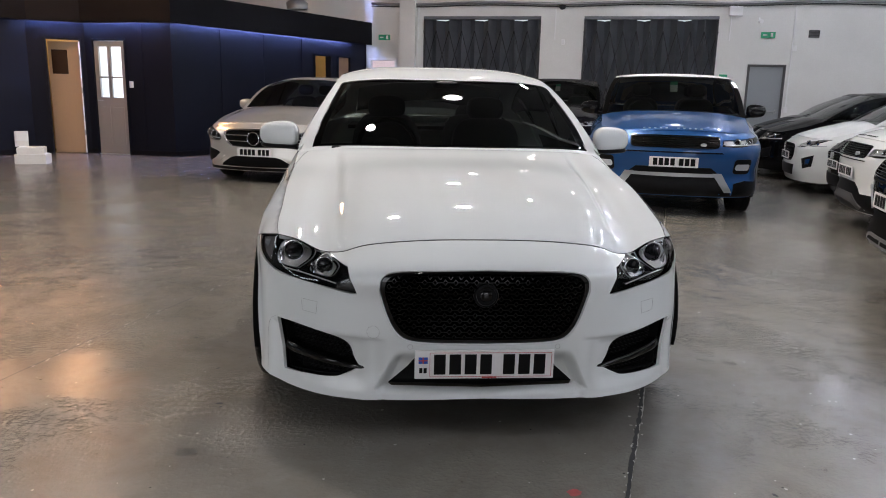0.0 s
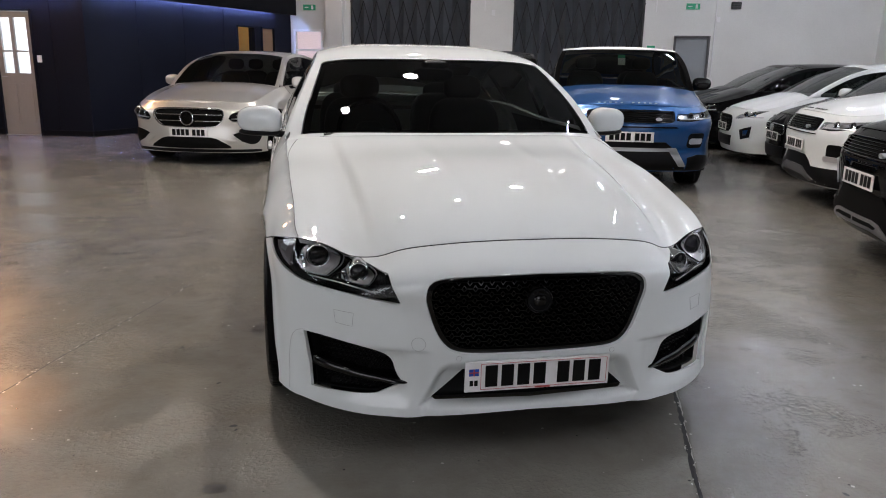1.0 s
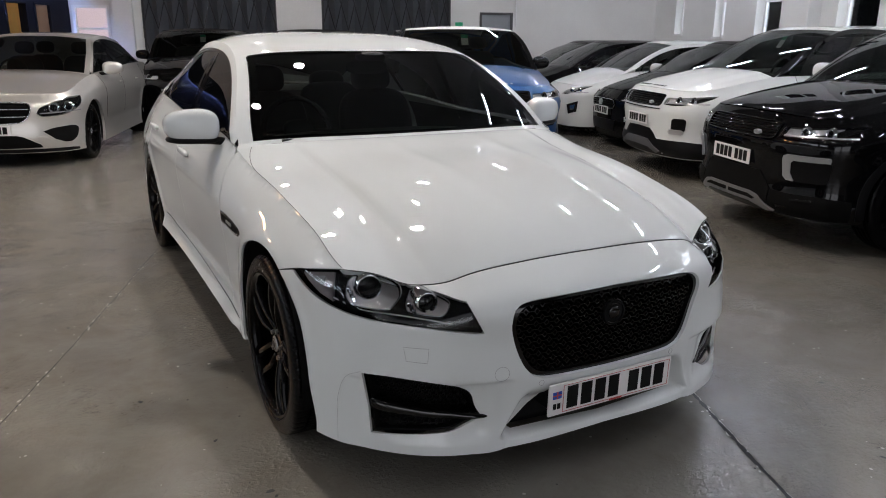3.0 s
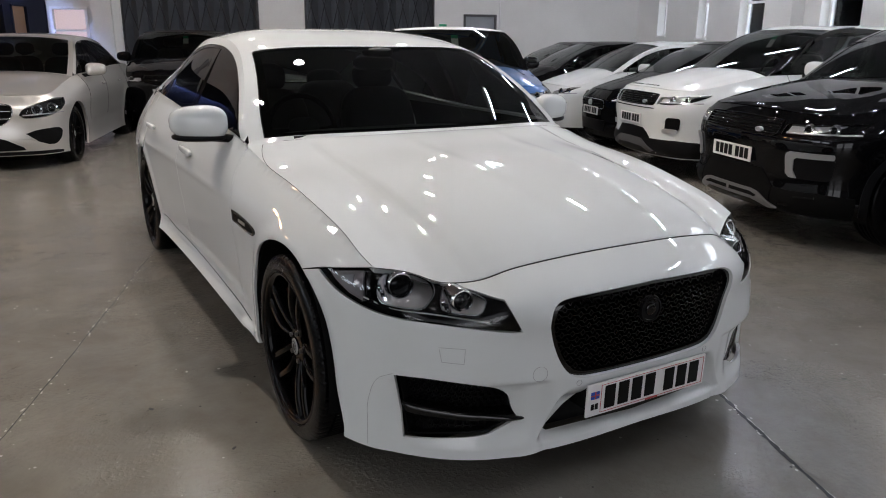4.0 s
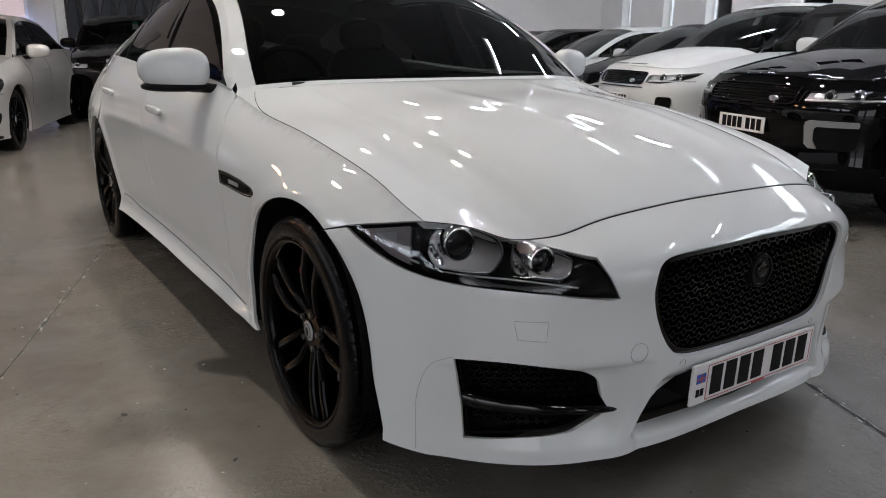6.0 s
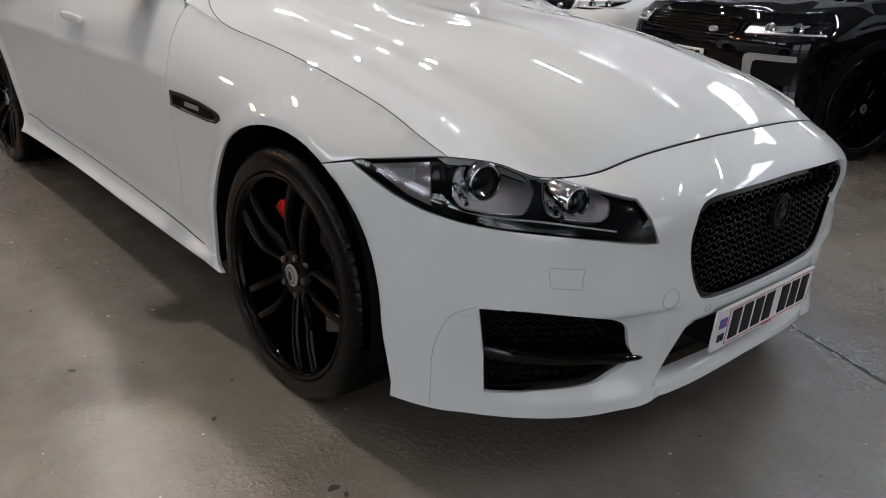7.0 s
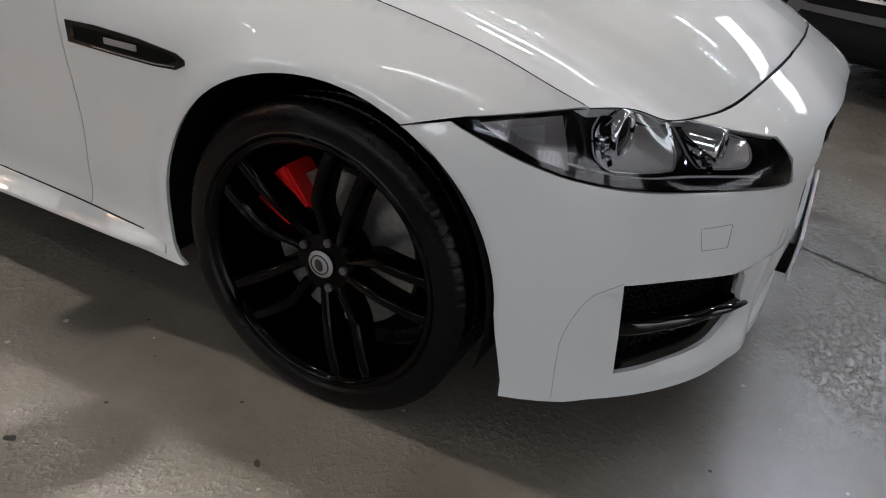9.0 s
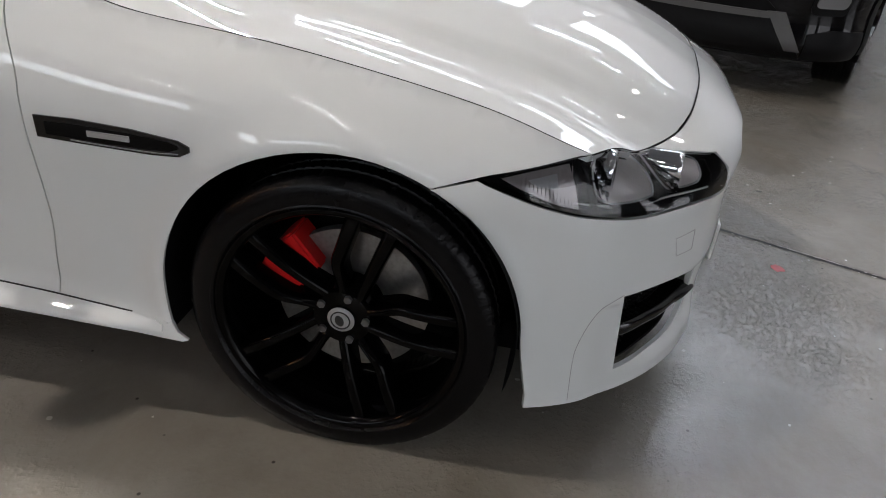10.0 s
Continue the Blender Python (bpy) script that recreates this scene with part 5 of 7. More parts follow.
    for x in (-0.36, 0.36):
        for y0, zt in ((2.75, 1.12), (3.62, 1.05)):
            s = obj("seat", blob((0.50, 0.52, 0.20), (x, y0 - 0.22, 0.50), 4), M_SEAT, car, smooth=True)
            obj("seat_back", blob((0.50, 0.16, 0.68), (0, 0, 0), 4), M_SEAT, s, m=pose(x, y0 + 0.06, 0.80, -14, 0, 0), smooth=True)
            obj("headrest", blob((0.27, 0.10, 0.17), (0, 0, 0), 3), M_SEAT, s, m=pose(x, y0 + 0.17, zt + 0.08, -10, 0, 0), smooth=True)
    obj("cabin_floor", box(-0.78, 0.78, 1.5, 4.2, 0.30, 0.36), M_CABIN, car)
    obj("rear_shelf", box(-0.68, 0.68, 3.75, 4.45, 1.0, 1.03), M_CABIN, car)
    obj("rear_view_mirror", blob((0.24, 0.03, 0.075), (0, 2.10, 1.30), 3), M_CABIN, car, smooth=True)
    obj("screen_sensor_pod", blob((0.16, 0.10, 0.05), (0, 2.05, 1.355), 3), M_CABIN, car, smooth=True)
    # boot lid
    boot = lambda q: np.stack([q[:, 0] * (0.72 - 0.02 * q[:, 1]), 4.36 + 0.50 * q[:, 1] + 0.10 * (1 - np.abs(q[:, 0]) ** 2), 1.085 - 0.02 * q[:, 1] - 0.03 * np.abs(q[:, 0]) ** 3], 1)
    panel("boot_lid", boot, rect(-1, 1, 0, 1, 20), P_WHITE, car, step=0.1, rim=0.02)
    return car


build_saloon()


# ---- parked cars ----
def parked_car(name, label, m, body, roof_paint=None, kind="suv", L=4.37, W=1.90, H=1.62, zn=0.93, zb=1.09, axle=0.88, base=2.66, rad=0.36,
               lamp=(), grille=(), dark=(), bright=(), shine=True, plate_z=0.62, plate_flag=False, wheels=None, mirror=None, cladding=0.0, bars=False, group="parked cars", cowl=1.12, tint=None, chars=7, steps=0.07, fine=None, over=()):
    """A car with its nose at the origin of m, its length along +y. lamp, grille, dark, bright: outlines in (distance round the nose, height)."""
    car = empty(name, m, label, "car", group)
    w = W / 2
    roof_paint, wheels, mirror = roof_paint or body, wheels or M_WHEELBLACK, mirror or body
    plan = [(0, 0), (0.30 * w, 0.012), (0.55 * w, 0.055), (0.76 * w, 0.135), (0.90 * w, 0.26), (0.965 * w, 0.42), (0.985 * w, 0.70), (w, 1.2), (w, 2.4), (w, L - 1.2), (0.98 * w, L - 0.6), (0.90 * w, L - 0.22), (0.70 * w, L - 0.07), (0.4 * w, L - 0.015), (0, L)]
    ye = 0.10 if kind == "suv" else 0.14
    zr = zb + (0.10 if kind == "suv" else 0.07)
    edge = [(0, ye, zn), (0.35 * w, ye + 0.015, zn - 0.004), (0.62 * w, ye + 0.075, zn - 0.014), (0.78 * w, ye + 0.17, zn - 0.010), (0.845 * w, 0.42, zn + 0.012), (0.87 * w, 0.75, zn + (zb - zn) * 0.55), (0.885 * w, cowl, zb), (0.905 * w, L * 0.45, zb + 0.025), (0.905 * w, L * 0.70, zr), (0.86 * w, L - 0.45, zr), (0.55 * w, L - 0.16, zr - 0.01), (0, L - 0.12, zr - 0.01)]
    z0 = 0.24 if kind == "suv" else 0.17
    ribs = [(0, z0, 0.10, 0.05, 0.015, 0.005, 0.0, 0.02), (0.5, z0, 0.09, 0.05, 0.012, 0.004, 0.0, 0.02), (1.0, z0, 0.08, 0.03, 0.008, 0.0, 0.0, 0.02), (1.6, z0, 0.10, 0.012, 0.008, 0.004, 0.0, 0.02), (3.2, z0, 0.12, 0.02, 0.03, 0.02, 0.006, 0.02), (4.6, z0, 0.14, 0.03, 0.02, 0.0, 0.0, 0.03), (6.5, z0 + 0.05, 0.14, 0.05, 0.01, 0.0, 0.0, 0.03)]
    axles = (axle, axle + base)

    def sculpt(a, z, x, y):
        d = 0.0
        for c in axles:
            d = d - 0.014 * np.exp(-((np.hypot(y - c, z - rad) - rad - 0.05) / 0.04) ** 2) * (a > 1.0)
        return d + 0.010 * np.exp(-((z - 0.42) / 0.06) ** 2) * smoothstep(1.4, 1.8, y) * smoothstep(L - 1.2, L - 1.6, y)
    sh = Shell(plan, edge, ribs, sculpt)
    low = lambda q: sh.point(q[:, 0], q[:, 1])
    S = lambda poly, sg: [(sg * a, b) for a, b in poly] if sg > 0 else [(-a, b) for a, b in reversed(poly)]
    full = lambda half: list(half) + [(-a, b) for a, b in reversed(half) if a > 1e-6]
    ra = rad + 0.052
    line = []
    bot = lambda s: float(sh.bottom(s))
    for yc in axles:
        t0 = math.asin(max(-0.9, (z0 - rad) / ra))
        ts = np.linspace(math.pi - t0, t0, 26)
        line.append([(sh.at_y(yc + ra * math.cos(t)), max(rad + ra * math.sin(t), bot(1.0) + 0.0)) for t in ts])
    half = [(s, bot(s)) for s in np.linspace(0, line[0][0][0] - 0.02, 24)] + line[0] + [(s, bot(s)) for s in np.linspace(line[0][-1][0] + 0.02, line[1][0][0] - 0.02, 20)] + line[1] + [(s, bot(s)) for s in np.linspace(line[1][-1][0] + 0.02, sh.long, 16)]
    half += [(s, float(sh.top(s))) for s in np.linspace(sh.long, 0, 110)]
    cut = [S(flow(lamp + [lamp[0]], 50)[:-1], sg) for sg in (1, -1)] if lamp else []
    if grille:
        cut.append(full(flow(grille[0], 40)))
    panel("body", low, full(half), body, car, holes=cut, step=steps, rim=0.03)
    s_hl, s_rc = sh.es[4], sh.at_y(cowl)
    cr = sh.point(s_rc, sh.top(s_rc))[0]

    def bonnet(q):
        a, b = np.clip(q[:, 0], -1, 1), np.clip(q[:, 1], 0, 1)
        f, r = sh.point(a * s_hl, sh.top(a * s_hl)), np.stack([cr[0] * a, cr[1] + 0.05 - 0.11 * (1 - np.abs(a) ** 2), zb + 0.05 - 0.05 * np.abs(a) ** 3], 1)
        s = s_hl + (s_rc - s_hl) * b
        l, rt = sh.point(-s, sh.top(s)), sh.point(s, sh.top(s))
        A, B = ((a + 1) / 2)[:, None], b[:, None]
        c00, c10, c01, c11 = [g[0] for g in (sh.point(-s_hl, sh.top(s_hl)), sh.point(s_hl, sh.top(s_hl)), sh.point(-s_rc, sh.top(s_rc)), sh.point(s_rc, sh.top(s_rc)))]
        p = (1 - B) * f + B * r + (1 - A) * l + A * rt - ((1 - A) * (1 - B) * c00 + A * (1 - B) * c10 + (1 - A) * B * c01 + A * B * c11)
        p[:, 2] += 0.03 * (1 - np.abs(a) ** 2.4) * np.sin(math.pi * b) ** 0.5 + 0.012 * smoothstep(0.78, 0.62, np.abs(a)) * np.sin(math.pi * b) ** 0.5
        p[:, 0] += q[:, 0] - a
        p[:, 1] += q[:, 1] - b
        return p
    rect = lambda a0, a1, b0, b1, n=24: [(a, b0) for a in np.linspace(a0, a1, n)] + [(a1, b) for b in np.linspace(b0, b1, n)[1:]] + [(a, b1) for a in np.linspace(a1, a0, n)[1:]] + [(a0, b) for b in np.linspace(b1, b0, n)[1:-1]]
    panel("bonnet", bonnet, rect(-0.995, 0.995, 0.006, 0.995, 36), body, car, step=steps, rim=0.015)
    # dark sheet under the bonnet, standing in for shade in its gap
    obj("engine_bay_shade", sheet(lambda q: bonnet(q) - (0, 0, 0.03), np.linspace(-0.98, 0.98, 14), np.linspace(0.02, 0.98, 10)), M_SHADOW, car)
    # glasshouse
    if kind == "suv":
        rail = [(0.885 * w, cowl - 0.05, zb - 0.01), (0.83 * w, cowl + 0.42, zb + (H - zb) * 0.62), (0.755 * w, cowl + 0.78, H - 0.055), (0.75 * w, L * 0.5, H - 0.045), (0.74 * w, L * 0.72, H - 0.065), (0.735 * w, L - 0.62, H - 0.11), (0.82 * w, L - 0.20, zr + 0.0)]
        yt, yrr, zrr, yb2 = cowl + 0.70, L - 0.45, H - 0.06, L - 0.16
        y_t, y_r, y_b = cowl + 0.80, L - 0.62, L - 0.22
    elif kind == "hatch":
        rail = [(0.885 * w, cowl - 0.05, zb - 0.01), (0.80 * w, cowl + 0.45, zb + (H - zb) * 0.60), (0.70 * w, cowl + 0.85, H - 0.08), (0.69 * w, L * 0.55, H - 0.05), (0.68 * w, L - 0.80, H - 0.10), (0.80 * w, L - 0.25, zr + 0.0)]
        yt, yrr, zrr, yb2 = cowl + 0.78, L - 0.50, H - 0.07, L - 0.18
        y_t, y_r, y_b = cowl + 0.88, L - 0.70, L - 0.26
    else:
        rail = [(0.885 * w, cowl - 0.05, zb - 0.01), (0.80 * w, cowl + 0.45, zb + (H - zb) * 0.60), (0.70 * w, cowl + 0.85, H - 0.085), (0.685 * w, L * 0.52, H - 0.040), (0.68 * w, L * 0.66, H - 0.075), (0.70 * w, L * 0.77, H - 0.19), (0.77 * w, L - 0.72, zr + 0.05), (0.80 * w, L - 0.55, zr + 0.0)]
        yt, yrr, zrr, yb2 = cowl + 0.78, L - 1.35, H - 0.05, L - 0.50
        y_t, y_r, y_b = cowl + 0.88, L - 1.45, L - 0.58
    cab = Cabin(sh, rail, None, None, None, None, 0.018)
    scr = cab.band((cowl - 0.08, zb + 0.045), (yt, H - 0.012), cowl - 0.05, y_t, 0.03)
    rf = cab.band((yt, H - 0.012), (yrr, zrr), y_t, y_r, 0.035)
    bk = cab.band((yrr, zrr), (yb2, zr + 0.005), y_r, y_b, 0.03)
    gl = rect(-0.925, 0.925, 0.03, 0.895)
    panel("windscreen", scr, gl, tint or G_SCREEN, car, step=0.12, rim=0, sink=0.003, label="tinted windscreen")
    panel("roof_header", scr, rect(-1, 1, 0.905, 1), roof_paint, car, step=0.06, rim=0)
    panel("screen_frame", scr, rect(-1, 1, 0, 0.905), body if kind != "suv" else M_GLOSSBLACK, car, holes=[gl], step=0.1, rim=0)
    panel("roof", rf, rect(-1, 1, 0, 1), roof_paint, car, step=0.07, rim=0.0)
    panel("rear_screen", bk, rect(-0.88, 0.88, 0.05, 0.9), G_DARK, car, step=0.12, rim=0)
    panel("rear_screen_frame", bk, rect(-1, 1, 0, 1), body, car, holes=[rect(-0.88, 0.88, 0.05, 0.9)], step=0.1, rim=0)
    for sg in (1, -1):
        sf = lambda q: cab.side(q, sg)
        y0, y1 = rail[0][1] + 0.03, rail[-1][1] - 0.02
        ys = np.linspace(y0, y1, 60)
        outer = [(y, float(cab.bz(y))) for y in ys] + [(y, max(float(cab.rz(y)), float(cab.bz(y)) + 0.003)) for y in ys[::-1]]

        def window(a, b, mg=0.045):
            q = np.linspace(a, b, 26)
            return [(y, float(cab.bz(y)) + 0.012) for y in q] + [(y, max(float(cab.rz(y)) - mg, float(cab.bz(y)) + 0.014)) for y in q[::-1]]
        ya, ym, yz = y0 + 0.13, cowl + 1.18, y1 - 0.22
        dlo = window(ya, yz)
        panel("window_frame", sf, outer, body if kind != "suv" else M_GLOSSBLACK, car, holes=[dlo], step=0.08, rim=0, flip=sg < 0)
        panel("front_side_window", sf, window(ya, ym - 0.03), tint or G_SCREEN, car, step=0.1, rim=0, sink=0.005, flip=sg < 0)
        panel("rear_side_window", sf, window(ym + 0.03, yz), G_DARK, car, step=0.1, rim=0, sink=0.005, flip=sg < 0)
        panel("window_pillar", sf, window(ym - 0.035, ym + 0.035), M_GLOSSBLACK, car, step=0.1, rim=0, sink=0.003, flip=sg < 0)
        # mirror
        mc = Vector((sg * (w + 0.07), cowl + 0.40, zb + 0.07))
        mi = obj("door_mirror", blob((0.24, 0.14, 0.16), (0, 0, 0), 2.8, 24, 14, bend=lambda q: (q.x, q.y + 0.3 * q.x * sg, q.z * (1 - 0.9 * sg * q.x))), mirror, car, m=pose(*mc), smooth=True)
        obj("mirror_arm", tube([Vector((-sg * 0.05, 0, -0.06)), Vector((-sg * 0.19, -0.05, -0.085))], 0.022, 8), M_SATIN, mi, smooth=True)
        # headlamp: dark housing, bright insides, clear cover
        if lamp:
            lp = S(flow(lamp + [lamp[0]], 50)[:-1], sg)
            hl = panel("headlamp", lambda q: sh.point(q[:, 0], q[:, 1], 0.035), lp, M_SATIN, car, step=0.06, rim=0.03, back=lambda q: sh.point(q[:, 0], q[:, 1], -0.003), label="clear headlamp with bright projectors")
            panel("lamp_cover", lambda q: sh.point(q[:, 0], q[:, 1], -0.004), lp, G_LAMP, hl, step=0.06, rim=0)
            la = np.array(lamp)
            (s0, q0), (s1, q1) = la.min(0), la.max(0)
            if shine:
                cm = la.mean(0)
                panel("lamp_reflector", lambda q: sh.point(q[:, 0], q[:, 1], 0.028), S(dense([tuple(cm + (q - cm) * (0.72, 0.66) - (0.06, 0.0)) for q in la], 0.03), sg), M_GUIDE, hl, step=0.05, rim=0.005, label="bright lamp reflector")
            for f, g in ((0.30, 0.45), (0.58, 0.5)):
                s, z = s0 + (s1 - s0) * f, q0 + (q1 - q0) * g
                c = Vector(sh.point(sg * s, z, 0.02)[0])
                r = min(0.045, (q1 - q0) * 0.30)
                mm = Matrix.Translation(c) @ Vector((0.2 * sg, -1, 0.1)).to_track_quat("Z", "Y").to_matrix().to_4x4()
                obj("projector", lathe([(0.012, 0.0), (0.010, r * 0.5), (0.0, r * 0.8)], 20, "Z"), M_LENS, hl, m=mm, smooth=True)
                obj("projector_ring", lathe([(-0.01, r * 0.8), (0.012, r * 0.9), (0.012, r), (-0.01, r * 1.35)], 24, "Z"), M_CHROME, hl, m=mm, smooth=True)
            pts = [(s0 + (s1 - s0) * (0.06 + 0.8 * t), q0 + (q1 - q0) * (0.18 + 0.10 * t)) for t in np.linspace(0, 1, 12)]
            obj("light_guide", tube([Vector(sh.point(sg * a, b, 0.006)[0]) for a, b in pts], 0.0085, 6), M_GUIDE, hl)
        for poly, mat, nm in dark:
            if min(p[0] for p in poly) > 0.01:
                panel(nm, lambda q: sh.point(q[:, 0], q[:, 1], -0.009), S(dense(poly, 0.04), sg), mat, car, step=0.06, rim=0.01)
        for poly, mat, nm in bright:
            if min(p[0] for p in poly) > 0.01:
                panel(nm, lambda q: sh.point(q[:, 0], q[:, 1], -0.018), S(dense(poly, 0.04), sg), mat, car, step=0.06, rim=0.014)
        for poly, mat, nm in over:
            panel(nm, lambda q: sh.point(q[:, 0], q[:, 1], -0.0215), S(dense(poly, 0.04), sg), mat, car, step=0.05, rim=0.01)
        for k, yc in enumerate(axles):
            bm = bmesh.new()
            ts = np.linspace(-0.35, math.pi + 0.35, 30)
            rows = [[bm.verts.new((sg * x, yc + (ra + 0.006) * math.cos(t), rad + (ra + 0.006) * math.sin(t))) for t in ts] for x in (w - 0.02, w - 0.42)]
            for i in range(len(ts) - 1):
                bm.faces.new((rows[0][i], rows[0][i + 1], rows[1][i + 1], rows[1][i]))
            bm.faces.new(rows[1])
            obj("wheel_housing", bm, M_SHADOW, car)
            wh = wheel(car, rad, 0.235, wheels, 5, True, None, False, False, None, True)
            wh.matrix_basis = pose(sg * (w - 0.145), yc, rad, 0, 0, 0 if sg < 0 else 180) @ pose(0, 0, 0, 15 * (k + 1), 0, 0)
            if cladding:
                arcs = [(sh.at_y(yc + (ra + 0.002) * math.cos(t)), rad + (ra + 0.002) * math.sin(t)) for t in np.linspace(math.pi + 0.2, -0.2, 24)]
                arco = [(sh.at_y(yc + (ra + 0.055) * math.cos(t)), rad + (ra + 0.055) * math.sin(t)) for t in np.linspace(-0.2, math.pi + 0.2, 24)]
                ring = [p for p in arcs + arco if p[1] > bot(1.0) + 0.01]
                panel("arch_cladding", lambda q: sh.point(q[:, 0], q[:, 1], -0.008), S(ring, sg), M_SATIN if body is P_BLACK else M_GREYPLASTIC, car, step=0.06, rim=0.01)
        if cladding:
            sl = [(s, cladding) for s in np.linspace(line[0][-1][0] + 0.06, line[1][0][0] - 0.06, 16)] + [(s, bot(s)) for s in np.linspace(line[1][0][0] - 0.03, line[0][-1][0] + 0.03, 16)]
            panel("sill_cladding", lambda q: sh.point(q[:, 0], q[:, 1], -0.010), S(sl, sg)[::-1], M_SATIN if body is P_BLACK else M_GREYPLASTIC, car, step=0.08, rim=0.012)
        # door joints and handles
        for y in (cowl + 0.18, cowl + 1.18, L - 1.05):
            s = sh.at_y(y)
            pts = [Vector(sh.point(sg * s, z, -0.0005)[0]) for z in np.linspace(max(0.45, cladding + 0.02), float(sh.top(s)), 10)]
            obj("door_joint", tube(pts, 0.0025, 5), M_SHADOW, car)
        for y in (cowl + 1.02, cowl + 1.95):
            if y < L - 1.0:
                c = sh.point(sg * sh.at_y(y), zb - 0.13, -0.02)[0]
                obj("door_handle", blob((0.03, 0.2, 0.03), (0, 0, 0), 3, 14, 8), mirror, car, m=pose(*c), smooth=True)
    for poly, mat, nm in dark:
        if min(p[0] for p in poly) <= 0.01:
            panel(nm, lambda q: sh.point(q[:, 0], q[:, 1], -0.009), full(dense(poly, 0.04, False)), mat, car, step=0.06, rim=0.01)
    for poly, mat, nm in bright:
        if min(p[0] for p in poly) <= 0.01:
            panel(nm, lambda q: sh.point(q[:, 0], q[:, 1], -0.018), full(dense(poly, 0.04, False)), mat, car, step=0.06, rim=0.014)
    if grille:
        gp, slats, badge, frame_mat = grille
        panel("grille", lambda q: sh.point(q[:, 0], q[:, 1], 0.02), full(flow(gp, 40)), M_SHADOW, car, step=0.06, rim=0.01)
        ga = np.array(gp)
        zlo, zhi, smax = ga[:, 1].min(), ga[:, 1].max(), ga[:, 0].max()
        rim = flow(gp, 40)
        pts = [Vector(sh.point(a, b, -0.006)[0]) for a, b in full(rim)]
        obj("grille_surround", tube(pts, 0.008, 6, True), frame_mat, car, smooth=True)
        for k in range(slats):
            z = zlo + (zhi - zlo) * (k + 1) / (slats + 1)
            ss = [a for a in np.linspace(-smax, smax, 60) if inside(np.array([[a, z]]), full(rim))[0]]
            if len(ss) > 2:
                obj("grille_bar", tube([Vector(sh.point(a, z, -0.006)[0]) for a in ss], 0.0065 if slats < 3 else 0.0055, 6), frame_mat if slats < 3 else M_MESHBLACK, car, smooth=True)
        if badge:
            c = sh.point(badge[0], badge[1], -0.012)[0]
            if badge[2] > 0.06:
                obj("badge_ring", tube([Vector((badge[2] * math.cos(t), badge[2] * math.sin(t), 0)) for t in np.linspace(0, 2 * math.pi, 40)[:-1]], 0.008, 8, True), M_CHROME, car, "round chrome badge ring", m=pose(c[0], c[1] - 0.012, c[2], 90, 0, 0), smooth=True)
            obj("badge", lathe([(0.012, 0.0), (0.012, badge[2] * 0.8), (0.018, badge[2] * 0.85), (0.018, badge[2]), (-0.01, badge[2] * 1.05)], 32, "Z"), badge[3], car, m=pose(c[0], c[1], c[2], 90, 0, 0) @ Matrix.Diagonal((1, badge[4], 1, 1)))
    c = sh.point(0.0, plate_z, -0.012)[0]
    plate(car, pose(c[0], c[1], plate_z), chars=chars)
    if bars:
        # spaced letters along the bonnet's lip, as plain bars
        for k in range(10):
            a = -0.30 + 0.06 * k + (0.06 if k >= 5 else 0) - 0.03
            p = bonnet(np.array([[a, 0.05]]))[0]
            obj("bonnet_letter_bar", box(-0.012, 0.012, -0.012, 0.012, -0.002, 0.003), bars, car, m=pose(p[0], p[1], p[2] + 0.002, 15, 0, 0))
    # cabin
    obj("underbody", box(-w + 0.3, w - 0.3, 0.3, L - 0.3, z0 + 0.02, z0 + 0.1, bevel=0.02), M_SHADOW, car)
    obj("dashboard", blob((W - 0.5, 0.5, 0.22), (0, cowl + 0.42, zb - 0.10), 4, 16, 10), M_CABIN, car, smooth=True)
    sw = [(-0.36 + 0.18 * math.cos(t), cowl + 0.78 + 0.06 * math.sin(t), zb + 0.0 + 0.17 * math.sin(t)) for t in np.linspace(0, 2 * math.pi, 24)[:-1]]
    obj("steering_wheel", tube(sw, 0.015, 6, True), M_CABIN, car)
    for x in (-0.37, 0.37):
        for dy in (1.25, 2.1):
            s = obj("seat", blob((0.48, 0.16, 0.62), (0, 0, 0), 4, 16, 10), M_SEAT, car, m=pose(x, cowl + dy, zb - 0.10, -12, 0, 0), smooth=True)
            obj("headrest", blob((0.26, 0.1, 0.17), (0, 0, 0.42), 3, 14, 8), M_SEAT, s, smooth=True)
    obj("cabin_floor", box(-w + 0.15, w - 0.15, cowl, L - 0.4, 0.4, 0.44), M_CABIN, car)
    obj("cowl_panel", sheet(lambda q: np.stack([q[:, 0] * 0.84 * w, cowl - 0.11 + 0.12 * q[:, 0] ** 2 + 0.2 * q[:, 1], zb + 0.035 - 0.05 * np.abs(q[:, 0]) ** 3 + 0.0 * q[:, 1]], 1), np.linspace(-1, 1, 12), np.linspace(0, 1, 3)), M_SATIN, car)
    if kind == "suv":
        st = obj("windscreen_sticker", box(-0.045, 0.045, -0.001, 0.001, -0.05, 0.05), M_CARD, car, "white price card inside the windscreen", m=pose(0.02, cowl + 0.50, H - 0.20, -32, 0, 0))
        obj("sticker_band", box(-0.045, 0.045, -0.001, 0.001, 0.052, 0.10), M_GREEN, st)
    return car


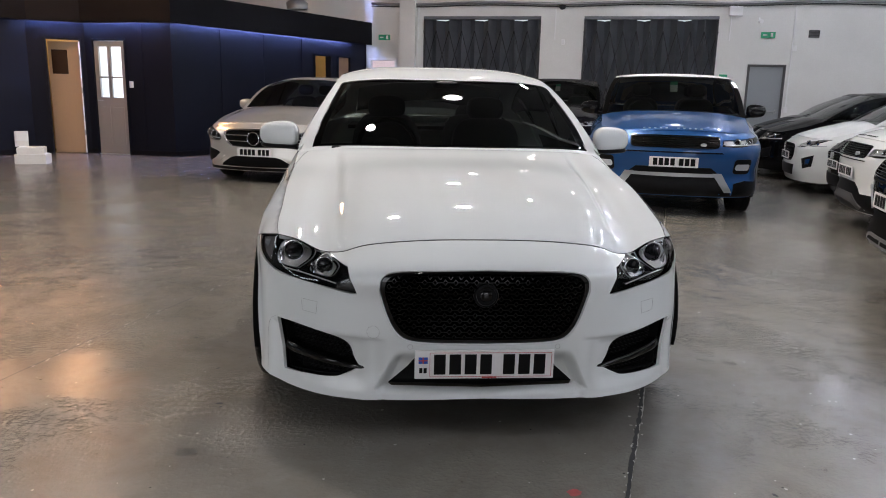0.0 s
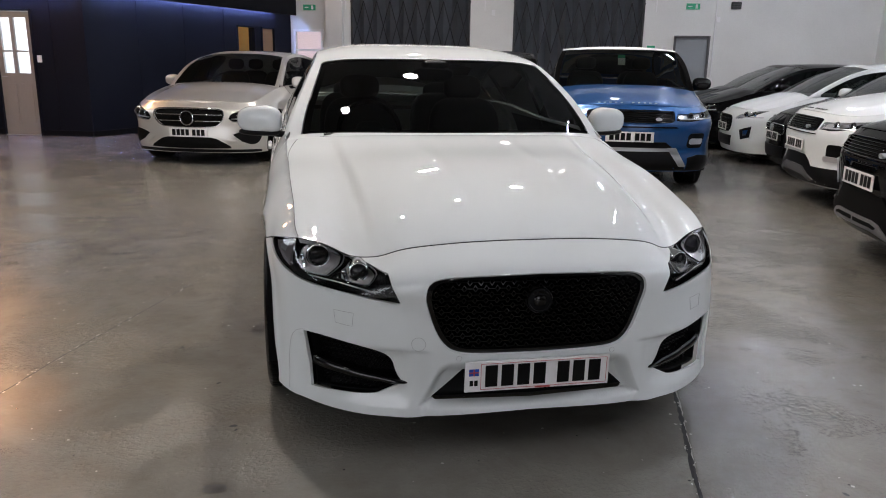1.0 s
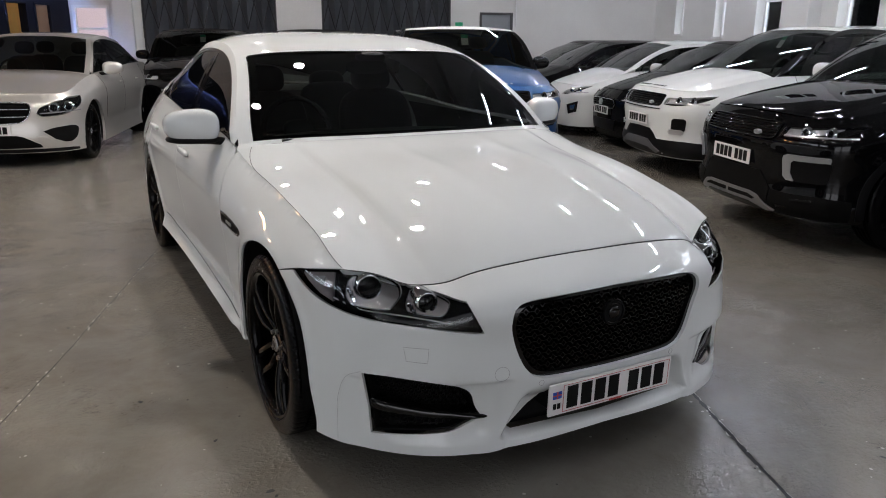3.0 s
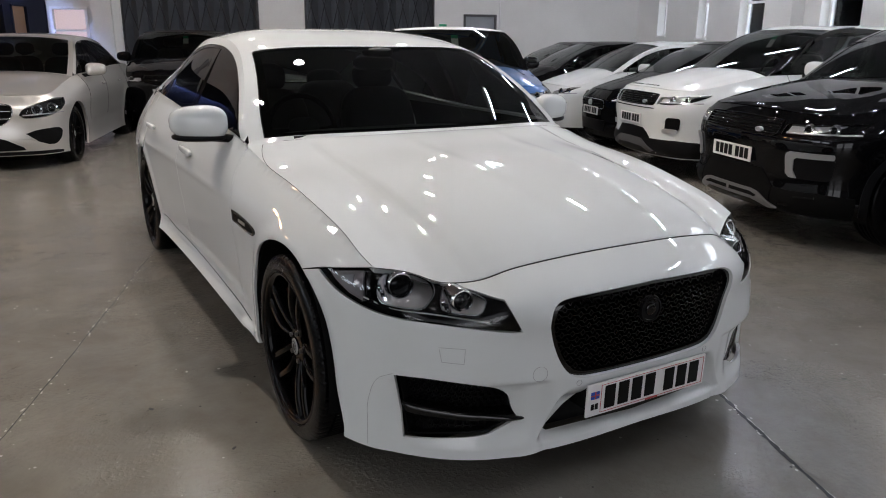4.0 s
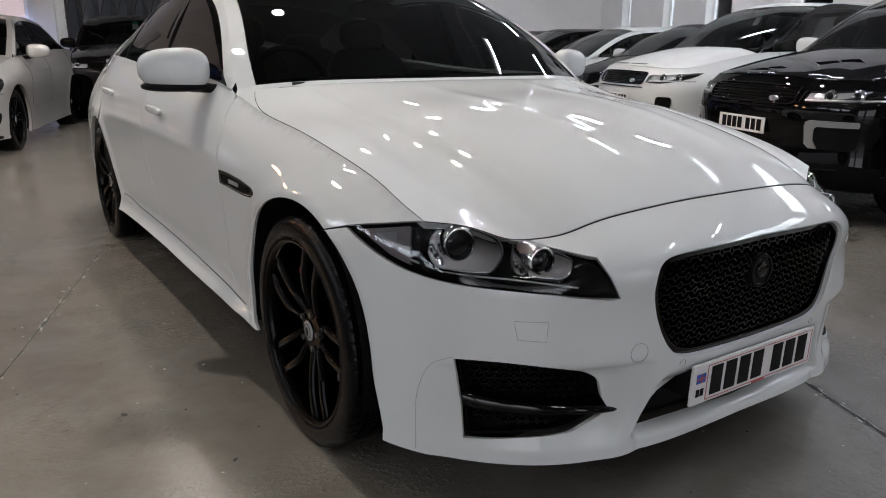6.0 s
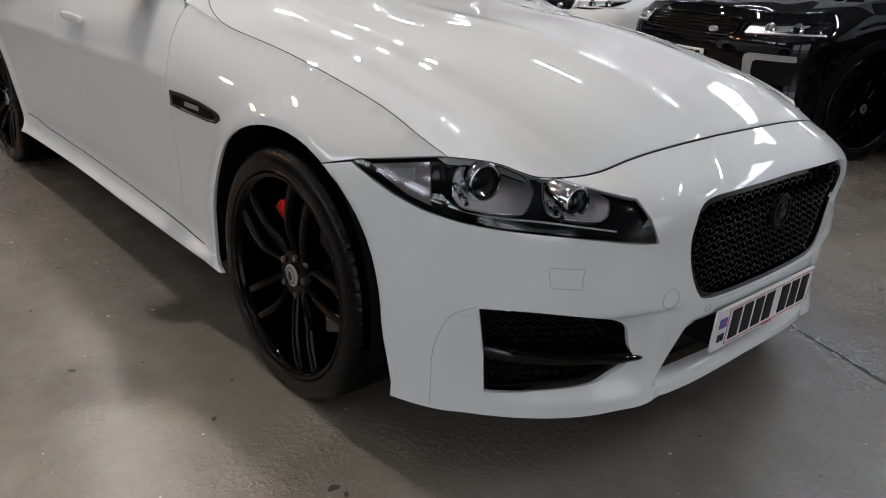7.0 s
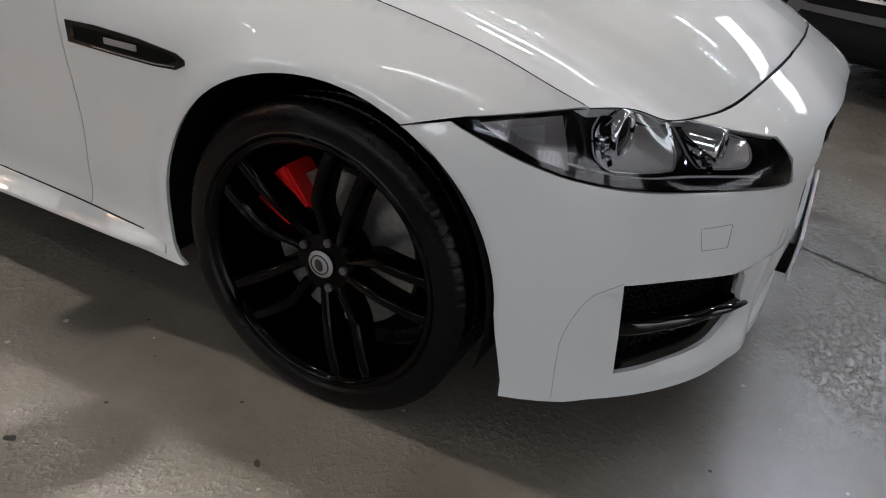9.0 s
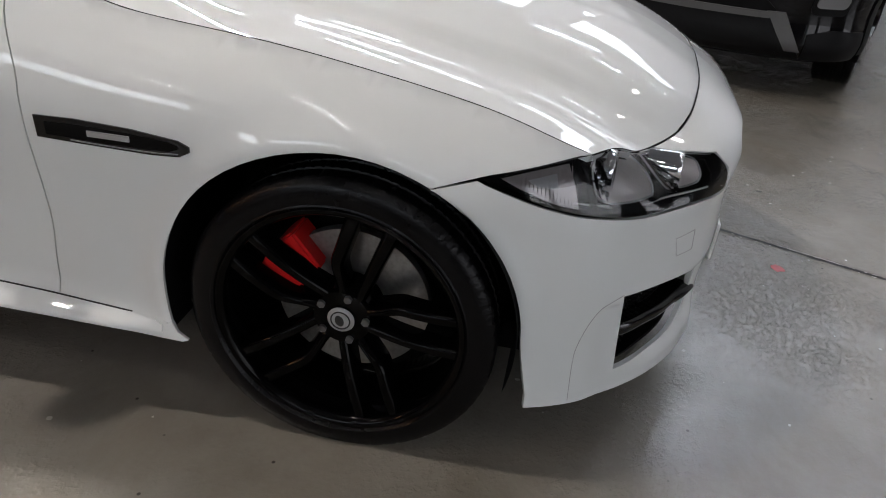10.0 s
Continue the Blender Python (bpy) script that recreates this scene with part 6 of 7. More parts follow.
SUV = dict(kind="suv", L=4.37, W=1.90, H=1.63, zn=0.955, zb=1.10, axle=0.87, base=2.66, rad=0.36, plate_z=0.62, cladding=0.40)
SUV_LAMP = [(0.50, 0.80), (0.66, 0.795), (0.86, 0.82), (1.05, 0.875), (1.12, 0.905), (1.02, 0.90), (0.85, 0.888), (0.66, 0.875), (0.52, 0.87)]
SUV_GRILLE = ([(0, 0.905), (0.35, 0.90), (0.475, 0.89), (0.465, 0.80), (0.43, 0.785), (0, 0.78)], 5, (0.30, 0.815, 0.032, M_SILVERTRIM, 0.55), M_GLOSSBLACK)


def rounded(s0, s1, z0, z1, r, lean=0.0):
    """A rectangle with rounded corners; lean shifts its upper side outwards."""
    out = []
    for cx, cz, t0 in ((s1 - r, z0 + r, -90), (s1 - r, z1 - r, 0), (s0 + r, z1 - r, 90), (s0 + r, z0 + r, 180)):
        for t in np.radians(t0 + np.linspace(0, 90, 5)):
            z = cz + r * math.sin(t)
            out.append((cx + r * math.cos(t) + lean * (z - z0) / (z1 - z0), z))
    return out[::-1]


def suv_trim(skid, fogm):
    return dict(
        dark=[([(0, 0.565), (0.40, 0.565), (0.46, 0.52), (0.62, 0.31), (0.66, 0.25), (0, 0.25)], M_SATIN, "lower_intake"),
              (rounded(0.64, 0.85, 0.505, 0.665, 0.035, 0.015), M_SATIN, "fog_recess"),
              ([(0.66, 0.40), (0.80, 0.43), (1.05, 0.41), (1.05, 0.25), (0.66, 0.25)], M_SATIN, "corner_cladding"),
              ([(0, 0.735), (0.50, 0.735), (0.52, 0.72), (0, 0.72)], M_SHADOW, "bumper_slot")],
        bright=[([(0.42, 0.505), (0.52, 0.505), (0.64, 0.30), (0.56, 0.30)], skid, "skid_plate_side"),
                ([(0, 0.50), (0.46, 0.50), (0.44, 0.465), (0, 0.46)], skid, "skid_plate"),
                (rounded(0.66, 0.83, 0.545, 0.610, 0.025, 0.01), fogm, "fog_lamp")])


ROW = -109.2
P = lambda u, v: tuple((BUILD @ Vector((u, v, 0))).xy)
parked_car("suv_car", "bright metallic blue compact SUV with a white roof and black wheels", pose(2.80, 5.36, 0, 0, 0, -18.5), P_BLUE, P_WHITE, lamp=SUV_LAMP, grille=SUV_GRILLE, bars=M_SILVERTRIM, mirror=P_BLACK, **suv_trim(M_SILVERTRIM, M_GUIDE), **SUV)
parked_car("suv_car", "gloss black compact SUV with a bright skid plate", pose(3.13, 2.27, 0, 0, 0, ROW), P_BLACK, lamp=SUV_LAMP, grille=SUV_GRILLE, steps=0.05,
           dark=[([(0, 0.54), (0.34, 0.54), (0.42, 0.46), (0.46, 0.42), (0.46, 0.30), (0, 0.30)], M_SHADOW, "lower_intake"), ([(0.47, 0.42), (0.62, 0.415), (0.80, 0.42), (1.05, 0.40), (1.05, 0.25), (0.47, 0.25)], M_SHADOW, "corner_cladding"),
                 ([(0, 0.765), (0.46, 0.765), (0.47, 0.75), (0, 0.75)], M_SHADOW, "bumper_slot"), (rounded(0.61, 0.885, 0.505, 0.665, 0.035, 0.018), M_SATIN, "intake_recess")],
           bright=[([(0.0, 0.375), (0.28, 0.375), (0.36, 0.36), (0.43, 0.315), (0.52, 0.262), (0.44, 0.252), (0.36, 0.28), (0.28, 0.298), (0, 0.298)], M_DULLTRIM, "skid_plate"),
                   ([(0.575, 0.535), (0.572, 0.650), (0.580, 0.678), (0.605, 0.690), (0.885, 0.690), (0.892, 0.675), (0.888, 0.655), (0.655, 0.652), (0.635, 0.635), (0.630, 0.560), (0.660, 0.508), (0.605, 0.508)], M_SILVERTRIM, "fog_trim")],
           over=[([(0.02, 0.352), (0.27, 0.352), (0.345, 0.330), (0.33, 0.318), (0.27, 0.325), (0.02, 0.325)], M_SHADOW, "skid_slot"), ([(0.66, 0.385), (0.80, 0.392), (0.80, 0.380), (0.66, 0.372)], M_SATIN, "cladding_groove")], **SUV)
parked_car("suv_car", "white compact SUV with grey lower cladding", pose(4.40, 4.72, 0, 0, 0, ROW), P_WHITE, lamp=SUV_LAMP, grille=SUV_GRILLE, bars=M_SATIN,
           dark=[([(0, 0.535), (0.27, 0.527), (0.35, 0.475), (0.41, 0.425), (0.80, 0.432), (1.05, 0.42), (1.05, 0.25), (0, 0.25)], M_SATIN, "bumper_cladding"), (rounded(0.635, 0.805, 0.525, 0.665, 0.035, 0.02), M_SHADOW, "fog_recess"), ([(0, 0.755), (0.46, 0.755), (0.47, 0.745), (0, 0.745)], M_SHADOW, "bumper_slot")],
           bright=[(rounded(0.605, 0.795, 0.497, 0.548, 0.024, 0.0), M_SILVERTRIM, "fog_lamp"), ([(0, 0.415), (0.26, 0.410), (0.36, 0.365), (0.50, 0.295), (0.43, 0.268), (0.30, 0.325), (0, 0.335)], M_GREYPLASTIC, "skid_plate")], wheels=M_SILVERTRIM, **SUV)
parked_car("suv_car", "gloss black SUV with dark cladding beside the row", pose(*P(2.40, 0.62), 0, 0, 0, ROW), P_BLACK, lamp=SUV_LAMP, grille=SUV_GRILLE, wheels=M_SILVERTRIM, **suv_trim(M_GREYPLASTIC, M_DULLTRIM), **SUV)
HATCH_LAMP = [(0.50, 0.655), (0.60, 0.66), (0.78, 0.70), (0.98, 0.765), (1.05, 0.785), (0.92, 0.78), (0.70, 0.745), (0.55, 0.71)]
HT = dict(kind="hatch", L=4.05, W=1.74, H=1.47, zn=0.80, zb=0.98, axle=0.83, base=2.49, rad=0.315, plate_z=0.52, cowl=1.0)
H_DARK = [([(0, 0.40), (0.42, 0.40), (0.38, 0.25), (0, 0.25)], M_SATIN, "lower_intake"), ([(0.62, 0.50), (0.82, 0.56), (0.80, 0.40), (0.66, 0.36)], M_SATIN, "fog_recess")]
parked_car("hatchback_car", "white small hatchback with black grille", pose(5.70, 8.25, 0, 0, 0, ROW), P_WHITE, lamp=HATCH_LAMP, grille=([(0, 0.70), (0.35, 0.69), (0.42, 0.64), (0.36, 0.50), (0.30, 0.46), (0, 0.45)], 4, None, M_GLOSSBLACK), dark=H_DARK, bright=[([(0.69, 0.49), (0.78, 0.51), (0.76, 0.43), (0.70, 0.42)], M_CHROME, "fog_lamp")], **HT)
parked_car("hatchback_car", "black small hatchback between two white cars", pose(5.42, 6.60, 0, 0, 0, ROW), P_BLACK, lamp=HATCH_LAMP, grille=([(0, 0.68), (0.35, 0.67), (0.40, 0.62), (0.36, 0.56), (0, 0.55)], 3, (0, 0.63, 0.04, M_SILVERTRIM, 1), M_CHROME), dark=H_DARK, **HT)
for u, v in ((2.75, 11.5), (2.95, 13.25)):
    parked_car("hatchback_car", "black hatchback parked nose out in the row", pose(*P(u, v), 0, 0, 0, ROW), P_BLACK, lamp=HATCH_LAMP, grille=([(0, 0.68), (0.35, 0.67), (0.40, 0.60), (0.36, 0.52), (0, 0.51)], 3, (0, 0.62, 0.04, M_SILVERTRIM, 1), M_CHROME), dark=H_DARK, **HT)
M_LAMP = [(0.535, 0.615), (0.60, 0.578), (0.78, 0.590), (0.96, 0.645), (1.12, 0.745), (1.15, 0.790), (1.02, 0.790), (0.84, 0.765), (0.68, 0.725), (0.57, 0.675)]
parked_car("saloon_car", "silver saloon with a chrome-barred grille by the dark wall", pose(-2.18, 7.95, 0, 0, 0, -18.5), P_SILVER, lamp=M_LAMP, kind="sedan", L=4.85, W=1.87, H=1.515, zn=0.835, zb=0.995, axle=0.82, shine=False, base=2.92, rad=0.335, plate_z=0.435, cowl=1.24, tint=G_SCREEN, steps=0.05,
           grille=([(0, 0.750), (0.37, 0.745), (0.470, 0.715), (0.48, 0.66), (0.42, 0.555), (0.34, 0.515), (0, 0.505)], 2, (0, 0.625, 0.088, M_GLOSSBLACK, 1), M_CHROME),
           dark=[([(0, 0.375), (0.30, 0.375), (0.38, 0.355), (0.54, 0.265), (0.56, 0.235), (0, 0.225)], M_SHADOW, "lower_intake"), (flow([(0.58, 0.415), (0.70, 0.452), (0.92, 0.470), (0.99, 0.430), (0.96, 0.350), (0.86, 0.285), (0.76, 0.285), (0.66, 0.355)], 24), M_SHADOW, "corner_intake"), ([(0, 0.215), (0.9, 0.215), (1.0, 0.205), (1.0, 0.18), (0, 0.175)], M_SATIN, "splitter")],
           bright=[([(0.50, 0.365), (0.62, 0.352), (0.80, 0.285), (0.80, 0.265), (0.60, 0.300)], P_SILVER, "bumper_blade")])
parked_car("suv_car", "black SUV parked behind the silver saloon", pose(*P(-2.75, 10.6), 0, 0, 0, -18.5), P_BLACK, lamp=SUV_LAMP, grille=SUV_GRILLE, **SUV)
parked_car("suv_car", "black SUV facing out before the folding shutters", pose(*P(-0.75, 10.2), 0, 0, 0, -18.5), P_DARKGREY, lamp=SUV_LAMP, grille=SUV_GRILLE, **SUV)


# ---- the office block, shutters, doors and fittings ----
def seg_frame(a, b):
    d = Vector((b[0] - a[0], b[1] - a[1], 0))
    return BUILD @ Matrix.Translation((a[0], a[1], 0)) @ Matrix.Rotation(math.atan2(d.y, d.x), 4, "Z"), d.length


OFFICE_Z = 2.42
openings = {1: [(0.28, 0.90)], 2: [(0.14, 0.87)], 3: [(4.00, 4.62), (4.86, 5.36)]}
office_segs = [((-11.6, 6.2), (-10.30, 9.46)), ((-10.30, 9.46), (-9.50, 10.02)), ((-9.50, 10.02), (-7.69, 10.04)), ((-7.69, 10.04), (-5.86, 15.78))]
for i, (a, b) in enumerate(office_segs):
    fm, ln = seg_frame(a, b)
    holes = [(x0, x1, 0.0, 2.16 if i < 3 else 2.12) for x0, x1 in openings.get(i, [])]
    tagged(obj("office_wall", plate_wall((0, ln, 0, 2.95), holes, 0.12, Matrix.Identity(4)), M_BLUE, m=fm), "midnight blue painted office partition wall", "wall", kind="structure")
    tagged(obj("office_fascia", box(-0.11 if i == 3 else -0.02, ln + (0.11 if i == 2 else 0.02), -0.16, -0.125, OFFICE_Z + 0.02, 2.98), M_FASCIA, m=fm), "black fascia board over a hidden light strip", "fascia", kind="structure")
    if i:
        tagged(obj("led_strip", box(0.10, ln - (0.7 if i == 3 else 0.18), -0.06, -0.03, OFFICE_Z + 0.085, OFFICE_Z + 0.10), M_LED, m=fm), "glowing blue LED strip hidden behind the black fascia", "light strip")
    # panel joints and skirting
    for k in range(1, int(ln / 1.2) + 1):
        x = k * 1.2
        if all(not (x0 - 0.1 < x < x1 + 0.1) for x0, x1 in openings.get(i, [])):
            tagged(obj("wall_batten", box(x - 0.012, x + 0.012, -0.010, -0.002, 0.1, OFFICE_Z), M_BLUE, m=fm), "thin dark blue wall batten", "trim", kind="structure")
    xs = [0.0] + [q for o in openings.get(i, []) for q in o] + [ln]
    for x0, x1 in zip(xs[::2], xs[1::2]):
        tagged(obj("baseboard", box(x0, x1, -0.02, -0.002, 0.0, 0.10, bevel=0.004), M_FASCIA, m=fm), "black skirting board", "baseboard", kind="structure")
M_YELLOW = material("warm_painted_room", (0.62, 0.45, 0.22), 0.6, stain=0.05)
M_ROOMLAMP = material("room_ceiling_lamp", (1, 1, 1), emit=(1.0, 0.85, 0.6), power=9.0)
# small rooms behind the openings: a back wall, floor-to-ceiling sides and a ceiling lamp
for i, x0, x1, mat in ((1, 0.10, 0.96, M_YELLOW), (2, 0.05, 1.05, M_WHITE), (3, 3.7, 5.55, M_YELLOW)):
    fm, ln = seg_frame(*office_segs[i])
    bm = box(x0, x1, 1.3, 1.36, 0, 2.6)
    box(x0 - 0.05, x0, 0.125, 1.36, 0, 2.6, bm=bm), box(x1, x1 + 0.05, 0.125, 1.36, 0, 2.6, bm=bm), box(x0, x1, 0.125, 1.36, 2.6, 2.65, bm=bm)
    tagged(obj("side_room", bm, mat, m=fm), "small lit room behind the doorway", "room", kind="structure")
    tagged(obj("room_lamp", box((x0 + x1) / 2 - 0.2, (x0 + x1) / 2 + 0.2, 0.5, 0.9, 2.54, 2.595, bevel=0.01), M_ROOMLAMP, m=fm), "lit square ceiling lamp in the side room", "lamp")


def frame_parts(door, x0, x1, z1, mat, t=0.05):
    for q in ((x0, x0 + t, 0, z1), (x1 - t, x1, 0, z1), (x0 + t, x1 - t, z1 - t, z1)):
        obj("door_frame", box(q[0], q[1], -0.03, 0.14, q[2], q[3], bevel=0.004), mat, door)


# door one: a pale door standing open into the room
fm, ln = seg_frame(*office_segs[1])
d1 = empty("door_1", fm, "pale door standing open in a dark frame", "door", kind="structure")
frame_parts(d1, 0.28, 0.90, 2.16, M_BLUE, 0.03)
leaf = obj("door_leaf", box(0, 0.58, 0, 0.04, 0.01, 2.10, bevel=0.004), material("cream_door_paint", (0.42, 0.30, 0.19), 0.45, grain=0.03), d1, "pale cream door leaf", m=pose(0.87, 0.10, 0, 0, 0, 158))
obj("door_vision_panel", box(0.22, 0.52, -0.006, 0.046, 1.5, 1.95), material("dark_brown_pane", (0.035, 0.02, 0.012), 0.25), leaf)
obj("door_edge_strip", box(0.865, 0.885, -0.038, -0.031, 0.02, 2.1), M_WHITE, d1)
for z in (0.4, 1.2, 1.8):
    obj("hinge", rod((0.872, -0.045, z - 0.05), (0.872, -0.045, z + 0.05), 0.012, 8), M_STEEL, d1)
# door two: grey panelled door with two tall glazed lights
fm, ln = seg_frame(*office_segs[2])
d2 = empty("door_2", fm, "grey panelled door with two tall glazed lights", "door", kind="structure")
frame_parts(d2, 0.14, 0.87, 2.16, M_BLUE, 0.03)
M_DOOR2 = material("pale_grey_door_paint", (0.24, 0.225, 0.21), 0.42, grain=0.03)
obj("door_leaf", plate_wall((0.17, 0.84, 0.01, 2.12), [(0.255, 0.445, 1.08, 2.02), (0.505, 0.745, 1.08, 2.02)], 0.045, Matrix.Translation((0, 0.02, 0))), M_DOOR2, d2)
for x0, x1 in ((0.255, 0.445), (0.505, 0.745)):
    obj("door_glass", box(x0, x1, 0.035, 0.045, 1.08, 2.02), G_LAMP, d2)
    obj("glazing_bar", box(x0, x1, 0.012, 0.055, 1.44, 1.47), M_DOOR2, d2)
    obj("door_panel", box(x0, x1, 0.008, 0.02, 0.2, 0.9, bevel=0.006), M_DOOR2, d2)
obj("door_threshold", box(0.17, 0.84, -0.02, 0.10, 0.0, 0.012), M_SILVERTRIM, d2)
h = obj("door_handle", rod((0.235, -0.04, 1.02), (0.34, -0.04, 1.02), 0.009, 8), M_STEEL, d2)
tagged(obj("door_glow_panel", box(0.1, 1.0, 1.22, 1.28, 1.0, 2.1), M_DAY, m=fm), "bright window at the end of the side room", "window", kind="structure")
tagged(obj("door_release", box(0.93, 0.99, -0.05, 0.0, 1.27, 1.39, bevel=0.01), M_WHITE, m=fm), "white door release box on the dark wall", "switch box")
# third partition: pale doors in the long side
fm, ln = seg_frame(*office_segs[3])
for n, (x0, x1) in enumerate(openings[3]):
    dd = empty("door_%d" % (3 + n), fm, "open doorway to a warm lit room" if n == 0 else "brown door beside the lit doorway", "door", kind="structure")
    frame_parts(dd, x0, x1, 2.12, M_BLUE, 0.03)
    if n:
        obj("door_leaf", box(x0 + 0.03, x1 - 0.03, 0.03, 0.07, 0.01, 2.09), material("brown_door_paint", (0.28, 0.17, 0.10), 0.45, grain=0.04), dd)

# folding shutters: tall pleated leaves with a lattice gate in front
lattice = material("dark_lattice_steel", (0.035, 0.035, 0.038), 0.5, metal=0.3)


def shutter(name, u0, u1, z1, n):
    s = empty(name, uv(u0, 15.8), "dark grey folding shutter with pleated leaves and a lattice gate", "shutter", "folding shutters", kind="structure")
    w = u1 - u0
    for i in range(n):
        a, b = w * i / n, w * (i + 1) / n
        mid = a + (b - a) * 0.56
        for k, (p, q, y0, y1) in enumerate(((a, mid, 0.02, 0.24), (mid, b, 0.24, 0.02))):
            bm = bmesh.new()
            v = [bm.verts.new(c) for c in ((p, y0, 0.02), (q, y1, 0.02), (q, y1, z1 - 0.062 - 0.035 * (i % 3 == 1)), (p, y0, z1 - 0.062 - 0.035 * (i % 3 == 1)))]
            bm.faces.new(v)
            bmesh.ops.solidify(bm, geom=bm.faces[:], thickness=0.012)
            obj("shutter_leaf", bm, M_CONCERT, s)
    obj("shutter_head", box(0, w, 0.005, 0.25, z1 - 0.07, z1), M_CONCERT, s)
    for k in range(n):
        a, b = w * k / n, w * (k + 1) / n
        for p, q in (((a, 0.0), (b, 1.15)), ((a, 1.15), (b, 0.0))):
            for base in (0.35, 1.65):
                obj("lattice_bar", rod((p[0], 0.0, base + p[1]), (q[0], 0.0, base + q[1]), 0.011, 6), lattice, s)
    for x in (0.03, w - 0.03):
        obj("gate_post", box(x - 0.02, x + 0.02, -0.02, 0.03, 0, z1 - 0.08), lattice, s)
    tagged(obj("daylight_backdrop", box(0.02, w - 0.02, 0.27, 0.29, 0.0, z1 - 0.005), M_DIMDAY, m=uv(u0, 15.8)), "daylight beyond the shutter", "backdrop", kind="structure")
    return s


shutter("folding_shutter", -4.38, -1.49, 3.14, 9)
shutter("folding_shutter", -0.48, 2.53, 3.14, 10)
# grey steel door
d5 = empty("door_5", uv(3.23, 15.8), "grey steel fire door with a push bar", "door", kind="structure")
for q in ((0, 0.05, 0, 2.09), (0.76, 0.81, 0, 2.09), (0.05, 0.76, 2.04, 2.09)):
    obj("door_frame", box(q[0], q[1], -0.03, 0.12, q[2], q[3], bevel=0.004), M_GREYPLASTIC, d5)
obj("door_leaf", box(0.05, 0.76, 0.03, 0.08, 0.01, 2.04), M_DOORGREY, d5)
obj("push_bar", rod((0.10, -0.03, 1.05), (0.71, -0.03, 1.05), 0.018, 8), M_STEEL, d5)
for x in (0.12, 0.69):
    obj("bar_bracket", box(x - 0.025, x + 0.025, -0.04, 0.03, 1.0, 1.10), M_STEEL, d5)
# far doorway with daylight
d6 = empty("door_6", uv(-5.80, 15.8), "white framed glazed doorway to daylight", "door", kind="structure")
for q in ((0, 0.06, 0, 2.13), (0.69, 0.75, 0, 2.13), (0.06, 0.69, 2.07, 2.13), (0.06, 0.69, 1.62, 1.66)):
    obj("door_frame", box(q[0], q[1], -0.03, 0.10, q[2], q[3]), M_WHITE, d6)
obj("door_glass", box(0.06, 0.69, 0.04, 0.05, 0.02, 2.07), G_LAMP, d6)
M_PINK = material("brick_and_sky_beyond", (0.6, 0.5, 0.5), emit=(1.0, 0.78, 0.82), power=0.7)
tagged(obj("daylight_backdrop", box(-0.4, 1.2, 0.9, 0.95, 0, 2.6), M_PINK, m=uv(-5.80, 15.8)), "pale daylight beyond the doorway", "backdrop", kind="structure")
# windows in the side wall
for n, (v0, v1, z0, z1) in enumerate(((14.35, 14.75, 1.62, 2.45), (12.6, 13.0, 1.55, 2.45), (10.72, 11.5, 1.47, 2.6), (8.28, 9.2, 1.47, 2.6), (6.1, 7.0, 1.47, 2.6), (3.9, 4.8, 1.47, 2.6))):
    wd = empty("window_%d" % (n + 1), uv(7.7, 0), "white framed window in a deep white reveal", "window", kind="structure")
    for q in ((v0, v0 + 0.05, z0, z1), (v1 - 0.05, v1, z0, z1), (v0 + 0.05, v1 - 0.05, z0, z0 + 0.05), (v0 + 0.05, v1 - 0.05, z1 - 0.05, z1), (v0 + 0.05, v1 - 0.05, z0 + 0.72, z0 + 0.76)):
        obj("window_frame", box(0.17, 0.23, q[0], q[1], q[2], q[3]), M_WHITE, wd)
    obj("pane", box(0.195, 0.205, v0 + 0.05, v1 - 0.05, z0 + 0.05, z1 - 0.05), G_LAMP, wd).visible_shadow = False
    obj("window_sill", box(-0.03, 0.17, v0 - 0.02, v1 + 0.02, z0 - 0.03, z0 + 0.005), M_WHITE, wd)
tagged(obj("daylight_backdrop", box(0.9, 0.95, 1.5, 22.0, 0.2, 3.7), M_DAY, m=uv(7.7, 0)), "bright overcast daylight outside the windows", "backdrop", kind="structure")


def high_window(n, base, v0, v1, z0, z1):
    """A long window high in a wall; base puts its own x out through the wall."""
    wd = empty("window_%d" % n, base, "long high window of white framed panes", "window", kind="structure")
    for q in ((v0, v1, z0, z0 + 0.05), (v0, v1, z1 - 0.05, z1)):
        obj("window_frame", box(0.17, 0.23, q[0], q[1], q[2], q[3]), M_WHITE, wd)
    for k in range(6):
        v = v0 + 0.025 + (v1 - v0 - 0.05) * k / 5
        obj("window_frame", box(0.172, 0.228, v - 0.025, v + 0.025, z0 + 0.05, z1 - 0.05), M_WHITE, wd)
        if k < 5:
            obj("pane", box(0.195, 0.205, v + 0.03, v + (v1 - v0 - 0.05) / 5 - 0.03, z0 + 0.05, z1 - 0.05), G_LAMP, wd).visible_shadow = False
    tagged(obj("daylight_backdrop", box(0.5, 0.55, v0 - 0.4, v1 + 0.4, z0 - 0.4, z1 + 0.4), M_HIGHDAY, m=base), "bright overcast daylight outside the high window", "backdrop", kind="structure")


for n, (a, b) in enumerate(high_lights):
    high_window(n + 7, uv(7.7, 0), -b, -a, 4.5, 5.4)
for n, (a, b) in enumerate(west_lights):
    high_window(n + 10, uv(-13.0, 0, 0, 180), -b, -a, 3.9, 5.4)
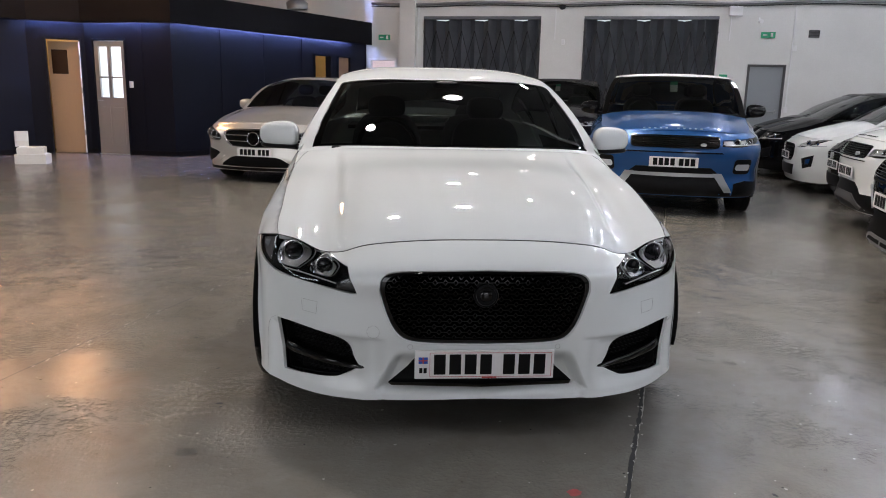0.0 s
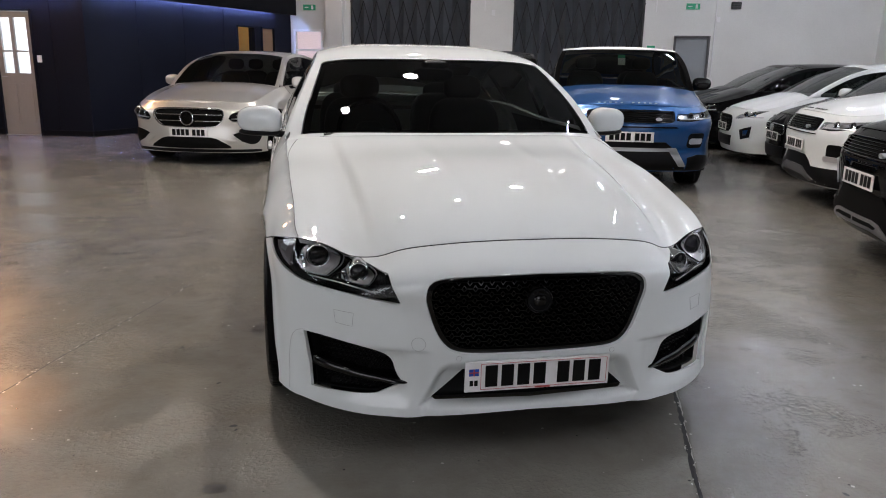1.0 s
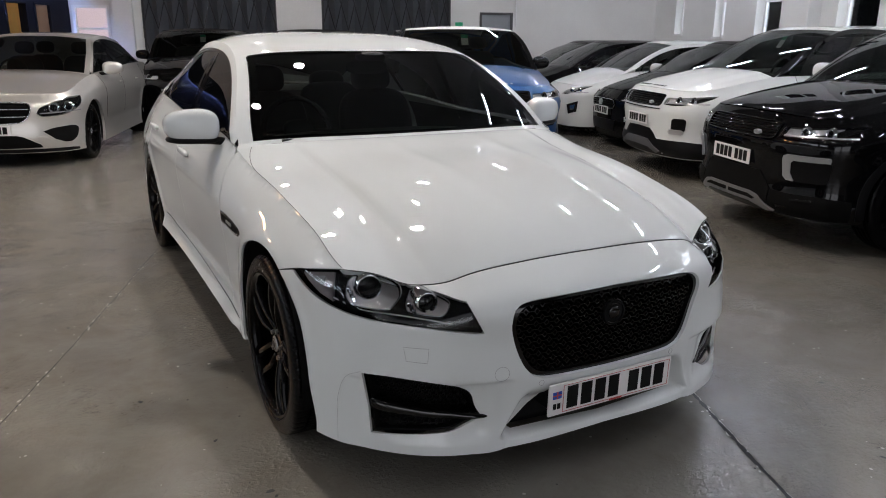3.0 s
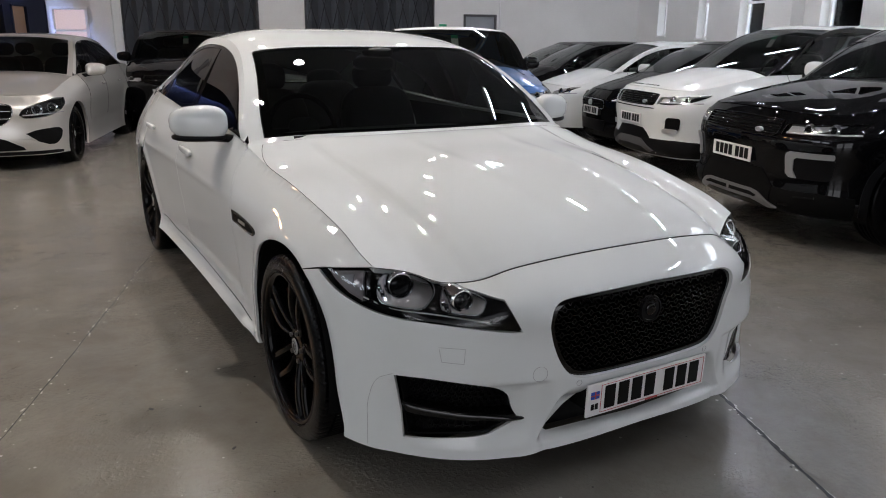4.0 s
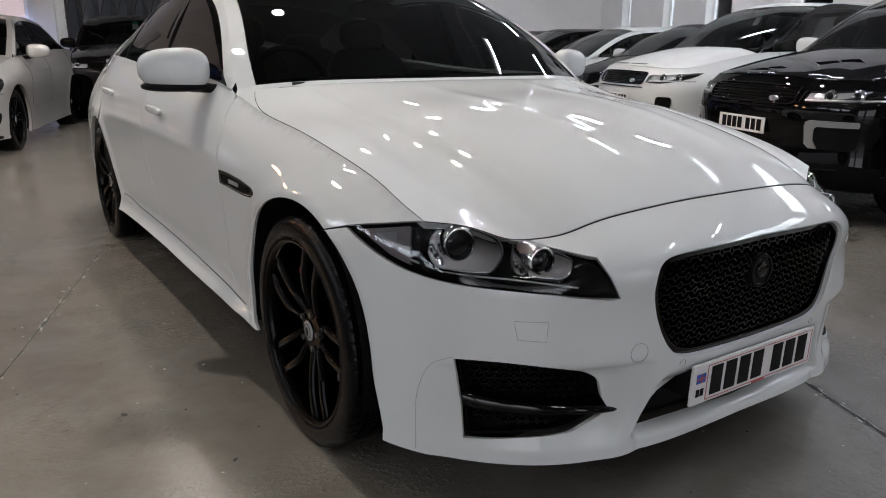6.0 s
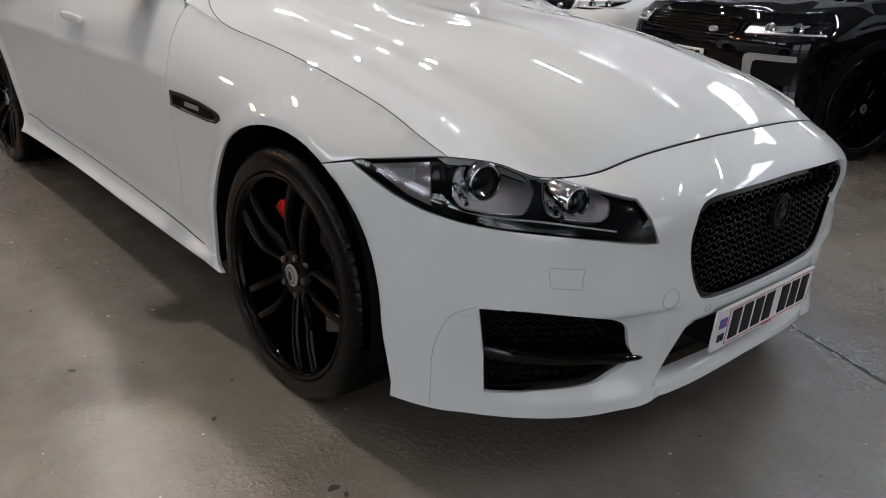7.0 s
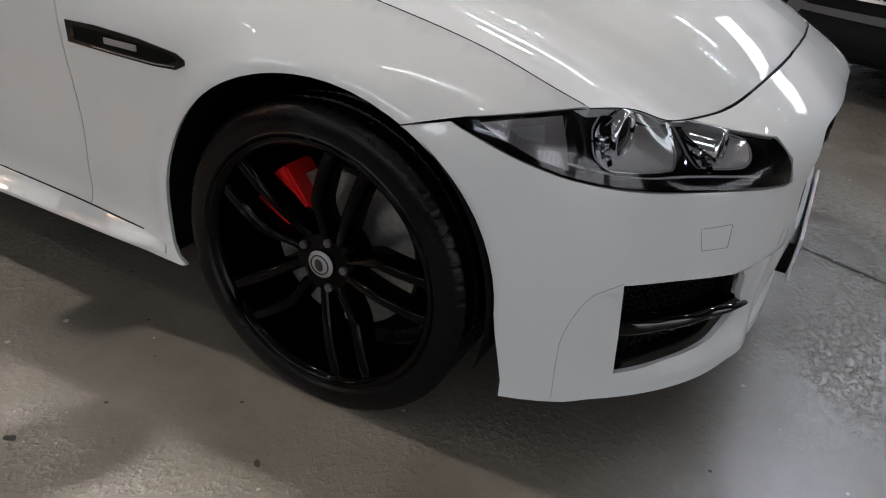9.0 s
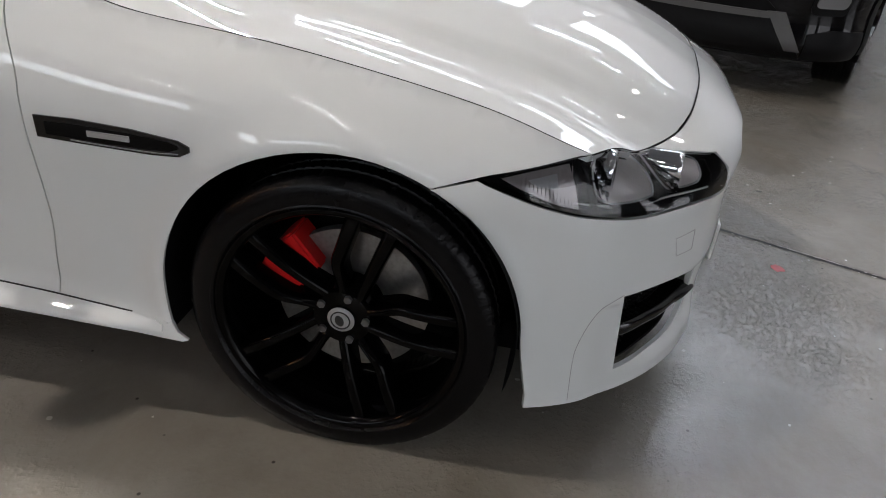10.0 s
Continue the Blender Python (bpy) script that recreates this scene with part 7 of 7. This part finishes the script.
# piers, pipes and small fittings on the back wall
tagged(obj("wall_pier", box(-4.95, -4.55, 15.62, 15.795, 0, TOP, bevel=0.01), M_WALL, m=BUILD), "white painted brick pier", "pier", kind="structure")
tagged(obj("wall_pier", box(7.45, 7.695, 9.6, 10.3, 0, TOP, bevel=0.01), M_WALL, m=BUILD), "white painted pier between windows", "pier", kind="structure")
for z, r in ((3.43, 0.03), (3.37, 0.012)):
    tagged(obj("wall_pipe", tube([Vector((u, 15.72, z + 0.02 * math.sin(u * 1.7))) for u in np.linspace(-5.7, 7.6, 60)], r, 8), M_STEEL if r > 0.02 else M_DARK, m=BUILD, smooth=True), "thin pipe run along the back wall", "pipe")
for u, zt in ((4.12, 3.40), (-4.50, 3.40), (-1.15, 3.40), (2.78, 3.40)):
    tagged(obj("conduit", box(u - 0.012, u + 0.012, 15.765, 15.795, 1.1 if u > 4 else 2.6, zt), M_WHITE, m=BUILD), "white surface conduit on the wall", "conduit")


def exit_sign(u, z, w=0.30, h=0.13):
    s = empty("exit_sign", uv(u, 15.76, z), "green and white emergency exit sign on the wall", "sign")
    obj("sign_board", box(-w / 2, w / 2, 0, 0.035, -h / 2, h / 2, bevel=0.004), M_GREEN, s)
    obj("arrow_bar", box(-0.11, -0.02, -0.004, -0.0005, -0.012, 0.012), M_WHITE, s)
    obj("door_symbol", box(0.05, 0.10, -0.004, -0.0005, -0.045, 0.045), M_WHITE, s)


exit_sign(-5.38, 2.63), exit_sign(3.59, 2.73)
s = empty("safety_sign", uv(2.72, 15.76, 1.87), "green and white safety notice on the wall", "sign")
obj("sign_board", box(-0.10, 0.10, 0, 0.01, -0.28, 0.0), M_WHITE, s)
obj("sign_panel", box(-0.09, 0.09, -0.004, -0.0005, -0.14, -0.012), M_GREEN, s)
s = empty("wall_loudspeaker", uv(2.85, 15.62, 3.24), "white box loudspeaker under the wall pipe", "loudspeaker")
obj("speaker_box", box(-0.14, 0.14, 0, 0.17, -0.10, 0.10, bevel=0.012), M_WHITE, s)
obj("speaker_bracket", box(-0.02, 0.02, 0.17, 0.18, -0.05, 0.05), M_STEEL, s)
s = empty("security_camera", uv(3.38, 15.60, 3.0), "small pale security camera on a bracket", "camera")
obj("camera_body", rod((0, -0.10, 0), (0, 0.06, 0.02), 0.045, 14), M_WHITE, s)
obj("camera_bracket", rod((0, 0.05, 0.02), (0.0, 0.195, 0.10), 0.014, 8), M_WHITE, s)
s = empty("wall_vent", uv(4.54, 15.77, 2.76), "small dark square wall vent", "vent")
obj("vent_frame", box(-0.11, 0.11, 0, 0.025, -0.08, 0.08), M_DARK, s)
for k in range(4):
    obj("vent_slat", box(-0.09, 0.09, -0.012, -0.001, -0.06 + 0.035 * k, -0.045 + 0.035 * k), M_GREYPLASTIC, s)
for u, z in ((4.12, 1.1), (4.17, 2.45), (-0.95, 2.55)):
    tagged(obj("switch_box", box(u - 0.04, u + 0.04, 15.74, 15.795, z - 0.06, z + 0.06, bevel=0.006), M_WHITE, m=BUILD), "white wall switch box", "switch box")
tagged(obj("wall_dome", blob((0.16, 0.10, 0.16), (-1.0, 15.75, 3.36), 2, 16, 10), M_DARK, m=BUILD, smooth=True), "small dark dome fitting below the pipe", "fitting")
# office roof clutter: a duct cowl over the fascia
tagged(obj("duct_cowl", lathe([(3.15, 0.24), (3.3, 0.26), (3.36, 0.17), (3.5, 0.17), (3.56, 0.22), (3.8, 0.22)], 28, "Z"), M_STEEL, m=uv(-7.1, 14.4), smooth=True), "weathered metal duct cowl above the office roof", "duct")
tagged(obj("office_roof", box(-12.95, -7.7, 10.2, 15.75, 2.96, 3.02), M_FASCIA, m=BUILD), "dark flat roof of the office block", "roof", kind="structure")
# white cartons by the office door
for (x0, x1, z0, z1, rz, c, lid) in ((-0.24, 0.24, 0.0, 0.16, 8, (-6.22, 10.30), 0), (-0.20, 0.20, 0.162, 0.27, 14, (-6.24, 10.32), 0), (-0.10, 0.10, 0.272, 0.50, 30, (-6.42, 10.38), 1)):
    s = empty("white_carton", pose(c[0], c[1], z0, 0, 0, rz), "white cardboard carton stacked on the floor" if not lid else "opened white carton standing on end", "carton", "cartons by the office")
    obj("carton_body", box(x0, x1, -0.16 if not lid else -0.03, 0.16 if not lid else 0.03, 0, z1 - z0, bevel=0.006), M_CARD, s)
    obj("carton_flap", box(x0 + 0.02, x1 - 0.02, -0.14 if not lid else -0.05, 0.14 if not lid else -0.034, z1 - z0, z1 - z0 + 0.008) if not lid else box(x0, x1, -0.05, -0.036, 0.10, z1 - z0 + 0.03), M_WHITE, s)

# ---- ceiling lamps ----
def tube_lamp(u, v, rz, mat, z=5.3, ln=1.5):
    s = empty("ceiling_light", uv(u, v, z, rz), "single fluorescent batten hung under the roof", "ceiling light", "hall battens")
    obj("batten", box(-0.05, 0.05, -ln / 2, ln / 2, 0.03, 0.09, bevel=0.006), M_WHITE, s)
    obj("lit_tube", tube([Vector((0, -ln / 2 + 0.03, 0.0)), Vector((0, ln / 2 - 0.03, 0.0))], 0.013, 8), mat, s)
    for y in (-ln / 3, ln / 3):
        obj("hanger", rod((0, y, 0.09), (0, y, TOP - z), 0.006, 6), M_STEEL, s)


def bay_lamp(u, v, mat, z=5.5):
    s = empty("high_bay_light", uv(u, v, z), "round high bay lamp hung under the roof", "ceiling light", "high bay lamps")
    obj("housing", lathe([(0.0, 0.15), (0.05, 0.15), (0.09, 0.09), (0.16, 0.07), (0.16, 0.0)], 28, "Z"), M_STEEL, s, smooth=True)
    obj("lit_disc", lathe([(-0.002, 0.0), (-0.002, 0.125)], 28, "Z"), mat, s)
    obj("hanger", rod((0, 0, 0.16), (0, 0, TOP - z), 0.008, 6), M_STEEL, s)


for u, v in ((-2.24, 2.96), (-0.94, 4.63), (0.3, 7.2), (-5.8, 4.5), (-2.0, 8.7), (-2.2, 12.2), (1.6, 12.2), (-5.6, -1.5), (-1.6, -2.2), (2.2, -2.6), (-2.0, -6.5)):
    bay_lamp(u, v, M_KEY if (u, v) in ((-2.24, 2.96), (-0.94, 4.63)) else M_MIDBAY if (u, v) in ((-2.0, 8.7), (-5.8, 4.5), (0.3, 7.2)) else M_BAY)
for v in (-2.5, 0.6, 3.7, 6.8, 9.9, 13.0):
    tube_lamp(5.2, v, 0, M_TUBE)
for v in (-1.3, 4.9, 11.1):
    tube_lamp(3.0, v, 0, M_TUBE)
for u, v in ((-4.2, -3.2), (-4.2, -0.2), (-7.4, -3.6), (-7.6, 2.6), (0.4, -5.0)):
    tube_lamp(u, v, 0, M_TUBELOW)
for u, v in ((-8.5, 8.0), (-9.9, 7.4)):
    s = empty("flood_lamp", uv(u, v, 4.0), "warm globe lamp hung over the office front", "ceiling light", "warm lamps")
    obj("lit_globe", blob((0.48, 0.48, 0.40), (0, 0, -0.08), 2.0), M_WARM, s, smooth=True)
    obj("lamp_cap", lathe([(0.10, 0.05), (0.10, 0.06), (0.15, 0.05), (0.16, 0.0)], 20, "Z"), M_STEEL, s, smooth=True)
    obj("hanger", rod((0, 0, 0.15), (0, 0, TOP - 4.0), 0.008, 6), M_STEEL, s)

# ---- the floor's joints, cracks and stains ----
M_CRACK = material("dirty_joint", (0.016, 0.015, 0.014), 0.8, grain=0.2)
M_CHIP = material("bare_concrete_chip", (0.30, 0.28, 0.25), 0.8, grain=0.15)
M_RED = material("old_red_paint", (0.30, 0.03, 0.025), 0.5, grain=0.2)
M_STAIN = material("oily_stain", (0.06, 0.055, 0.05), 0.3, grain=0.2, stain=0.3, stain_scale=8)


def crack(line, wide, name, label, mat=None, ragged=0.5, lift=0.0012, seed=1):
    rnd = random.Random(seed)
    pts = dense(line, 0.025, False)
    bm = bmesh.new()
    rows = []
    for i, p in enumerate(pts):
        q = Vector(pts[min(i + 1, len(pts) - 1)]) - Vector(pts[max(i - 1, 0)])
        n = Vector((-q.y, q.x)).normalized()
        off = 0.006 * noise.noise(Vector((p[0] * 5, p[1] * 5, seed)))
        h = wide * (1 + ragged * rnd.uniform(-1, 1)) / 2
        rows.append([bm.verts.new((p[0] + n.x * (off + k * h), p[1] + n.y * (off + k * h), lift)) for k in (-1, 1)])
    for a, b in zip(rows, rows[1:]):
        bm.faces.new((a[0], b[0], b[1], a[1]))
    bmesh.ops.recalc_face_normals(bm, faces=bm.faces[:])
    return tagged(obj(name, bm, mat or M_CRACK), label, "floor joint", kind="structure")


RIGHT = [(0.10, -1.3), (0.28, -0.80), (0.39, -0.52), (0.52, -0.19), (0.71, 0.27), (0.81, 0.52), (1.9, 3.2), (3.0, 6.0)]
LEFT = [(-2.65, -0.9), (-2.32, 0.0), (-2.10, 0.66), (-1.90, 1.26), (-1.66, 1.85), (-1.33, 2.73), (-1.18, 3.15), (-0.4, 5.2), (0.5, 7.5)]
crack(RIGHT, 0.014, "floor_joint", "dark saw-cut joint in the concrete floor", seed=3)
crack([(x + 0.0085, y - 0.003) for x, y in RIGHT], 0.005, "joint_edge", "chipped pale edge of the floor joint", M_CHIP, 1.0, 0.0008, 5)
crack(LEFT, 0.006, "floor_joint", "thin worn joint in the concrete floor", seed=4)


def spot(x, y, r, mat, name, label, seed, flat=1.0, rz=0.0):
    bm = bmesh.new()
    rnd = random.Random(seed)
    n = 22
    vs = []
    for i in range(n):
        t = 2 * math.pi * i / n
        q = r * (1 + 0.35 * noise.noise(Vector((math.cos(t) * 1.5, math.sin(t) * 1.5, seed * 3.1))) + rnd.uniform(-0.12, 0.12))
        a, b = q * math.cos(t), q * math.sin(t) * flat
        vs.append(bm.verts.new((x + a * math.cos(rz) - b * math.sin(rz), y + a * math.sin(rz) + b * math.cos(rz), 0.0016)))
    bm.faces.new(vs)
    return tagged(obj(name, bm, mat), label, "floor mark", kind="structure")


spot(0.27, -0.355, 0.028, M_RED, "paint_mark", "small dab of old red floor paint", 2, 0.7)
spot(0.62, -1.05, 0.02, M_RED, "paint_mark", "small dab of old red floor paint", 3)
for k, (x, y, r) in enumerate(((-1.066, 0.41, 0.016), (-1.055, 0.375, 0.009), (-1.37, 1.272, 0.014), (-1.09, -0.02, 0.042), (-1.16, 0.82, 0.010), (0.95, -0.4, 0.012), (1.3, 0.1, 0.014), (-2.0, -0.3, 0.015), (-1.6, 2.3, 0.012))):
    spot(x, y, r, M_STAIN if r > 0.04 else M_CRACK, "floor_pit", "small dark pit in the painted concrete", 10 + k, 0.6, k)
rnd = random.Random(7)
bm = bmesh.new()
for k in range(620):
    x, y, r = rnd.uniform(-3.4, 2.2), rnd.uniform(-2.0, 4.5), rnd.uniform(0.002, 0.007)
    vs = [bm.verts.new((x + r * (1 + 0.4 * rnd.uniform(-1, 1)) * math.cos(t), y + r * (1 + 0.4 * rnd.uniform(-1, 1)) * math.sin(t), 0.0011)) for t in np.linspace(0, 2 * math.pi, 7)[:-1]]
    bm.faces.new(vs)
for line, count in ((LEFT, 260), (RIGHT, 170)):
    pts = dense(line, 0.01, False)
    for k in range(count):
        i = rnd.randrange(len(pts) - 1)
        (x, y), (x2, y2) = pts[i], pts[i + 1]
        d = Vector((x2 - x, y2 - y)).normalized()
        off, r, long = rnd.choice((-1, 1)) * rnd.uniform(0.003, 0.016), rnd.uniform(0.0015, 0.005), rnd.uniform(1.0, 3.0)
        cx, cy = x - d.y * off, y + d.x * off
        vs = []
        for t in np.linspace(0, 2 * math.pi, 8)[:-1]:
            a, b = r * long * math.cos(t) * rnd.uniform(0.7, 1.2), r * math.sin(t) * rnd.uniform(0.7, 1.2)
            vs.append(bm.verts.new((cx + d.x * a - d.y * b, cy + d.y * a + d.x * b, 0.0014)))
        bm.faces.new(vs)
tagged(obj("floor_chips", bm, M_CHIP), "scattered tiny pale chips in the floor paint", "floor mark", kind="stuff")
